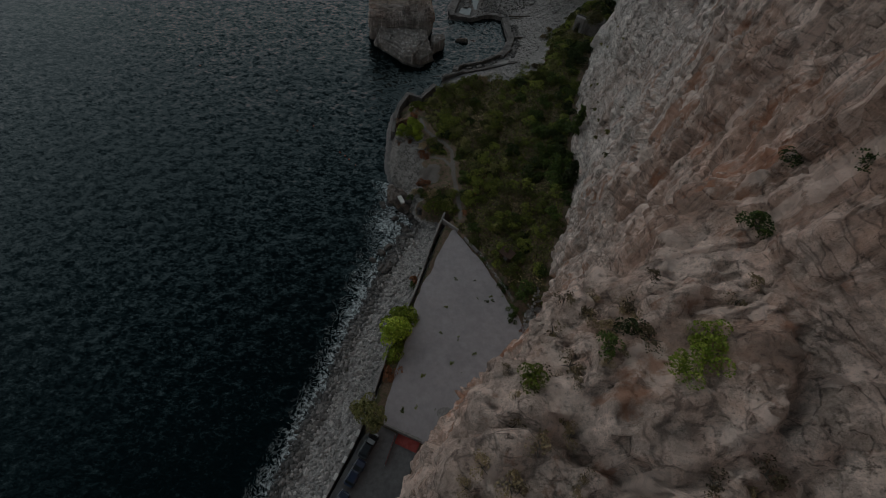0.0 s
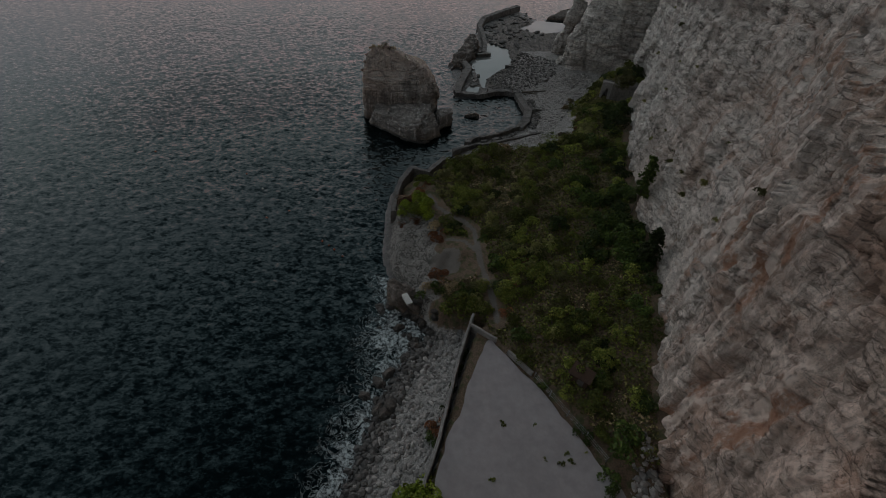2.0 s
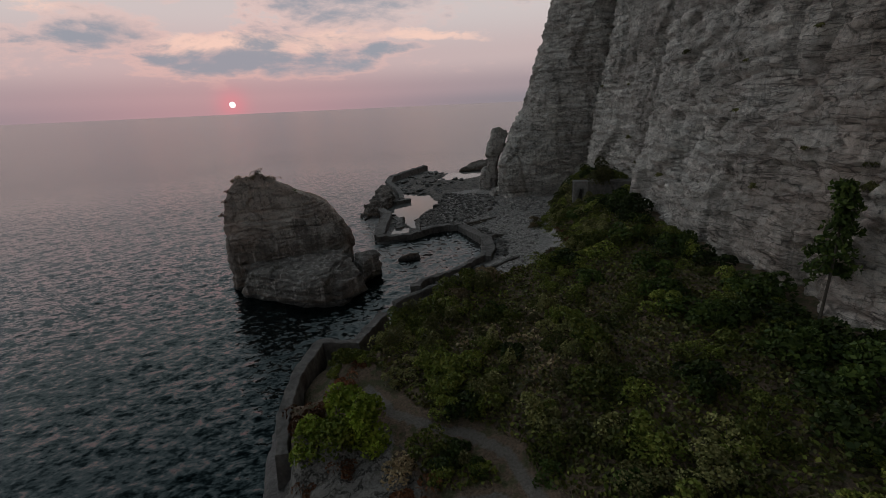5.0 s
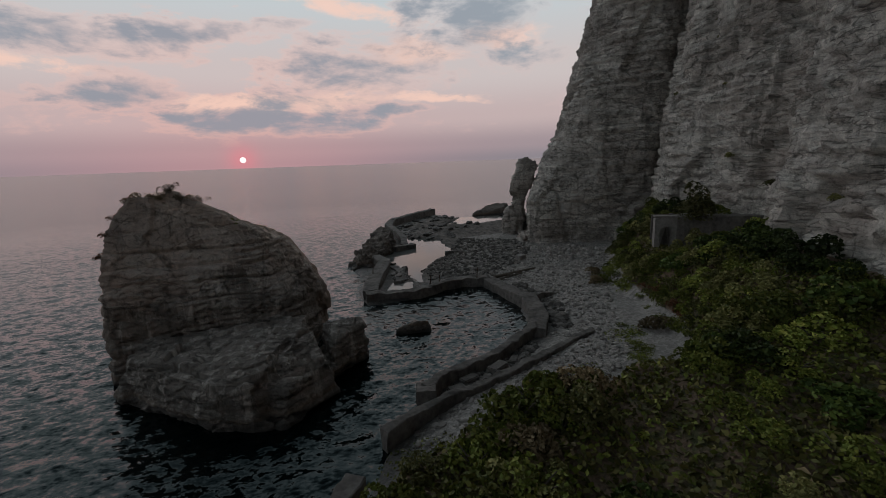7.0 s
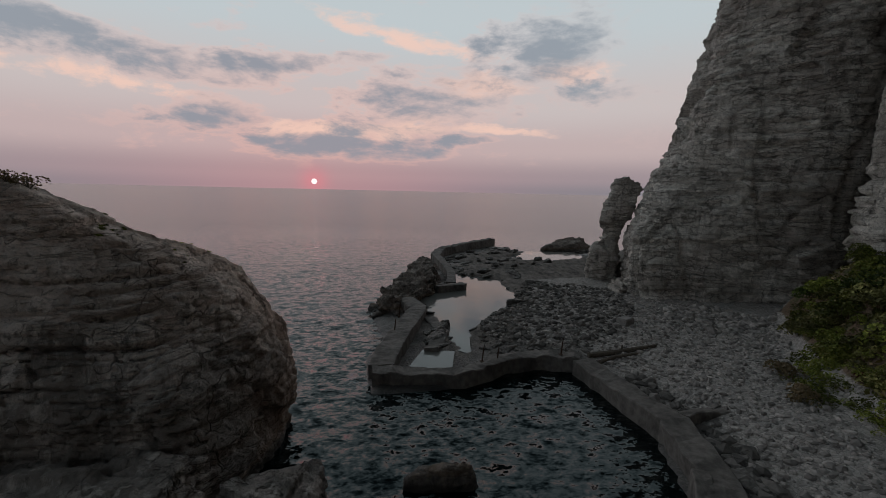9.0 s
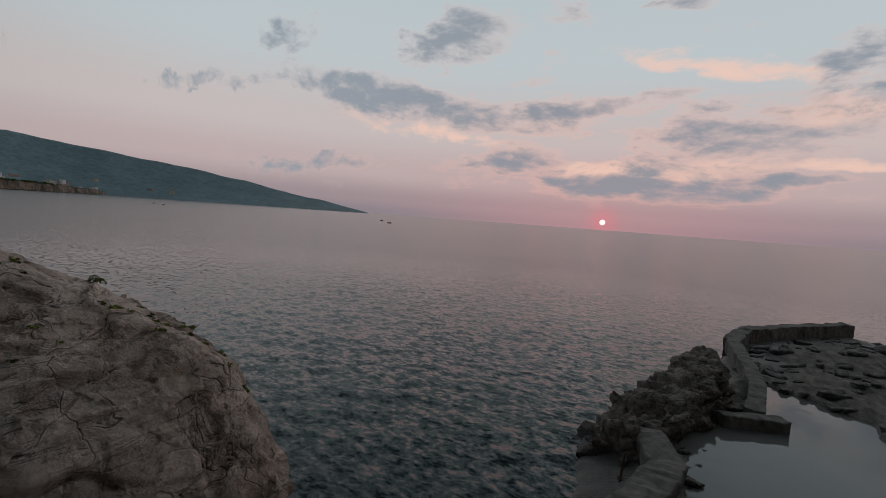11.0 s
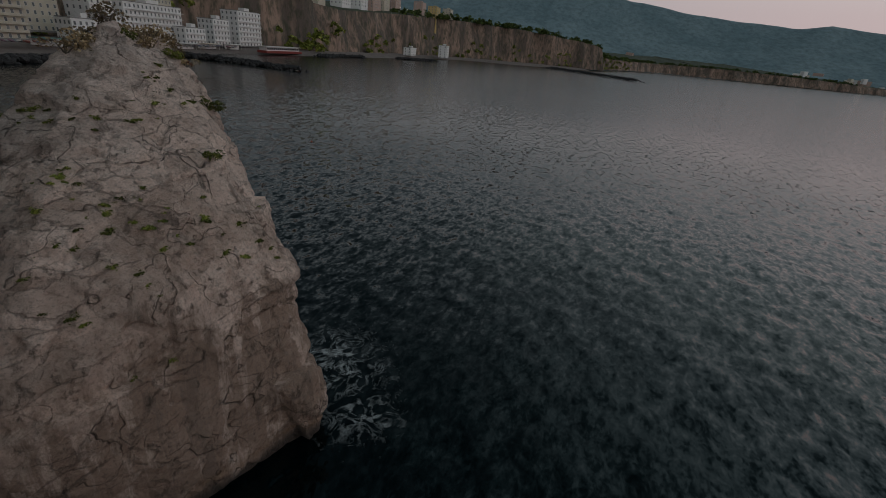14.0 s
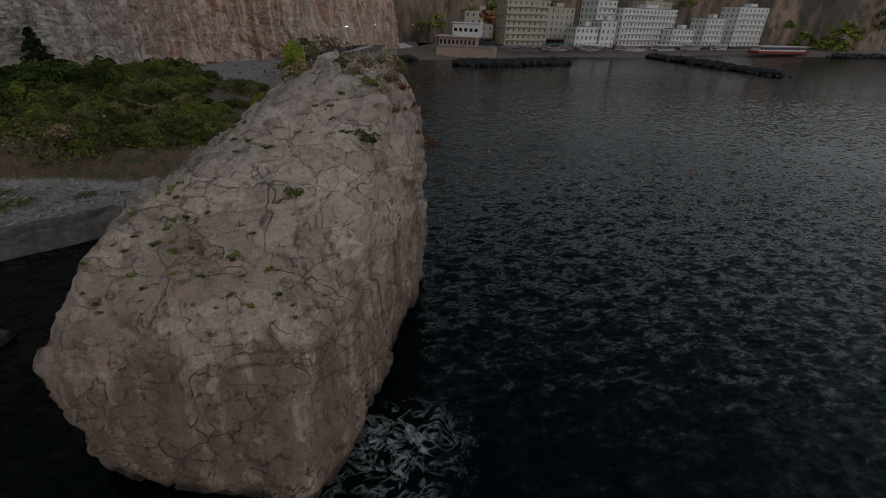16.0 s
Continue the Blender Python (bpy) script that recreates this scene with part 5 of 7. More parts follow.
def pebble_material(name, a, b):
    k = Kit(name, 0.85)
    r = k.geometry("Random Per Island")
    col = k.ramp(r, (0.0, a), (0.6, tuple((x + y) / 2 for x, y in zip(a, b))), (1.0, b))
    n = k.noise(4, 5)
    col = k.mix(k.ramp(n, (0.4, 0.0), (0.7, 0.4)), col, tuple(x * 0.5 for x in a))
    wet = k.ramp(k.math("MULTIPLY", k.split(k.tc)[2], 0.5), (0.12, 1.0), (0.34, 0.0))
    col = k.mix(k.math("MULTIPLY", wet, 0.85), col, (0.02, 0.019, 0.018))
    return k.done(col, k.bump(n, 0.4, 0.08), k.math("SUBTRACT", 0.9, k.math("MULTIPLY", wet, 0.5)))


pebble = pebble_material("grey_pebbles", (0.17, 0.156, 0.147), (0.50, 0.46, 0.43))
dark_pebble = pebble_material("dark_cobbles", (0.06, 0.055, 0.051), (0.23, 0.21, 0.195))
BEACH_SOUTH = [(-26, -10), (-17.4, 5.4), (-15.2, 13), (-12.1, 20.6), (-9.7, 30), (-5.8, 40), (-2.4, 49.7), (2.2, 57.6), (8, 58), (6, 51), (3, 40.2), (-2, 25.6), (-3.8, 19.2), (-9.2, 3.5), (-15, -10)]
BEACH_NORTH = [(8.6, 108.2), (13, 111.4), (30, 119), (28, 122), (32, 127), (33, 140), (31, 146), (23, 149), (23, 155), (30, 161), (33, 168), (46, 172), (50, 164), (56, 158), (58, 152), (48, 140), (36, 122), (29, 108), (16, 106)]
stone_field("shingle", 5200, BEACH_SOUTH, 0.09, 0.5, 400, pebble, "grey pebbles and cobbles of the beach")
stone_field("shingle", 10500, BEACH_NORTH, 0.05, 0.34, 410, pebble, "grey pebbles and cobbles of the cove's beach")
stone_field("cobbles", 2600, [(-19.5, 3), (-16.5, 13), (-13.6, 20.6), (-11.2, 30), (-7.5, 40), (-5.5, 47), (-6, 53), (2.4, 59.4), (3.8, 57), (-0.4, 49), (-3.6, 40), (-7.4, 30), (-9.8, 20), (-13, 12), (-15.4, 4)], 0.2, 0.62, 420, dark_pebble, "dark wet cobbles at the water's edge")
stone_field("cobbles", 1900, [(21, 147), (31, 146), (36, 150), (44, 158), (47, 170), (36, 178), (31, 168), (27, 161), (23, 156)], 0.12, 0.55, 430, dark_pebble, "dark tumbled cobbles behind the tide pool")
stone_field("cobbles", 500, [(13.5, 113), (22, 116.6), (26, 120.5), (24, 121), (14.5, 115.2)], 0.15, 0.5, 440, dark_pebble, "rubble between the cove walls")
stone_field("cobbles", 420, [(30.5, 122), (33, 128), (33.5, 140), (31.4, 140), (31.8, 131), (29.4, 124)], 0.2, 0.7, 450, dark_pebble, "tumbled stones behind the quay")
stone_field("scree", 700, [(17, 16), (24, 22), (28, 33), (27, 40), (24, 34), (23.5, 27), (14, 14.5)], 0.12, 0.55, 460, pebble, "pale fallen scree at the cliff's foot")
stone_field("scree", 420, [(46, 158), (54, 160), (60, 152), (52, 150), (46, 148)], 0.15, 0.7, 470, pebble, "pale fallen stones under the cape")

# ---- car park ----
def flat_sheet(name, poly, z, thick, material, label, kind="structure", category="", wobble=0.0):
    bm = bmesh.new()
    f = bm.faces.new([bm.verts.new((x, y, z)) for x, y in poly])
    r = bmesh.ops.extrude_face_region(bm, geom=[f])
    bmesh.ops.translate(bm, verts=[v for v in r["geom"] if isinstance(v, bmesh.types.BMVert)], vec=(0, 0, -thick))
    bmesh.ops.recalc_face_normals(bm, faces=bm.faces[:])
    return tagged(part(name, bm, material), label, category, kind=kind)


lot_line = curve_points(PARKING + PARKING[:1], 0.8)[:-1]
lot_line = lot_line + 0.25 * np.stack([soft_noise(np.c_[lot_line, 0 * lot_line[:, 0]] * 0.7, 5), soft_noise(np.c_[lot_line, 0 * lot_line[:, 0]] * 0.7, 6)], 1)
flat_sheet("pavement_car_park", [tuple(p) for p in lot_line], 4.84, 0.5, asphalt, "empty dusty pale car park", category="car park")
flat_sheet("road", [(-34, -52), (-8.6, 3.8), (-4.4, 12.4), (-1.6, 13.8), (4.6, 11.2), (2.2, 4), (-6, -22), (-23, -54)], 4.80, 0.5, road_asphalt, "dark asphalt coast road under the cliff", category="road")
stain = [(8.9 + 1.5 * math.cos(a) * (1 + 0.12 * math.sin(3 * a)), 15.8 + 1.3 * math.sin(a), 0) for a in np.linspace(0, 2 * math.pi, 28, endpoint=False)]
flat_sheet("trim_round_patch", [p[:2] for p in stain], 4.846, 0.03, concrete, "pale round patch on the car park", category="patch")
stain = [(15.1 + 1.2 * math.cos(a), 21.4 + 0.6 * math.sin(a) + 0.2 * math.cos(2 * a)) for a in np.linspace(0, 2 * math.pi, 20, endpoint=False)]
green_paint = plain_material("faded_green_paint", (0.20, 0.30, 0.26), (0.25, 0.30, 0.28), 2.0, 0.9, 0.05)
flat_sheet("trim_green_patch", stain, 4.846, 0.03, green_paint, "faded green stain on the car park", category="patch")


def road_wall():
    """The sea wall of the road: a parapet with pale merlons standing on it."""
    t = thing("road_parapet", "concrete road parapet topped with pale square blocks", "parapet")
    line = [(-27, -40), (-17.2, -14), (-9.4, 3.4), (-5.3, 12.6), (-3.6, 18.6)]
    part("base", wall_mesh("base", line, 0.45, 0.2, 5.15, 0.04, 0.8, 31), concrete, t)
    pts = curve_points(line, 2.3)
    me = None
    for p, q in zip(pts[:-1], pts[1:]):
        if me is None:
            bm = box_bm(0.5, 1.0, 0.65, (0, 0, 0), 0.05)
            ob = part("merlon", bm, white_paint, t)
            me = ob.data
        else:
            ob = part("merlon", me, None, t)
        ob.matrix_basis = pose(p[0], p[1], 5.08, 0, 0, math.degrees(math.atan2(q[1] - p[1], q[0] - p[0])) - 90)


road_wall()
t = thing("red_barrier", "faded red boarded barrier on the road", "barrier", at=pose(0.6, 12.4, 4.81, 0, 0, -107))
for k in range(5):
    b = part("board", box_bm(0.86, 0.06, 0.75, (0.45 + 0.93 * k, 0, 0.12), 0.015), red_cloth, t)
    part("post", box_bm(0.08, 0.08, 1.0, (0.93 * k, 0, 0), 0.01), steel, t)
part("post", box_bm(0.08, 0.08, 1.0, (0.93 * 5, 0, 0), 0.01), steel, t)
t = thing("tarpaulin", "crumpled dark red sheet beside the wall", "tarpaulin", at=pose(2.6, 11.3, 4.81, 0, 0, -22))
gx, gy = np.meshgrid(np.linspace(-1.9, 1.9, 20), np.linspace(-0.8, 0.8, 10), indexing="ij")
gz = 0.18 + 0.16 * rough_noise(np.stack([gx.ravel(), gy.ravel(), 0 * gx.ravel()], 1) * 1.4, 3, 15)
part("sheet", mesh_of("sheet", np.stack([gx.ravel(), gy.ravel(), np.maximum(gz, 0.02)], 1), grid_faces(20, 10)), red_cloth, t)


def parked_car(x, y, heading, paint, label):
    t = thing("car", label, "car", "cars parked along the road", at=pose(x, y, 4.81, 0, 0, heading))
    L, W = 4.1, 1.72
    # body by cross-sections from tail to nose
    sec = [(-2.05, 0.45, 0.95, 0.80), (-1.9, 0.26, 1.0, 0.95), (-1.2, 0.22, 0.98, 1.0), (0.0, 0.22, 0.94, 1.0), (1.0, 0.22, 0.92, 1.0), (1.75, 0.25, 0.80, 0.95), (2.05, 0.38, 0.62, 0.80)]

    def loft(rows, name, mat, parent):
        bm = bmesh.new()
        rings = []
        for px, z0, z1, w in rows:
            h = W / 2 * w
            prof = [(-h * 0.92, z0), (-h, z0 + 0.12), (-h, (z0 + z1) / 2), (-h * 0.96, z1 - 0.05), (-h * 0.82, z1), (h * 0.82, z1), (h * 0.96, z1 - 0.05), (h, (z0 + z1) / 2), (h, z0 + 0.12), (h * 0.92, z0)]
            rings.append([bm.verts.new((px, a, b)) for a, b in prof])
        for r0, r1 in zip(rings[:-1], rings[1:]):
            for k in range(10):
                bm.faces.new((r0[k], r0[(k + 1) % 10], r1[(k + 1) % 10], r1[k]))
        bm.faces.new(rings[0][::-1])
        bm.faces.new(rings[-1])
        bmesh.ops.recalc_face_normals(bm, faces=bm.faces[:])
        return part(name, bm, mat, parent)

    body = loft(sec, "body", paint, t)
    loft([(-1.75, 0.93, 1.02, 0.9), (-1.45, 0.93, 1.36, 0.84), (0.25, 0.93, 1.38, 0.84), (1.0, 0.9, 0.96, 0.9)], "windows", window_glass, t)
    loft([(-1.42, 1.33, 1.42, 0.78), (-1.2, 1.35, 1.47, 0.8), (0.0, 1.36, 1.48, 0.8), (0.25, 1.34, 1.42, 0.78)], "roof", paint, t)
    for wx in (-1.28, 1.28):
        for wy in (-0.78, 0.78):
            wheel = part("wheel", tube_bm([(wx, wy - 0.1, 0.31), (wx, wy + 0.1, 0.31)], [0.31, 0.31], 16), tyre_rubber, t)
            part("rim", tube_bm([(wx, wy - 0.105, 0.31), (wx, wy + 0.105, 0.31)], [0.19, 0.19], 12), steel, wheel)
    for wy in (-0.6, 0.6):
        part("headlight", box_bm(0.12, 0.32, 0.14, (1.98, wy, 0.52), 0.03), steel, t)
        part("tail_light", box_bm(0.08, 0.25, 0.2, (-2.0, wy, 0.66), 0.02), red_cloth, t)
        part("mirror", box_bm(0.12, 0.2, 0.12, (0.75, wy * 1.55, 0.92), 0.03), paint, t)


black_paint, navy_paint, grey_paint, white_car = (paint_material(n, c) for n, c in (("black_car_paint", (0.012, 0.012, 0.014)), ("navy_car_paint", (0.012, 0.018, 0.045)), ("grey_car_paint", (0.10, 0.10, 0.105)), ("white_car_paint", (0.6, 0.6, 0.6))))
parked_car(-3.5, 10.8, 62, black_paint, "black hatchback parked along the sea wall")
parked_car(-5.2, 6.9, 62, navy_paint, "dark navy car parked along the sea wall")
parked_car(-7.2, 2.6, 62, navy_paint, "dark navy hatchback parked along the sea wall")
parked_car(-16.5, -18.5, 64, grey_paint, "grey car parked along the coast road")
parked_car(-18.9, -23.4, 64, black_paint, "black car parked along the coast road")
parked_car(-21.4, -28.6, 64, white_car, "white car parked along the coast road")


def shed():
    t = thing("shed", "small dark corrugated shed among the bushes", "shed", at=pose(21.2, 46.9, ground_at(21.2, 46.9) - 0.4, 0, 0, -38))
    part("walls", box_bm(2.4, 1.8, 1.9, (0, 0, 0), 0.03), rust, t)
    bm = bmesh.new()
    for k in range(13):
        bm = box_bm(0.22, 2.2, 0.05, (-1.32 + 0.22 * k, 0, 1.9 + 0.03 * (k % 2)), 0.0, 0, bm)
    part("roof", bm, rust, t)
    part("door", box_bm(0.8, 0.05, 1.6, (0.3, -0.92, 0.05), 0.01), dark_concrete, t)


shed()
t = thing("white_crate", "pale weathered crate lying on the rock ledge", "crate", at=pose(-0.9, 62.4, 2.6, 4, 3, 28))
part("box", box_bm(0.9, 2.0, 0.45, (0, 0, 0), 0.04), white_paint, t)
part("lid", box_bm(0.96, 2.06, 0.06, (0, 0, 0.45), 0.02), white_paint, t)

# wire fence between the car park and the bushes
t = thing("wire_fence", "thin wire fence with grey posts beside the car park", "fence")
fence = [(15.9, 48.0), (17.4, 45.4), (19.0, 42.8), (20.6, 40.2), (22.2, 37.4)]
tops = []
for x, y in fence:
    z = ground_at(x, y)
    part("post", tube_bm([(x, y, z - 0.2), (x, y, z + 1.4)], [0.05, 0.05], 6), steel, t)
    tops.append((x, y, z))
for k in range(3):
    part("wire", tube_bm([(x, y, z + 0.4 + 0.42 * k) for x, y, z in tops], [0.015] * len(tops), 4), steel, t)

# ---- buoys ----
buoy_red = plain_material("orange_buoy", (0.50, 0.09, 0.03), (0.6, 0.12, 0.05), 4.0, 0.5, 0.05, stains=0.2)
for x, y, m in ((-35.8, 98.7, 0), (-16.6, 78.2, 0), (-15.3, 77.1, 0), (-14.2, 76.1, 0), (-12.5, 74.4, 0), (-24.3, 86.6, 0), (-31.1, 93.5, 1), (-57.5, 106.1, 0), (-36.0, 90.4, 1), (-28.0, 84.4, 0)):
    t = thing("buoy", "white plastic mooring buoy afloat" if m else "orange plastic mooring buoy afloat", "buoy", "mooring buoys", at=pose(x, y, 0.02))
    bm = bmesh.new()
    bmesh.ops.create_uvsphere(bm, u_segments=12, v_segments=8, radius=0.17)
    bmesh.ops.translate(bm, verts=[v for v in bm.verts if v.co.z > 0.2], vec=(0, 0, 0.05))
    part("float", bm, white_paint if m else buoy_red, t)
    part("eye", tube_bm([(0, 0, 0.2), (0, 0, 0.36)], [0.05, 0.035], 6), steel, t)


# ---- broken slabs on the reef ----
REEF = [(16, 150), (14, 166), (20, 176), (25, 204), (36, 222), (48, 232), (60, 226), (58, 206), (46, 196), (38, 186), (33, 170), (31, 156), (26, 146)]


def reef_slabs():
    """Low tilted slabs of dark rock that break up the flat shore."""
    kinds = []
    for k in range(4):
        r = np.random.default_rng(880 + k)
        pts = [(math.cos(a) * r.uniform(0.8, 1.2), 0.62 * math.sin(a) * r.uniform(0.8, 1.2), z * r.uniform(0.7, 1.2)) for a in np.linspace(0, 5.6, 8) for z in (-0.3, 0.24)]
        ob = hull_rock("flat_rock", [pts], 0.09, 885 + k, reef_rock, (0.20, 0.12, 0.05), 0.4)
        tagged(ob, "low tilted slab of dark wet reef rock", "rock", "slabs on the reef")
        kinds.append(ob)
    dry = lambda x, y, r: (inside(x, y, WEST_POOL) < 0.4) & (inside(x, y, FAR_POOL) < 0.2)
    q = scatter(150, REEF, 890, dry)
    rim = scatter(46, grown(WEST_POOL, 1.6), 891, lambda x, y, r: np.abs(inside(x, y, WEST_POOL) + 0.3) < 0.8)
    q = np.concatenate([q, rim])
    z = ground_height(q[:, 0], q[:, 1])[0]
    r = np.random.default_rng(892)
    for k, (x, y) in enumerate(q):
        s = r.uniform(0.35, 1.5) if k < 150 else r.uniform(0.25, 0.7)
        m = pose(x, y, z[k] - 0.02, r.uniform(-9, 9), r.uniform(-9, 9), r.normal(50, 25)) @ Matrix.Diagonal((s, s, s * r.uniform(0.7, 1.5), 1))
        ob = kinds[k] if k < 4 else copy_thing(kinds[k % 4], Matrix())
        ob.matrix_basis = m


reef_slabs()

# ---- plants ----
def leaf_cloud(name, centres, size, seed, droop=0.0, long=1.5):
    """Many small folded leaves, turned at random."""
    r = np.random.default_rng(seed)
    n = len(centres)
    a = r.normal(size=(n, 3))
    a[:, 2] = a[:, 2] * 0.6 - droop
    a /= np.linalg.norm(a, axis=1)[:, None]
    b = np.cross(a, r.normal(size=(n, 3)))
    b /= np.linalg.norm(b, axis=1)[:, None] + 1e-9
    s = (size * r.uniform(0.6, 1.4, n))[:, None]
    c = centres
    v = np.stack([c - a * s * long / 2, c + b * s * 0.5, c + a * s * long / 2, c - b * s * 0.5], 1).reshape(-1, 3)
    f = (np.arange(n) * 4)[:, None] + np.arange(4)[None]
    return mesh_of(name, v, f, False)


def crown_points(n, radius, height, lumps, seed, hollow=0.88):
    """Places of leaves on a lumpy crown about its base centre."""
    r = np.random.default_rng(seed)
    lc = r.normal(size=(lumps, 3))
    lc /= np.linalg.norm(lc, axis=1)[:, None]
    lc *= (r.uniform(0.25, 0.8, lumps) ** 0.7)[:, None]
    lc[:, 2] = np.abs(lc[:, 2])
    lr = r.uniform(0.26, 0.5, lumps)
    pick = r.integers(0, lumps, n)
    d = r.normal(size=(n, 3))
    d /= np.linalg.norm(d, axis=1)[:, None]
    d[:, 2] = np.where(d[:, 2] < -0.3, -d[:, 2], d[:, 2])
    p = lc[pick] + d * (lr[pick] * r.uniform(hollow, 1.0, n))[:, None]
    p[:, 2] = np.maximum(p[:, 2], 0.02)
    return p * np.array([radius, radius, height])


def plant_kind(name, label, category, group, leaves, n, radius, height, size, seed, lumps=9, trunk=0.0, droop=0.1):
    """One plant with stems and a crown; the others are its copies."""
    t = thing(name, label, category, group)
    r = np.random.default_rng(seed)
    bm = bmesh.new()
    for k in range(4 if trunk == 0 else 5):
        a = 2 * math.pi * k / 4 + r.uniform(-0.4, 0.4)
        reach = radius * r.uniform(0.3, 0.6)
        z0 = trunk
        tube_bm([(0, 0, z0 * 0.7), (math.cos(a) * reach * 0.4, math.sin(a) * reach * 0.4, z0 + height * 0.3), (math.cos(a) * reach, math.sin(a) * reach, z0 + height * 0.62)], [0.05 * radius, 0.035 * radius, 0.012 * radius], 5, bm)
    if trunk:
        tube_bm([(0, 0, -0.3), (0.05, 0.03, trunk * 0.5), (0, 0, trunk + height * 0.2)], [0.11 * radius, 0.08 * radius, 0.05 * radius], 8, bm)
        part("trunk", bm, bark, t)
    else:
        part("stem", bm, bark, t)
    p = crown_points(n, radius, height, lumps, seed)
    p[:, 2] += trunk
    part("crown" if trunk else "foliage", leaf_cloud("foliage", p, size, seed + 1, droop), leaves, t)
    return t


def set_out(kind, places, seed, lo, hi, sink=0.1, first=[]):
    """Copies of one plant at places, each turned and sized at random."""
    r = np.random.default_rng(seed)
    z = ground_height(places[:, 0], places[:, 1])[0]
    for k, (x, y) in enumerate(places):
        s = r.uniform(lo, hi)
        m = pose(x, y, z[k] - sink, r.uniform(-6, 6), r.uniform(-6, 6), r.uniform(0, 360)) @ Matrix.Diagonal((s, s, s * r.uniform(0.8, 1.2), 1))
        if k == 0:
            kind.matrix_basis = m
        else:
            ob = copy_thing(kind, Matrix())
            ob.matrix_basis = m


def clear_of_path(x, y, r):
    e = inside(x, y, PENINSULA)
    open_rock = (y < 84) & (x < 3.2 + 1.5 * (y > 79)) & (y > 58)
    patch = inside(x, y, [(2.5, 66.5), (8.2, 66), (9, 69.5), (8.6, 73), (5, 73.3), (2.4, 72)]) > 0
    return (e > np.where((y > 100) & (x > 31), 0.2, 0.7)) & (along(x, y, PATH) > 1.3) & (along(x, y, FORK) > 1.0) & ~open_rock & ~patch


def clear_of_arch(x, y, r):
    return clear_of_path(x, y, r) & (inside(x, y, ARCH_FRONT) < 0)


SLOPE = [(10, 56), (4.5, 60.5), (3.5, 65), (9.6, 66), (11, 70), (8, 74), (4.5, 77), (6, 80.5), (10.5, 79), (6, 84), (3, 93), (7, 101), (12, 103), (21, 104.6), (28.5, 105.0), (33, 109.5), (36.5, 117.5), (39.5, 126.5), (45.5, 136), (51.5, 144.5), (57, 151), (62, 147), (60, 128), (52, 119), (46, 107), (42, 95), (38.5, 80), (37.5, 69), (34, 57), (29.5, 45), (27.5, 34), (24, 37), (17, 47.5)]
LOW_SCRUB = [(10, 56.5), (5, 60.5), (4, 64.5), (10, 66), (11, 70), (5, 77.5), (6, 80.5), (10.5, 79), (6, 84), (4, 92), (8, 101), (16, 103), (22, 96), (24, 80), (23, 62), (20, 48), (17, 47.5)]

green = [plant_kind("shrub", "dense green shrub on the slope under the cliff", "shrub", "shrubs on the slope", leaf_green, 950, 1.8, 1.8, 0.17, 500 + k, 8) for k in range(2)]
dark = [plant_kind("ivy_shrub", "dark ivy-green shrub at the cliff's foot", "shrub", "shrubs on the slope", leaf_dark, 850, 1.9, 1.7, 0.19, 520 + k, 8) for k in range(2)]
olive = [plant_kind("olive_shrub", "grey-olive rounded shrub beside the path", "shrub", "shrubs on the slope", leaf_olive, 900, 1.4, 1.6, 0.13, 540 + k, 7) for k in range(2)]
set_out(green[0], scatter(105, SLOPE, 601, clear_of_arch), 611, 0.45, 1.2)
set_out(green[1], scatter(105, SLOPE, 602, clear_of_arch), 612, 0.45, 1.2)
set_out(dark[0], scatter(34, [(27.5, 36), (30, 47), (34.5, 58), (38, 70), (39, 80), (42, 95), (46, 108), (51, 118), (46, 122), (40, 108), (34, 94), (30, 76), (26, 56), (23, 40)], 603, clear_of_arch), 613, 0.9, 1.6)
set_out(dark[1], scatter(34, SLOPE, 604, clear_of_arch), 614, 0.7, 1.3)
set_out(olive[0], scatter(34, LOW_SCRUB, 605, clear_of_path), 615, 0.6, 1.2)
set_out(olive[1], scatter(34, LOW_SCRUB, 606, clear_of_path), 616, 0.6, 1.25)
BANK = [(30, 106), (34.5, 110), (38.5, 118), (41.5, 127), (47, 136), (53, 145), (58, 147), (52, 133), (46, 120), (40, 108), (34, 103)]
bank = [plant_kind("bank_shrub", "green and yellowing shrub on the bank above the shingle", "shrub", "shrubs on the bank", (leaf_green, leaf_olive)[k], 900, 1.3, 1.4, 0.15, 550 + k, 8) for k in range(2)]
on_bank = lambda x, y, r: (inside(x, y, PENINSULA) > 0.1) & (inside(x, y, ARCH_FRONT) < 0)
set_out(bank[0], scatter(55, BANK, 607, on_bank), 623, 0.5, 1.3)
set_out(bank[1], scatter(55, BANK, 608, on_bank), 624, 0.5, 1.3)
NORTH_EDGE = [(-1.5, 91), (1.5, 95), (5, 99), (9, 101.5), (9, 98), (5, 94), (3, 89)]
edge = plant_kind("bank_shrub", "low green shrub along the edge of the headland", "shrub", "shrubs on the bank", leaf_green, 700, 1.1, 0.9, 0.14, 556, 8)
set_out(edge, scatter(26, NORTH_EDGE, 609, on_bank), 625, 0.5, 1.2)
bright = plant_kind("shrub", "bright green spreading shrub on the headland", "shrub", "bright shrubs on the headland", leaf_bright, 1500, 1.9, 2.2, 0.17, 560, 12)
set_out(bright, np.array([(1.7, 81.8), (-1.6, 82.8), (0.2, 82.0), (1.2, 83.6), (2.4, 82.8)]), 617, 0.95, 1.3, 0.1)
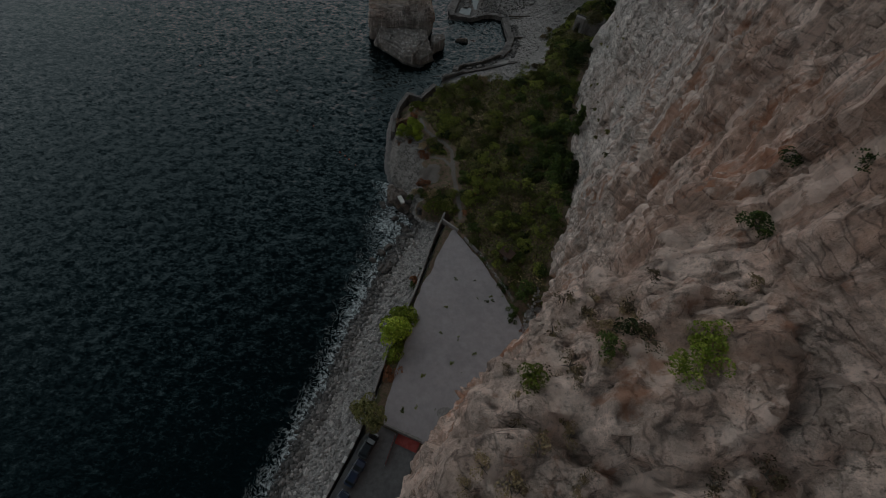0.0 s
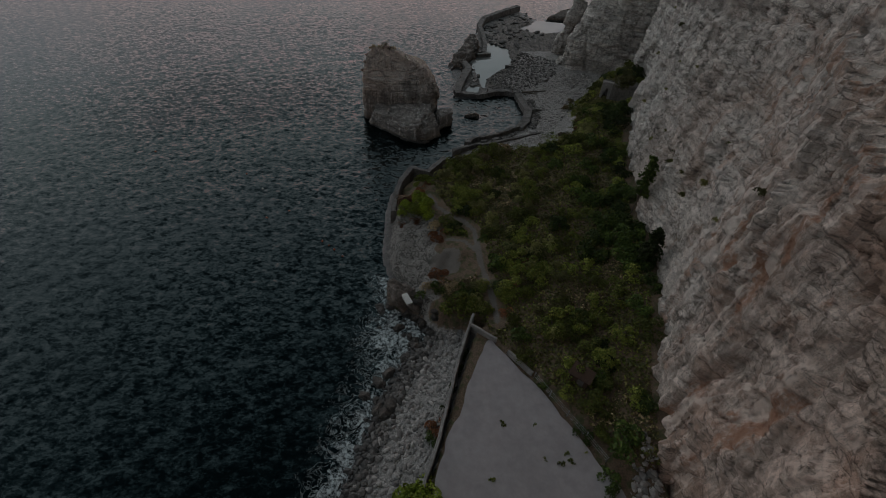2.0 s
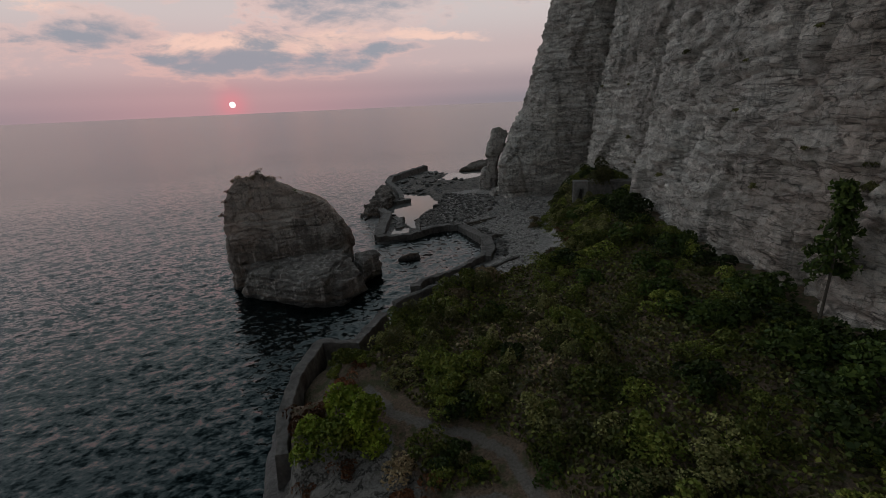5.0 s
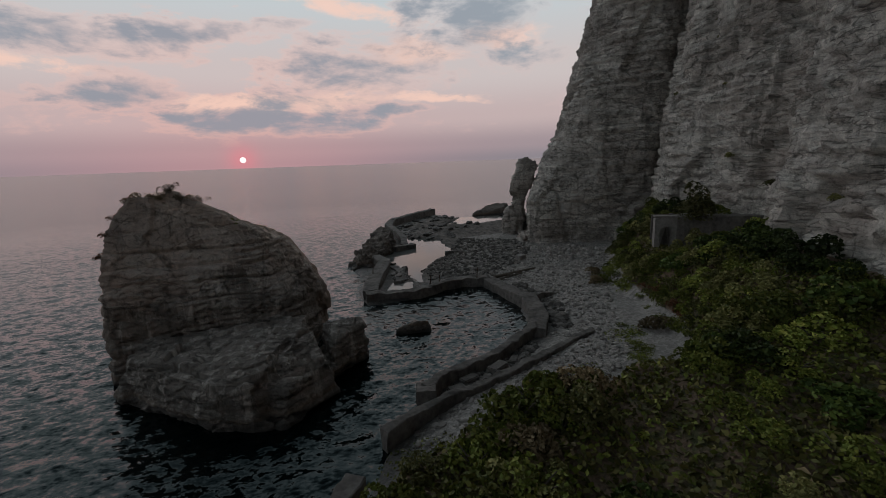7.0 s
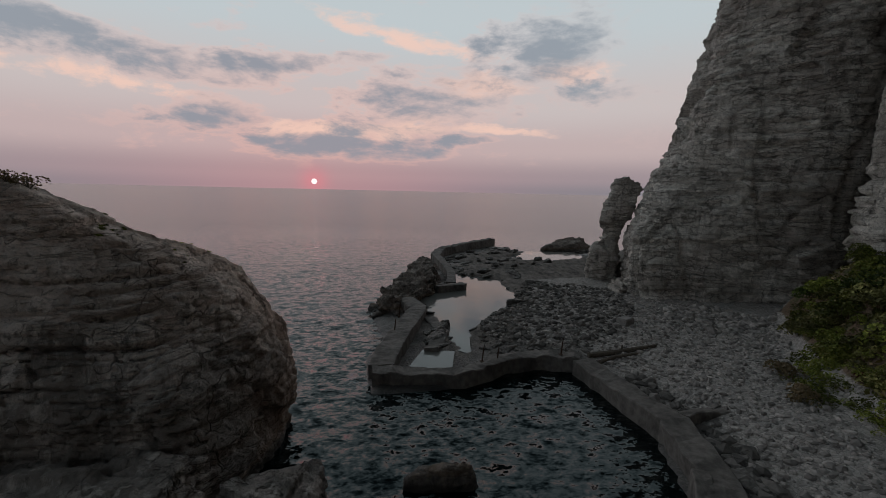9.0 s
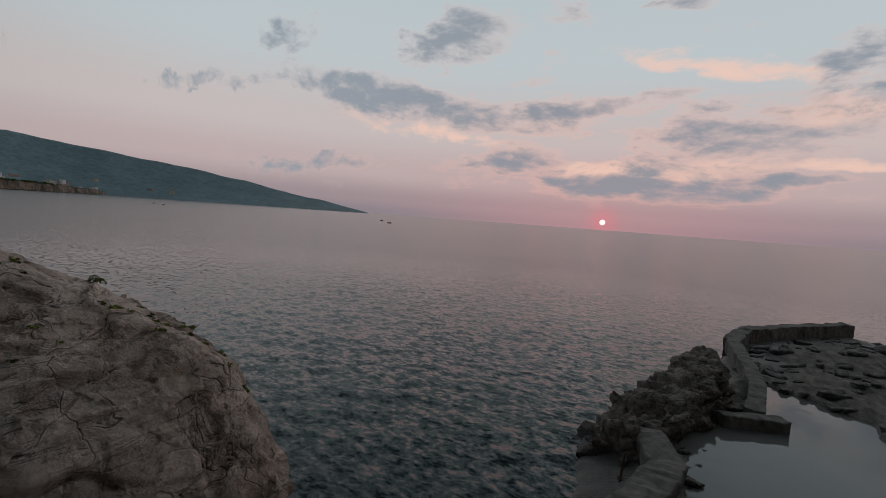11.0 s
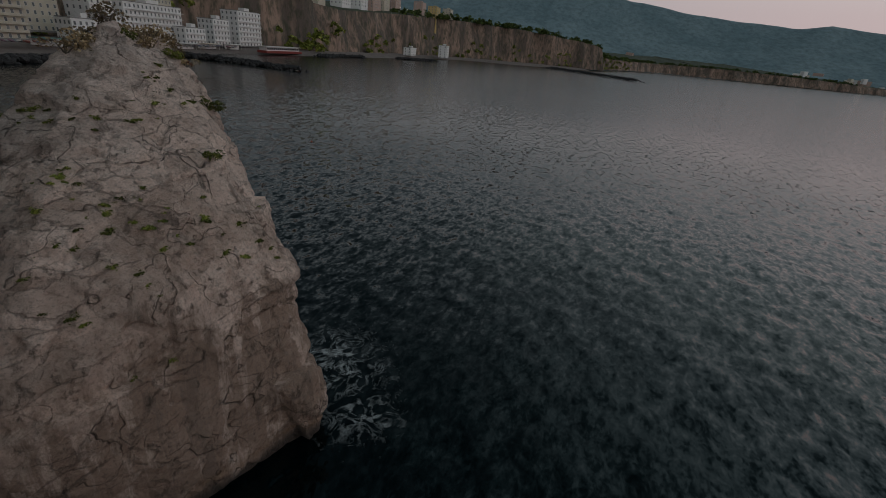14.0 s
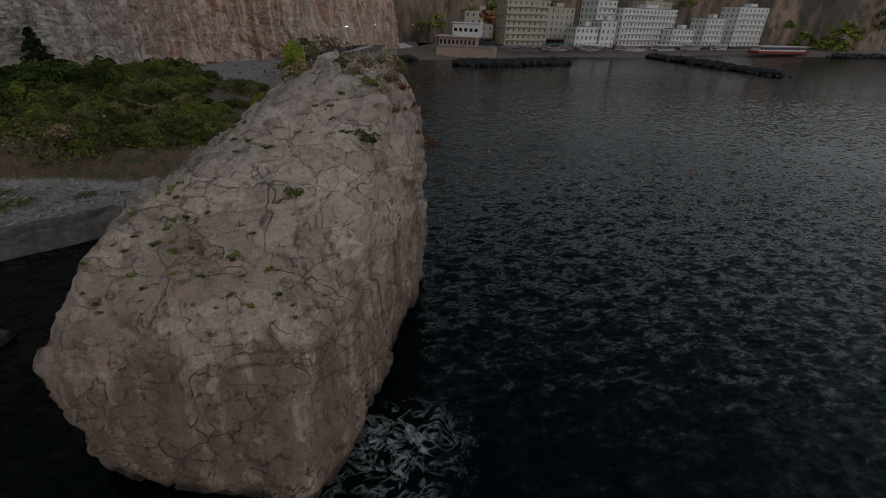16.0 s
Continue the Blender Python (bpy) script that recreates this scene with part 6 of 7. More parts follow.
fresh = plant_kind("grass_clump", "fresh green weeds on the shingle", "weeds", "weeds on the beach", leaf_green, 900, 1.5, 0.32, 0.075, 566, 12)
set_out(fresh, np.array([(16.9, 107.6), (22.6, 110.9), (21.6, 109.8), (31.9, 113.2), (33.4, 116.6), (23.6, 108.2), (43.2, 134.2), (42.2, 132.6), (12.0, 106.5), (10.0, 106.2), (9.0, 104.6), (14.2, 106.6), (30.4, 110.6), (32.6, 114.4), (31.0, 112.0), (44.0, 138.0), (6.0, 93.0), (8.5, 96.5), (25.5, 110.8), (34.6, 118.8)]), 618, 0.6, 1.5, 0.05)
foot = plant_kind("bank_weeds", "low green weeds at the foot of the bank", "weeds", "weeds at the foot of the bank", leaf_green, 700, 1.3, 0.5, 0.09, 567, 10)
set_out(foot, scatter(110, [(30, 104), (38, 108), (42, 117), (46, 127), (50, 136), (56, 146), (48, 142), (41, 130), (35, 117), (28, 108)], 627, lambda x, y, r: (inside(x, y, PENINSULA) > -1.2) & (inside(x, y, PENINSULA) < 2.4)), 626, 0.45, 1.2, 0.05)
hang = plant_kind("bank_shrub", "rusty brown shrub hanging over the bank", "shrub", "shrubs on the bank", leaf_red, 600, 1.0, 0.8, 0.12, 569, 8)
set_out(hang, np.array([(41.2, 121.6), (39.2, 115.6), (43.4, 127.5), (38.0, 111.8), (45.6, 133.0), (40.0, 118.4), (39.6, 117.0), (42.2, 124.6), (36.4, 109.8)]), 628, 0.6, 1.1, 0.1)
red = plant_kind("shrub", "rust-red autumn shrub on the headland", "shrub", "red shrubs", leaf_red, 800, 1.4, 0.9, 0.15, 570, 10)
set_out(red, np.array([(-1.2, 86.4), (0.4, 87.6), (1.2, 89.2), (-2.4, 85.2), (0.2, 80.4), (-2.2, 80.0), (2.2, 91.0), (13.6, 58.4), (15.4, 63.8), (4.2, 75.8), (18.4, 67.6), (21.6, 27.6), (23.4, 24.8), (24.4, 28.2), (20.8, 22.4), (23.6, 31.5), (3.4, 42.8), (-0.6, 22.6), (4.2, 66.4)]), 619, 0.6, 1.25, 0.1)
dry = plant_kind("dry_bush", "pale brown dead bush", "bush", "dry bushes", leaf_dry, 800, 1.5, 1.3, 0.14, 575, 10)
set_out(dry, np.array([(17.6, 103.0), (15.6, 103.6), (19.4, 102.6), (8.2, 63.8), (6.4, 63.2), (3.6, 78.2), (14.6, 99.6), (41.0, 133.0), (43.5, 137.0), (2.2, 63.6), (36.6, 116.8)]), 620, 0.7, 1.3, 0.1)
thicket = plant_kind("shrub", "dark evergreen bush by the rocks", "shrub", "dark bushes on the ledge", leaf_dark, 700, 1.5, 1.5, 0.16, 580, 9)
set_out(thicket, np.array([(-2.0, 63.6), (1.2, 62.7), (3.6, 63.0), (8.2, 76.6), (6.6, 77.6), (7.6, 78.6), (11.8, 74.5), (12.6, 67.2), (4.6, 45.2), (5.6, 48.0), (6.8, 50.6), (7.8, 53.4), (21.6, 33.6), (20.4, 40.6), (17.2, 46.6), (22.0, 35.8), (2.8, 41.2)]), 621, 0.5, 1.0, 0.1)
weed = plant_kind("weed_tuft", "dark weed tuft growing through the car park", "weeds", "weeds in the car park", leaf_green, 160, 0.55, 0.4, 0.14, 590, 6)
set_out(weed, np.array([(11.3, 29.7), (11.2, 29.0), (10.0, 24.7), (14.8, 41.7), (17.9, 38.3), (18.2, 37.4), (20.2, 38.4), (14.2, 26.6), (11.6, 23.0), (4.9, 22.3), (9.0, 35.6), (11.0, 41.8), (8.0, 30.3), (15.2, 37.7), (17.0, 37.2), (3.9, 16.9), (7.2, 16.6), (1.6, 16.4)]), 622, 0.35, 0.9, -0.16)
crag = plant_kind("cliff_bush", "small bush rooted in a crack of the rock", "bush", "bushes on the rocks", leaf_olive, 420, 0.9, 0.8, 0.13, 595, 8)


def on_rock(kind, places, seed, lo, hi):
    r = np.random.default_rng(seed)
    for k, (x, y, z) in enumerate(places):
        s = r.uniform(lo, hi)
        m = pose(x, y, z, r.uniform(-10, 10), r.uniform(-10, 10), r.uniform(0, 360)) @ Matrix.Diagonal((s, s, s, 1))
        if k == 0:
            kind.matrix_basis = m
        else:
            copy_thing(kind, Matrix()).matrix_basis = m


from mathutils.bvhtree import BVHTree


def tree_of(ob):
    me = ob.data
    return BVHTree.FromPolygons([v.co[:] for v in me.vertices], [p.vertices[:] for p in me.polygons])


def touch(tree, eye, way):
    hit = tree.ray_cast(Vector(eye), Vector(way).normalized())
    return hit[0]


# tufts and bushes on the sea rock
rock_tree = tree_of(stack)
tuft = plant_kind("grass_tuft", "small green tuft growing in a crack of the sea rock", "grass", "tufts on the sea rock", leaf_green, 150, 0.42, 0.3, 0.085, 731, 7)
r = np.random.default_rng(732)
spots = []
while len(spots) < 95:
    x, y = r.uniform(-9.5, 2.5), r.uniform(132, 142.5)
    if soft_noise(np.array([[x * 0.55, y * 0.55, 3.0]]), 6)[0] < 0.2:
        continue
    p = touch(rock_tree, (x, y, 30), (0, 0, -1))
    if p is not None and p.z > 6:
        spots.append((p.x, p.y, p.z - 0.05))
on_rock(tuft, spots, 733, 0.25, 0.65)
summit = plant_kind("dry_bush", "dry twiggy bush on top of the sea rock", "bush", "bushes on the sea rock", leaf_dry, 380, 1.0, 0.9, 0.10, 735, 9)
on_rock(summit, [(p.x, p.y, p.z - 0.1) for p in (touch(rock_tree, (x, y, 30), (0, 0, -1)) for x, y in ((-10.6, 130.9), (-9.8, 131.2), (-8.9, 130.9), (-8.0, 131.5), (-7.2, 131.0), (-6.4, 131.6), (-9.4, 132.2), (-10.9, 132.0), (-11.4, 130.6), (-5.6, 131.9), (-10.4, 133.2))) if p], 736, 0.55, 1.05)
rusty = plant_kind("dry_bush", "rust-coloured dry bush hanging from the sea rock", "bush", "bushes on the sea rock", leaf_red, 340, 0.9, 0.8, 0.10, 737, 9)
on_rock(rusty, [tuple(p) for p in (touch(rock_tree, (-40, y, z), (1, 0, 0)) for y, z in ((129.6, 14.6), (130.6, 14.0), (131.4, 15.0), (128.8, 13.2), (132.4, 14.0), (128.6, 11.2), (130.0, 12.2))) if p], 738, 0.5, 0.95)
evergreen = plant_kind("rock_bush", "compact dark green bush on the sea rock", "bush", "bushes on the sea rock", leaf_green, 420, 0.75, 0.65, 0.10, 739, 8)
on_rock(evergreen, [(p.x, p.y, p.z - 0.1) for p in (touch(rock_tree, (x, y, 30), (0, 0, -1)) for x, y in ((-9.76, 133.0), (-9.2, 135.7), (-8.5, 131.9), (-6.0, 139.0))) if p], 740, 0.6, 1.0)

# bushes on the great cliff
cliff_ob = next(o for o in scene.objects if o.name == "cliff")
cliff_tree = tree_of(cliff_ob)
face = [tuple(p) for p in (touch(cliff_tree, (-20, y, z), (1, 0, 0)) for y, z in ((95, 24), (85, 21), (101, 15), (90, 16.7), (79, 18.5), (140, 38), (135, 28), (145, 28), (120.5, 19.5), (132, 18), (120, 15), (140, 35.5), (79.6, 20.2), (71, 17.8), (74.5, 19.5), (69, 21.5), (95, 29), (68.7, 27.8), (104, 20), (109, 31), (87, 31), (112, 14), (60, 22), (50, 33))) if p]
on_rock(crag, face, 741, 0.4, 1.0)
shelf_dark = plant_kind("cliff_bush", "dark wiry bush on the cliff's shelf", "bush", "bushes on the rocks", leaf_dark, 700, 1.4, 1.2, 0.12, 742, 9)
on_rock(shelf_dark, [tuple(p) for p in (touch(cliff_tree, e, w) for e, w in (((0, 0, 82), (20.6, 16.8, -15.7)), ((0, 0, 82), (17.8, 12.75, -16.6)), ((0, 0, 82), (18.3, 12.4, -11.4)), ((0, 0, 82), (12.0, 8.4, -20.3)), ((0, 0, 82), (10.4, 7.4, -20)))) if p], 743, 0.55, 0.85)
shelf_green = plant_kind("cliff_bush", "fresh green bush at the edge of the cliff's shelf", "bush", "bushes on the rocks", leaf_bright, 900, 1.0, 1.1, 0.08, 744, 8)
on_rock(shelf_green, [tuple(p) for p in (touch(cliff_tree, e, w) for e, w in (((0, 0, 82), (6.72, 6.07, -21.4)), ((0, 0, 82), (14.6, 6.66, -19.3)), ((0, 0, 82), (14.9, 7.6, -19.0)), ((0, 0, 82), (13.6, 6.2, -19.6)))) if p], 745, 0.7, 1.05)
shelf_dry = plant_kind("grass_tuft", "dry grass tuft on the cliff's shelf", "grass", "dry tufts on the shelf", leaf_dry, 260, 0.7, 0.4, 0.07, 746, 9)
r = np.random.default_rng(747)
spots = []
while len(spots) < 60:
    x, y = r.uniform(2, 17), r.uniform(-2, 11)
    p = touch(cliff_tree, (x, y, 80), (0, 0, -1))
    if p is not None and 55 < p.z < 72 and soft_noise(np.array([[x * 0.3, y * 0.3, 7.0]]), 8)[0] > -0.1:
        spots.append(tuple(p))
on_rock(shelf_dry, spots, 748, 0.5, 1.3)


def tall_tree(x, y, z, height, seed, label):
    """A slender tree with a bare trunk and a crown of drooping feathered leaves."""
    t = thing("tree", label, "tree", "slender trees by the cliff", at=pose(x, y, z))
    r = np.random.default_rng(seed)
    part("trunk", tube_bm([(0, 0, -0.5), (0.15, 0.1, height * 0.4), (0.1, 0.25, height * 0.75), (0.2, 0.3, height * 0.95)], [0.13, 0.10, 0.08, 0.05], 8), bark, t)
    pts, ribs = [], bmesh.new()
    for k in range(54):
        a, up = r.uniform(0, 2 * math.pi), r.uniform(-0.2, 0.6)
        h = r.uniform(0.36, 0.98)
        reach = (2.3 * (1.08 - h) + 0.5) * r.uniform(0.6, 1.1)
        line = []
        for j in range(8):
            s = j / 7
            d = reach * s
            p = (0.2 + math.cos(a) * d, 0.3 + math.sin(a) * d, height * h + 0.7 * up * s - 0.9 * s * s)
            line.append(p)
            for _ in range(6):
                pts.append([p[0] + r.normal(0, 0.16), p[1] + r.normal(0, 0.16), p[2] + r.normal(0, 0.1) - 0.12])
        tube_bm(line, [0.025] * 8, 3, ribs)
    part("branch", ribs, bark, t)
    part("crown", leaf_cloud("crown", np.array(pts), 0.24, seed, 0.8, 2.0), leaf_dark, t)


tall_tree(38.2, 78.4, ground_at(38.2, 78.4), 12.0, 701, "tall dark evergreen tree with a bare trunk by the cliff")
tall_tree(36.4, 66.5, ground_at(36.4, 66.5), 7.0, 702, "slender dark evergreen tree among shrubs under the cliff")
lot_tree = plant_kind("tree", "leafy green tree at the edge of the car park", "tree", "trees at the car park", leaf_bright, 2600, 2.6, 3.0, 0.22, 710, 14, 1.4)
set_out(lot_tree, np.array([(0.9, 33.2), (0.2, 30.2), (-0.6, 27.0), (0.6, 31.8), (-0.1, 28.4)]), 711, 1.0, 1.3, 0.1)
wall_tree = plant_kind("tree", "feathery green tamarisk beside the sea wall", "tree", "tamarisks at the wall", leaf_olive, 2200, 2.4, 2.6, 0.2, 715, 12, 1.6)
set_out(wall_tree, np.array([(-4.0, 15.6), (-2.8, 14.6)]), 716, 0.85, 1.0, -3.0)
terrace_bush = plant_kind("tree", "broad bush on top of the old terrace wall", "bush", "", leaf_olive, 2600, 3.0, 4.2, 0.22, 720, 14, 0.6)
terrace_bush.matrix_basis = pose(54.6, 130.2, 9.6)
tagged(part("terrace_fill", box_bm(13.0, 5.0, 6.0, (58.6, 130.2, 4.3), 0.3, radians(-27)), dark_concrete), "earth terrace behind the old wall", "terrace", kind="structure")
thick = plant_kind("shrub", "very dark tall shrub against the cliff", "shrub", "tall shrubs against the cliff", leaf_dark, 1200, 2.4, 3.2, 0.22, 725, 11)
set_out(thick, np.array([(47.2, 115.6), (45.0, 112.6), (48.4, 117.8), (43.5, 109.0), (57.0, 139.0), (52.6, 138.5), (59.5, 136.0)]), 726, 0.7, 1.1, 0.2)


def undergrowth():
    """Low leaves that close the ground between the shrubs."""
    q = scatter(60000, SLOPE, 801, clear_of_path)
    n = soft_noise(np.c_[q * 0.35, 0 * q[:, 0]], 4)
    z = ground_height(q[:, 0], q[:, 1])[0]
    r = np.random.default_rng(802)
    c = np.c_[q, z + r.uniform(0.02, 0.26, len(q)) * (1 + 0.8 * n)]
    pick = r.uniform(0, 1, len(q)) + 0.5 * soft_noise(np.c_[q * 0.12, 0 * q[:, 0]], 9)
    for name, lo, hi, mat in (("green", -1, 0.18, leaf_green), ("dark", 0.18, 0.8, leaf_low_shaded), ("olive", 0.8, 1.1, leaf_olive), ("dry", 1.1, 2, leaf_dry)):
        m = (pick >= lo) & (pick < hi)
        tagged(part("undergrowth", leaf_cloud("undergrowth", c[m], 0.24, 803, 0.1), mat), "low tangled undergrowth between the shrubs", "undergrowth", kind="stuff")


undergrowth()

# ---- the town and the far coast ----
def far_cliff_material():
    k = Kit("tuff_cliff", 0.9)
    n = k.noise(0.05, 5, 0.6, k.coords((1, 1, 0.25)))
    m = k.noise(0.25, 6, 0.65, k.coords((1, 1, 0.4)))
    col = k.mix(k.ramp(n, (0.42, 0.0), (0.6, 1.0)), (0.13, 0.098, 0.08), (0.36, 0.245, 0.185))
    col = k.mix(k.ramp(m, (0.45, 0.0), (0.6, 0.75)), col, (0.055, 0.06, 0.038))
    return k.done(col, k.bump(m, 0.8, 1.5))


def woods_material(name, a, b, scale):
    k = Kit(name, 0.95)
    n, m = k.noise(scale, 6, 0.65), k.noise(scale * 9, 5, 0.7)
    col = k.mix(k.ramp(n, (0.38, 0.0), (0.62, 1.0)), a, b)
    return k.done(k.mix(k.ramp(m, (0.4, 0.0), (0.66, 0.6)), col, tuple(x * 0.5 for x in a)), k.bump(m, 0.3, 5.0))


tuff = far_cliff_material()
# blue distance haze is put into the base colours of the far hills
hazed_far_woods = woods_material("hazed_far_woods", (0.14, 0.22, 0.245), (0.215, 0.305, 0.33), 0.0035)
near_woods = woods_material("plateau_woods", (0.035, 0.05, 0.025), (0.07, 0.085, 0.045), 0.03)
sand = plain_material("dark_sand", (0.16, 0.13, 0.115), (0.23, 0.19, 0.17), 0.4, 0.9, 0.1)
basalt = plain_material("basalt_boulders", (0.02, 0.02, 0.021), (0.045, 0.044, 0.044), 0.6, 0.85, 0.5)

COAST = [(-6, -70), (-40, -98), (-75, -112), (-120, -128), (-180, -140), (-240, -138), (-325, -108), (-400, -112), (-470, -118), (-610, -132), (-740, -120), (-850, -66), (-950, 0), (-1060, 96), (-1150, 110), (-1450, 150), (-1900, 270), (-2000, 480), (-2120, 760), (-2300, 1050), (-2600, 1350)]
COAST_TOP = [80, 72, 66, 62, 60, 58, 50, 40, 42, 50, 56, 58, 56, 46, 30, 26, 30, 34, 32, 26, 16]


def coast_cliff():
    line = curve_points([(x, y, z) for (x, y), z in zip(COAST, COAST_TOP)], 7)
    rows = np.array([0, 0.06, 0.15, 0.27, 0.4, 0.53, 0.66, 0.78, 0.88, 0.95, 1.0])
    tan = np.gradient(line[:, :2], axis=0)
    tan /= np.linalg.norm(tan, axis=1)[:, None]
    back = np.stack([tan[:, 1], -tan[:, 0]], 1) * -1
    v = np.zeros((len(line), len(rows), 3))
    for j, r in enumerate(rows):
        v[:, j, :2] = line[:, :2] + back * (r * 9)
        v[:, j, 2] = 1.5 + r * line[:, 2]
    flat = v.reshape(-1, 3)
    n = rough_noise(flat * np.array([0.035, 0.035, 0.012]), 4, 90)
    fold = np.abs(soft_noise(flat * np.array([0.018, 0.018, 0.004]), 95))
    off = np.repeat(back, len(rows), 0) * (9.0 * n + 15.0 * fold)[:, None]
    flat[:, :2] += off
    tagged(part("cliff_town", mesh_of("cliff_town", flat, grid_faces(len(line), len(rows))), tuff), "brown tuff cliffs along the bay under the town", "cliff", kind="structure")
    # the plateau behind, sloping up to the woods
    out = np.array([0, 12, 40, 110, 260, 520])
    up = np.array([0, 1, 3, 7, 15, 30])
    p = np.zeros((len(line), len(out), 3))
    top = flat.reshape(len(line), len(rows), 3)[:, -1]
    for j in range(len(out)):
        p[:, j, :2] = top[:, :2] + back * out[j]
        p[:, j, 2] = top[:, 2] + up[j]
    f2 = p.reshape(-1, 3)
    f2[:, 2] += 3.0 * rough_noise(f2 * 0.03, 3, 99) * (np.tile(out, len(line)) > 5)
    tagged(part("ground_plateau", mesh_of("plateau", f2, grid_faces(len(line), len(out))), near_woods), "wooded plateau above the tuff cliffs", "hillside", kind="structure")
    return line, back


coast, coast_back = coast_cliff()


def shore_strip():
    """Quay and beach in front of the town, down to the water."""
    line = curve_points([(-34, -52), (-44, -45), (-62, -46), (-82, -50), (-105, -62), (-130, -66), (-165, -68), (-200, -78), (-235, -90), (-270, -96), (-325, -88), (-400, -92), (-470, -90), (-610, -100), (-740, -85), (-800, -20), (-900, 30), (-1000, 90)], 8)
    tan = np.gradient(line, axis=0)
    tan /= np.linalg.norm(tan, axis=1)[:, None]
    back = np.stack([-tan[:, 1], tan[:, 0]], 1)
    prof = [(6, -1.0), (0, 0.25), (-9, 1.4), (-14, 2.6), (-60, 3.2)]
    v = np.array([[(*(p - b * -o * 1.0), z) for o, z in [(-a, c) for a, c in prof]] for p, b in zip(line, back)])
    flat = v.reshape(-1, 3)
    flat[:, 2] += 0.15 * rough_noise(flat * 0.2, 2, 7)
    tagged(part("ground_town_beach", mesh_of("beach", flat, grid_faces(len(line), len(prof))), sand), "grey sandy town beach and quay", "beach", kind="structure")


shore_strip()


def hills():
    """The wooded mountains across the bay, falling to a low cape."""
    az = np.linspace(-150, -36, 190)
    el = np.interp(az, [-150, -135, -120, -111, -106, -100, -92, -84.5, -75.5, -72.8, -61, -52, -46, -39, -37], [3.5, 3.8, 4.4, 5.2, 6.2, 6.6, 6.35, 5.15, 4.5, 4.95, 3.6, 2.45, 1.35, 0.12, -0.3])
    el = el + 0.09 * rough_noise(np.stack([az * 0.35, 0 * az, 0 * az], 1), 4, 12) * np.clip(el, 0, 1)
    far = np.interp(az, [-150, -100, -75, -50, -36], [3200, 3500, 3800, 4200, 4500])
    rs = np.linspace(0.72, 1.06, 34)
    a, s = np.meshgrid(np.radians(az), rs, indexing="ij")
    dist = far[:, None] * s
    x, y = np.sin(a) * dist, 150 + np.cos(a) * dist
    top = np.tan(np.radians(el))[:, None] * far[:, None] + 17
    shape = np.clip((s - 0.72) / 0.24, 0, 1)
    p = np.stack([x.ravel(), y.ravel(), 0 * x.ravel()], 1)
    n = rough_noise(p * 0.0022, 5, 55).reshape(x.shape)
    fold = np.abs(rough_noise(p * 0.0012, 3, 66)).reshape(x.shape)
    z = top * (shape ** 1.35 * (1 - 0.22 * fold * (1 - shape)) + 0.10 * n * shape * (1 - shape * 0.75)) - 2
    z = np.where(s > 0.96, top * (1 - (s - 0.96) * 3) - 2, z)
    tagged(part("backdrop_hills", mesh_of("hills", np.stack([x.ravel(), y.ravel(), z.ravel()], 1), grid_faces(len(az), len(rs))), hazed_far_woods), "wooded mountains across the bay, tinted with blue-green distance haze", "hills", kind="structure")


hills()

window_frame = white_paint


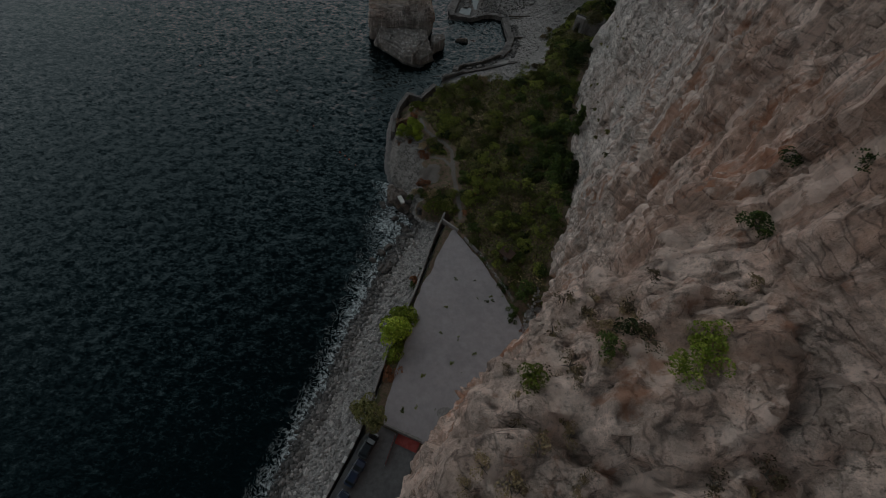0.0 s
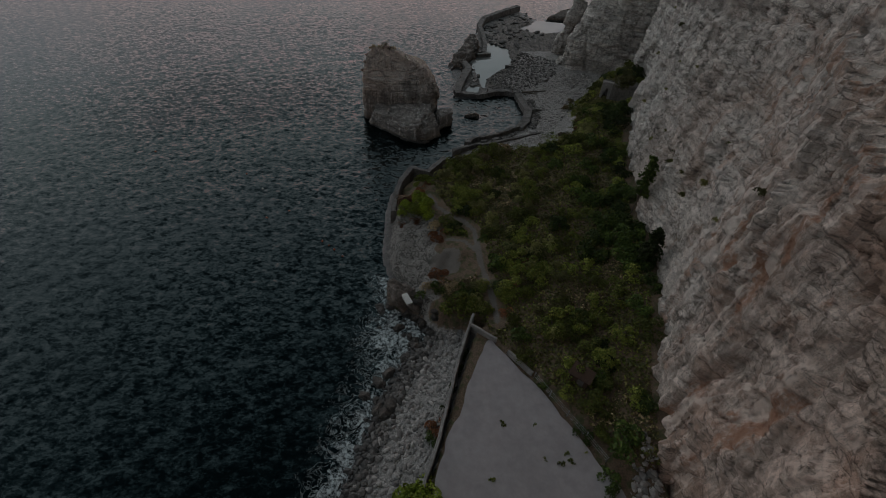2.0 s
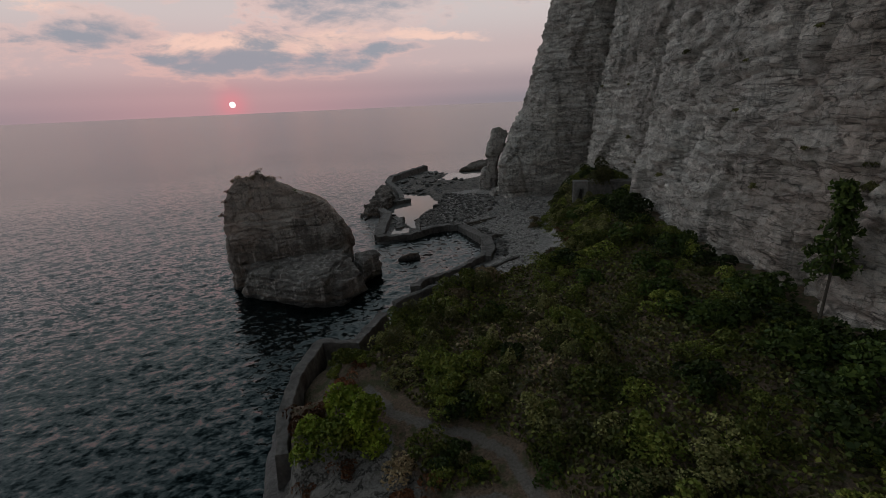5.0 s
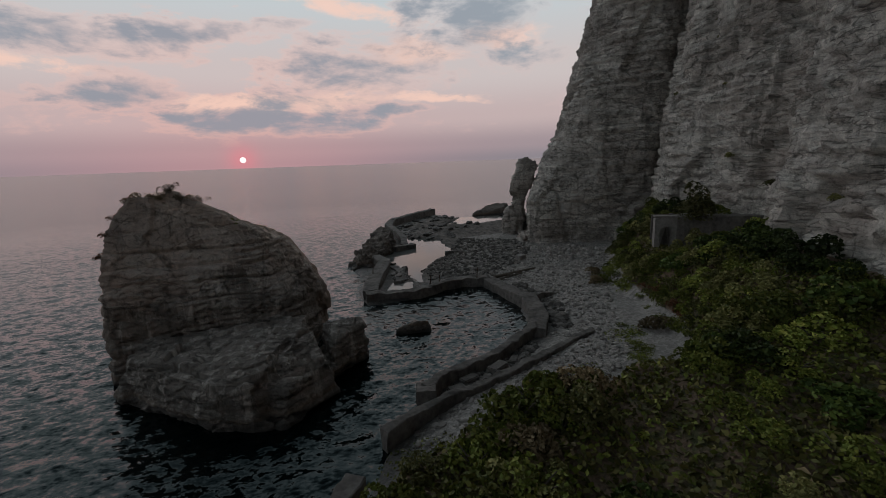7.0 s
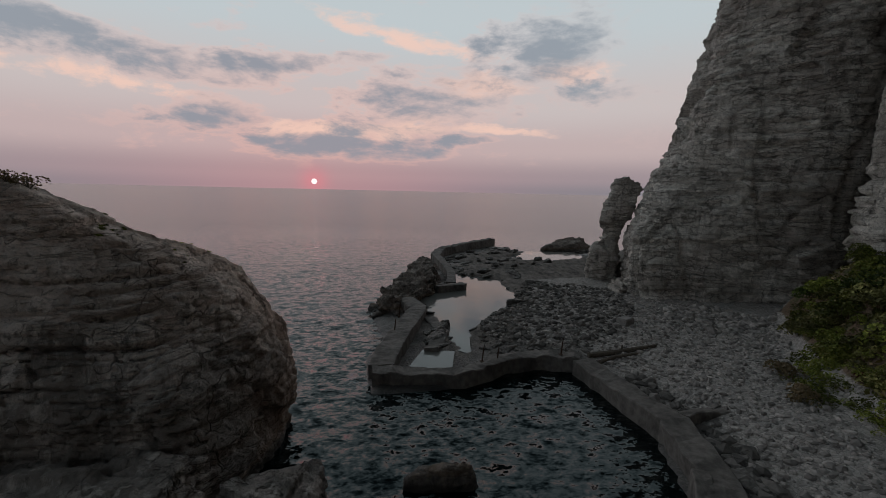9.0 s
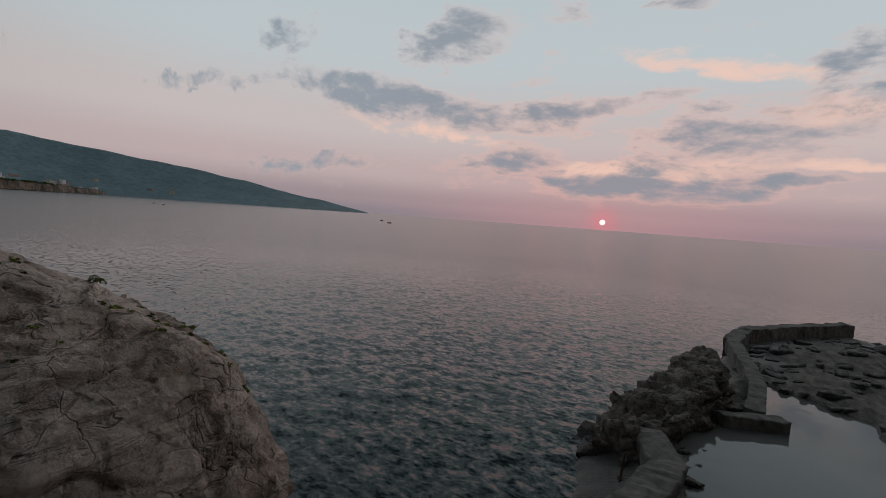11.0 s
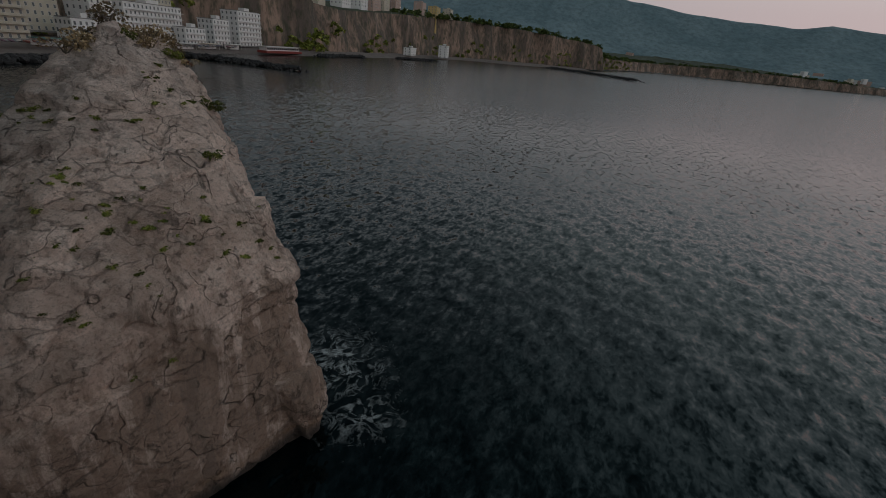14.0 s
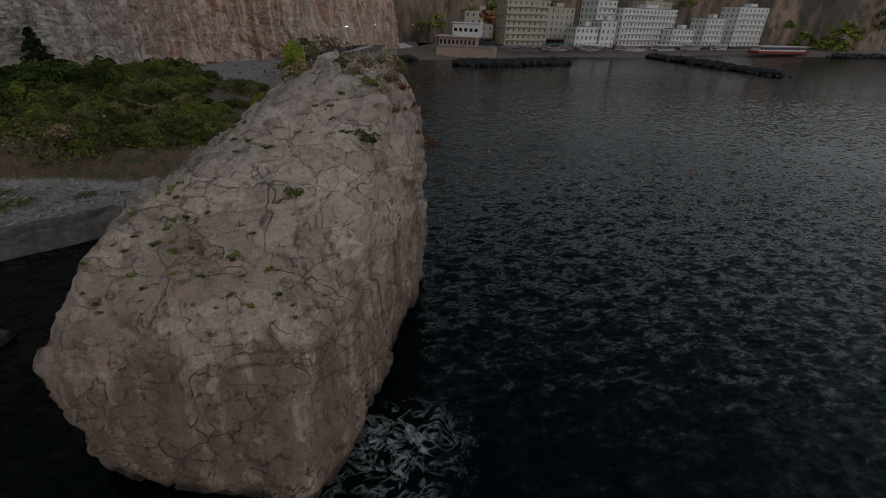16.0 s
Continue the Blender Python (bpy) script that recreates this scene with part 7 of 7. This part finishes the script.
def building(name, x, y, z, turn, w, d, storeys, cols, wall, label, storey=3.2, roof="flat", balconies=False, group="buildings on the bay", skip=0):
    """A house with its storeys, sunk windows with frames and shutters, cornice and roof. Its front faces -y before turning."""
    t = thing(name, label, "building", group, at=pose(x, y, z, 0, 0, turn))
    h = storeys * storey
    part("wall", box_bm(w, d, h, (0, 0, 0), 0.08), wall, t)
    part("plinth", box_bm(w + 0.25, d + 0.25, 0.9, (0, 0, 0), 0.05), concrete, t)
    if roof == "flat":
        part("cornice", box_bm(w + 0.6, d + 0.6, 0.35, (0, 0, h - 0.1), 0.06), wall, t)
        part("roof", box_bm(w - 0.6, d - 0.6, 0.5, (0, 0, h + 0.2), 0.05), concrete, t)
        part("stair_head", box_bm(w * 0.22, d * 0.35, 2.2, (w * 0.15, 0, h + 0.5), 0.06), wall, t)
    else:
        bm = bmesh.new()
        q = [bm.verts.new(c) for c in ((-w / 2 - 0.5, -d / 2 - 0.5, h), (w / 2 + 0.5, -d / 2 - 0.5, h), (w / 2 + 0.5, d / 2 + 0.5, h), (-w / 2 - 0.5, d / 2 + 0.5, h), (-w / 4, 0, h + 2.4), (w / 4, 0, h + 2.4))]
        for f in ((0, 1, 5, 4), (1, 2, 5), (2, 3, 4, 5), (3, 0, 4), (3, 2, 1, 0)):
            bm.faces.new([q[k] for k in f])
        part("roof", bm, roof_tile, t)
    pane = frame_me = slab_me = rail_me = None
    faces = [(0, -d / 2, 0, w, cols), (-w / 2, 0, -90, d, max(1, round(cols * d / w))), (w / 2, 0, 90, d, max(1, round(cols * d / w)))]
    for fx, fy, rot, width, n in faces:
        for s in range(skip, storeys):
            for c in range(n):
                u = (c + 0.5) / n * width - width / 2
                m = pose(fx, fy, s * storey + 0.95, 0, 0, rot) @ pose(u, 0, 0)
                if frame_me is None:
                    bm = bmesh.new()
                    for px, pz, sx, sz in ((-0.55, 0, 0.1, 1.75), (0.55, 0, 0.1, 1.75), (0, 1.65, 1.2, 0.1), (0, 0, 1.3, 0.1)):
                        box_bm(sx, 0.14, sz, (px, -0.05, pz), 0, 0, bm)
                    win = part("window", bm, window_frame, t)
                    frame_me = win.data
                    p = part("pane", box_bm(1.0, 0.05, 1.55, (0, -0.035, 0.1)), hazed_glass, win)
                    pane = p.data
                    win.matrix_basis = m
                else:
                    win = part("window", frame_me, None, t)
                    win.matrix_basis = m
                    part("pane", pane, None, win)
            if balconies and s > 0 and rot == 0:
                m = pose(fx, fy, s * storey + 0.05, 0, 0, rot)
                if slab_me is None:
                    b = part("balcony", box_bm(width * 0.96, 1.3, 0.18, (0, -0.65, 0), 0.03), wall, t)
                    slab_me = b.data
                    bm = box_bm(width * 0.96, 0.05, 0.06, (0, -1.25, 1.0))
                    for k in range(int(width / 0.9)):
                        box_bm(0.05, 0.05, 0.95, (-width * 0.47 + 0.9 * k, -1.25, 0.1), 0, 0, bm)
                    r = part("railing", bm, white_paint, b)
                    rail_me = r.data
                else:
                    b = part("balcony", slab_me, None, t)
                    part("railing", rail_me, None, b)
                b.matrix_basis = m
    return t


# the villa on its quay
t = thing("villa", "white two-storey villa on a brick quay by the sea", "building", "", at=pose(-70, -56, 0.2, 0, 0, 155))
part("quay", box_bm(26, 15, 4.8, (2, 0, -0.6), 0.15), plaster_pink, t)
part("terrace", box_bm(24, 13, 0.4, (2, 0, 4.25), 0.05), concrete, t)
part("lower_floor", box_bm(17, 9, 4.0, (-2, 1, 4.6), 0.08), plaster_pink, t)
part("canopy", box_bm(19.5, 11, 0.3, (-2, 0.6, 8.5), 0.05), plaster_white, t)
part("upper_floor", box_bm(12.5, 8, 5.2, (1.5, 1.6, 8.7), 0.4), plaster_white, t)
part("roof", box_bm(13.3, 8.8, 0.4, (1.5, 1.6, 13.9), 0.08), plaster_white, t)
for k in range(9):
    w = part("window", box_bm(1.1, 0.12, 2.1, (-9.4 + 1.85 * k, -3.5, 5.3), 0.03), white_paint, t)
    part("pane", box_bm(0.9, 0.1, 1.9, (-9.4 + 1.85 * k, -3.55, 5.4)), window_glass, w)
for k in range(5):
    w = part("window", box_bm(1.5, 0.12, 1.5, (-3.2 + 2.3 * k, -2.4, 10.6), 0.03), white_paint, t)
    part("pane", box_bm(1.3, 0.1, 1.3, (-3.2 + 2.3 * k, -2.45, 10.7)), window_glass, w)

building("apartment_house", -113, -92, 3.0, 181, 24, 14, 7, 8, plaster_cream, "cream seven-storey apartment house with rows of windows", 3.1, balconies=True)
building("house", -146, -86, 3.0, 186, 14, 10, 3, 5, plaster_white, "low white house on the beach", 3.4)
building("house", -160, -88, 3.0, 190, 10, 9, 4, 3, plaster_white, "narrow white house beside the hotel", 3.3)
building("hotel", -198, -112, 3.4, 194, 46, 18, 6, 15, plaster_white, "long white seaside hotel with rows of balconies", 3.3, balconies=True)
building("hotel_wing", -166, -106, 3.4, 192, 14, 14, 7, 4, plaster_white, "white corner wing of the seaside hotel", 3.3, balconies=True)
building("house", -176, -124, 14.0, 190, 16, 10, 4, 5, plaster_white, "pale house on the slope above the hotel", 3.3)
building("house", -250, -112, 3.4, 188, 16, 12, 5, 5, plaster_white, "grey-white guest house by the beach", 3.2, balconies=True)
building("house", -222, -104, 3.4, 190, 18, 10, 3, 6, plaster_white, "low white annexe between the hotel and the guest house", 3.2, balconies=True)
building("house", -138, -108, 6.0, 186, 22, 12, 5, 7, plaster_cream, "cream house behind the white beach houses", 3.2)
building("house", -218, -128, 18.0, 192, 24, 10, 3, 8, plaster_cream, "pale house on the terrace above the hotel", 3.2)
building("house", -90, -100, 6.0, 178, 16, 10, 4, 5, plaster_cream, "cream house in the trees behind the villa", 3.2)


def beach_pavilion(x, y, turn, w, roof, label):
    """A low open bar on the beach: posts, a thin roof and a counter wall."""
    t = thing("beach_pavilion", label, "pavilion", "pavilions on the beach", at=pose(x, y, 1.8, 0, 0, turn))
    part("roof", box_bm(w, 6.0, 0.25, (0, 0, 3.1), 0.05), roof, t)
    part("back_wall", box_bm(w - 0.6, 0.3, 3.0, (0, 2.4, 0.05), 0.03), plaster_white, t)
    part("counter", box_bm(w * 0.6, 0.6, 1.1, (0, 0.6, 0.0), 0.03), plaster_white, t)
    me = None
    for k in range(int(w / 3.5) + 1):
        p = part("post", me or box_bm(0.16, 0.16, 3.15, (0, 0, 0), 0.02), None if me else white_paint, t)
        me = p.data
        p.matrix_basis = pose(-w / 2 + 0.4 + k * (w - 0.8) / int(w / 3.5), -2.6, 0)


green_canvas = plain_material("faded_green_canvas", (0.10, 0.22, 0.20), (0.16, 0.30, 0.27), 1.0, 0.8, 0.05)
for x, y, turn, w, roof, label in ((-128, -76, 184, 16, green_canvas, "beach bar under a green canvas roof"), (-150, -78, 186, 14, plaster_white, "white open pavilion on the beach"), (-178, -82, 188, 22, plaster_white, "long white beach pavilion below the hotel"), (-206, -90, 190, 20, plaster_white, "white beach pavilion with an open front"), (-232, -98, 190, 18, plaster_cream, "cream beach pavilion on thin posts"), (-258, -103, 188, 16, plaster_white, "white open pavilion on the beach")):
    beach_pavilion(x, y, turn, w, roof, label)
building("tower_block", -282, -118, 3.4, 187, 26, 14, 7, 7, plaster_white, "tall white apartment block at the end of the beach", 3.3, balconies=True)
t = thing("beach_restaurant", "low boat-shaped beach restaurant with a red band", "building", "", at=pose(-292, -92, 1.2, 0, 0, 184))
part("deck", box_bm(44, 8, 1.6, (0, 0, 0), 0.2), red_cloth, t)
part("pavilion", box_bm(40, 6, 2.6, (0, 0.5, 1.6), 0.1), plaster_white, t)
part("roof", box_bm(43, 8, 0.3, (0, 0, 4.2), 0.08), plaster_white, t)
for k in range(16):
    part("window", box_bm(1.9, 0.1, 1.4, (-18.4 + 2.45 * k, -2.55, 2.3)), window_glass, t)
# high town above the cliffs
for k, (x, y, z, w, s, mat) in enumerate(((-560, -165, 54, 30, 5, plaster_pink), (-600, -172, 56, 24, 6, plaster_cream), (-640, -175, 58, 26, 6, plaster_pink), (-520, -160, 52, 22, 4, plaster_white), (-480, -160, 50, 26, 4, plaster_white), (-440, -165, 52, 18, 3, plaster_cream), (-700, -160, 60, 24, 5, plaster_pink), (-735, -150, 48, 30, 8, plaster_yellow), (-770, -140, 52, 20, 7, plaster_cream), (-400, -165, 52, 30, 4, plaster_white), (-660, -190, 66, 30, 5, plaster_white))):
    building("town_house", x, y, z - 14, 190, w, 14, s + 4, max(3, w // 5), mat, "tall town house on the edge of the tuff cliff", 3.2, skip=4, group="town on the cliff")
building("house", -640, -92, 2.0, 195, 30, 12, 5, 6, plaster_white, "white hotel on the far beach", 3.2, group="houses on the far beach")
building("house", -560, -108, 2.0, 190, 26, 10, 3, 5, plaster_white, "low white house on the far beach", 3.2, group="houses on the far beach")
# scattered far houses
rng = np.random.default_rng(31)
for k in range(30):
    if k < 16:
        i = int(rng.uniform(0.80, 0.985) * (len(coast) - 1))
        p, b = coast[i, :2] + coast_back[i] * rng.uniform(20, 160), coast_back[i]
        z = coast[i, 2] + rng.uniform(2, 14)
    else:
        a = radians(rng.uniform(-100, -58))
        dd = rng.uniform(2350, 2750)
        p = np.array([math.sin(a) * dd, 150 + math.cos(a) * dd])
        z = rng.uniform(10, 70)
    ob = tagged(part("far_house", box_bm(rng.uniform(14, 36), rng.uniform(10, 16), rng.uniform(10, 22), (0, 0, -4), 0.3), [plaster_white, plaster_cream, plaster_pink][k % 3]), "pale distant house among the woods", "house", "distant houses")
    ob.matrix_basis = pose(p[0], p[1], z, 0, 0, rng.uniform(0, 90))


def boulder_mole(name, line, width, height, n, seed, label):
    r = np.random.default_rng(seed)
    pts = curve_points(line, 1.0)
    i = r.integers(0, len(pts), n)
    q = pts[i] + r.normal(0, width / 2.6, (n, 2))
    d = along(q[:, 0], q[:, 1], line)
    z = np.clip(height * (1 - d / width), -0.4, height)
    tagged(part(name, stones(name, np.c_[q, z], r.uniform(0.7, 1.6, n), seed + 1, 0.75), basalt), label, "breakwater", kind="stuff")


boulder_mole("boulder_breakwater", [(-60, -26), (-80, -27), (-111, -35)], 4.5, 1.6, 420, 841, "dark boulder breakwater off the town beach")
boulder_mole("boulder_breakwater", [(-179, -66), (-181, -30), (-182, 8)], 4.5, 1.7, 460, 843, "long dark boulder breakwater running out to sea")
boulder_mole("boulder_breakwater", [(-330, -84), (-370, -86), (-400, -84)], 5, 1.7, 320, 845, "dark boulder bank under the tuff cliff")
boulder_mole("boulder_breakwater", [(-470, -80), (-500, -66), (-520, -56)], 5, 1.8, 260, 847, "dark boulder breakwater on the far beach")
boulder_mole("boulder_breakwater", [(-800, 40), (-700, 110), (-610, 170)], 12, 3.0, 700, 849, "long far breakwater with a dark boulder head")
boulder_mole("boulder_breakwater", [(-44, -44), (-36, -40), (-26, -20), (-20, -4)], 3.5, 1.0, 420, 851, "dark boulders at the foot of the road wall")

# umbrellas and bathing cabins on the town beach, too small to tell apart
r = np.random.default_rng(61)
c, cols = [], []
for k in range(150):
    s = r.uniform(0, 1)
    base = np.array([-92, -66]) * (1 - s) + np.array([-168, -78]) * s if k < 90 else np.array([-180, -84]) * (1 - s) + np.array([-255, -99]) * s
    c.append([*(base + r.normal(0, 2.0, 2)), 3.6 + r.uniform(0, 0.5)])
me = stones("beach_umbrellas", np.array(c), r.uniform(0.9, 1.5, 150), 62, 0.35)
k = Kit("beach_cloth", 0.8)
me.materials.append(k.done(k.ramp(k.geometry("Random Per Island"), (0.0, (0.12, 0.20, 0.30)), (0.35, (0.30, 0.09, 0.07)), (0.6, (0.45, 0.43, 0.40)), (1.0, (0.10, 0.13, 0.16)))))
tagged(part("beach_umbrellas", me, None), "rows of closed umbrellas and stalls on the town beach", "umbrellas", kind="stuff")

# trees below the cliffs and along their edge
def far_trees(name, n, place, lo, hi, seed, mat, label):
    r = np.random.default_rng(seed)
    pts = []
    for k in range(n):
        x, y, z = place(r)
        s = r.uniform(lo, hi)
        pts.append(crown_points(46, s, s * 1.2, 5, seed + k) + np.array([x, y, z]))
    pts = np.concatenate(pts)
    tagged(part(name, leaf_cloud(name, pts, (lo + hi) * 0.22, seed), mat), label, "woods", kind="stuff")


def on_edge(r):
    i = int(r.uniform(0.18, 0.86) * (len(coast) - 1))
    p = coast[i, :2] + coast_back[i] * r.uniform(8, 40)
    return p[0], p[1], coast[i, 2] + 1


def at_foot(r):
    i = int(r.uniform(0.02, 0.5) * (len(coast) - 1))
    p = coast[i, :2] + coast_back[i] * r.uniform(-2, 8)
    return p[0], p[1], 3 + r.uniform(0, 1) ** 2 * 24


far_trees("woods", 420, on_edge, 4, 9, 871, leaf_dark, "dark pine trees along the edge of the plateau")
far_trees("woods", 150, at_foot, 2.5, 6, 881, leaf_green, "green trees and creepers against the cliff")
far_trees("woods", 14, lambda r: (-352 + r.normal(0, 5), -104 + r.normal(0, 4), 3 + r.uniform(0, 14)), 3, 5.5, 883, leaf_green, "green trees in a cleft of the cliff")
far_trees("woods", 4, lambda r: (-86 + r.normal(0, 1.5), -70 + r.normal(0, 1.5), 13 + r.uniform(0, 3)), 2.5, 3.5, 885, leaf_red, "dark red tree behind the villa")


# ---- street lamps ----
def lamp_glow():
    m = bpy.data.materials.new("lamp_glow")
    m.use_nodes = True
    b = next(n for n in m.node_tree.nodes if n.type == "BSDF_PRINCIPLED")
    b.inputs["Emission Color"].default_value = (1.0, 0.85, 0.55, 1)
    b.inputs["Emission Strength"].default_value = 5.0
    return m


glow = lamp_glow()
lamps = [(-15.5, -14, 4.8, 8), (-28, -40, 4.8, 8), (-46, -56, 4.8, 9), (-58, -60, 4.8, 8)] + [(-500 - 22 * k, -140, 48 + 0.5 * k, 6) for k in range(9)]
first = None
for x, y, z, h in lamps:
    if first is None:
        first = thing("street_lamp", "lit street lamp on a slim pole", "lamp", "street lamps", at=pose(x, y, z))
        part("pole", tube_bm([(0, 0, 0), (0, 0, h), (-0.5, 0.5, h + 0.3)], [0.09, 0.06, 0.05], 6), steel, first)
        part("lamp_head", box_bm(0.55, 0.3, 0.14, (-0.7, 0.6, h + 0.2), 0.03), glow, first)
    else:
        copy_thing(first, pose(x, y, z))


# ---- boats far out ----
for x, y, a in ((-385, 705, 20), (-485, 822, 70), (-943, 658, 10), (-857, 629, 100)):
    t = thing("motor_boat", "small dark motor boat far out on the water", "boat", "boats on the bay", at=pose(x, y, 0.0, 0, 0, a))
    bm = bmesh.new()
    secs = [(-3.2, 1.1, 0.9), (-1, 1.25, 1.0), (1.5, 1.0, 1.15), (3.2, 0.1, 1.4)]
    rings = [[bm.verts.new(p) for p in ((px, -w, h), (px, -w * 0.6, -0.2), (px, w * 0.6, -0.2), (px, w, h))] for px, w, h in secs]
    for r0, r1 in zip(rings[:-1], rings[1:]):
        for k in range(4):
            bm.faces.new((r0[k], r0[(k + 1) % 4], r1[(k + 1) % 4], r1[k]))
    bm.faces.new(rings[0][::-1])
    bm.faces.new(rings[-1])
    part("hull", bm, basalt, t)
    part("cabin", box_bm(1.8, 1.4, 1.2, (-0.3, 0, 0.9), 0.1), plaster_white, t)
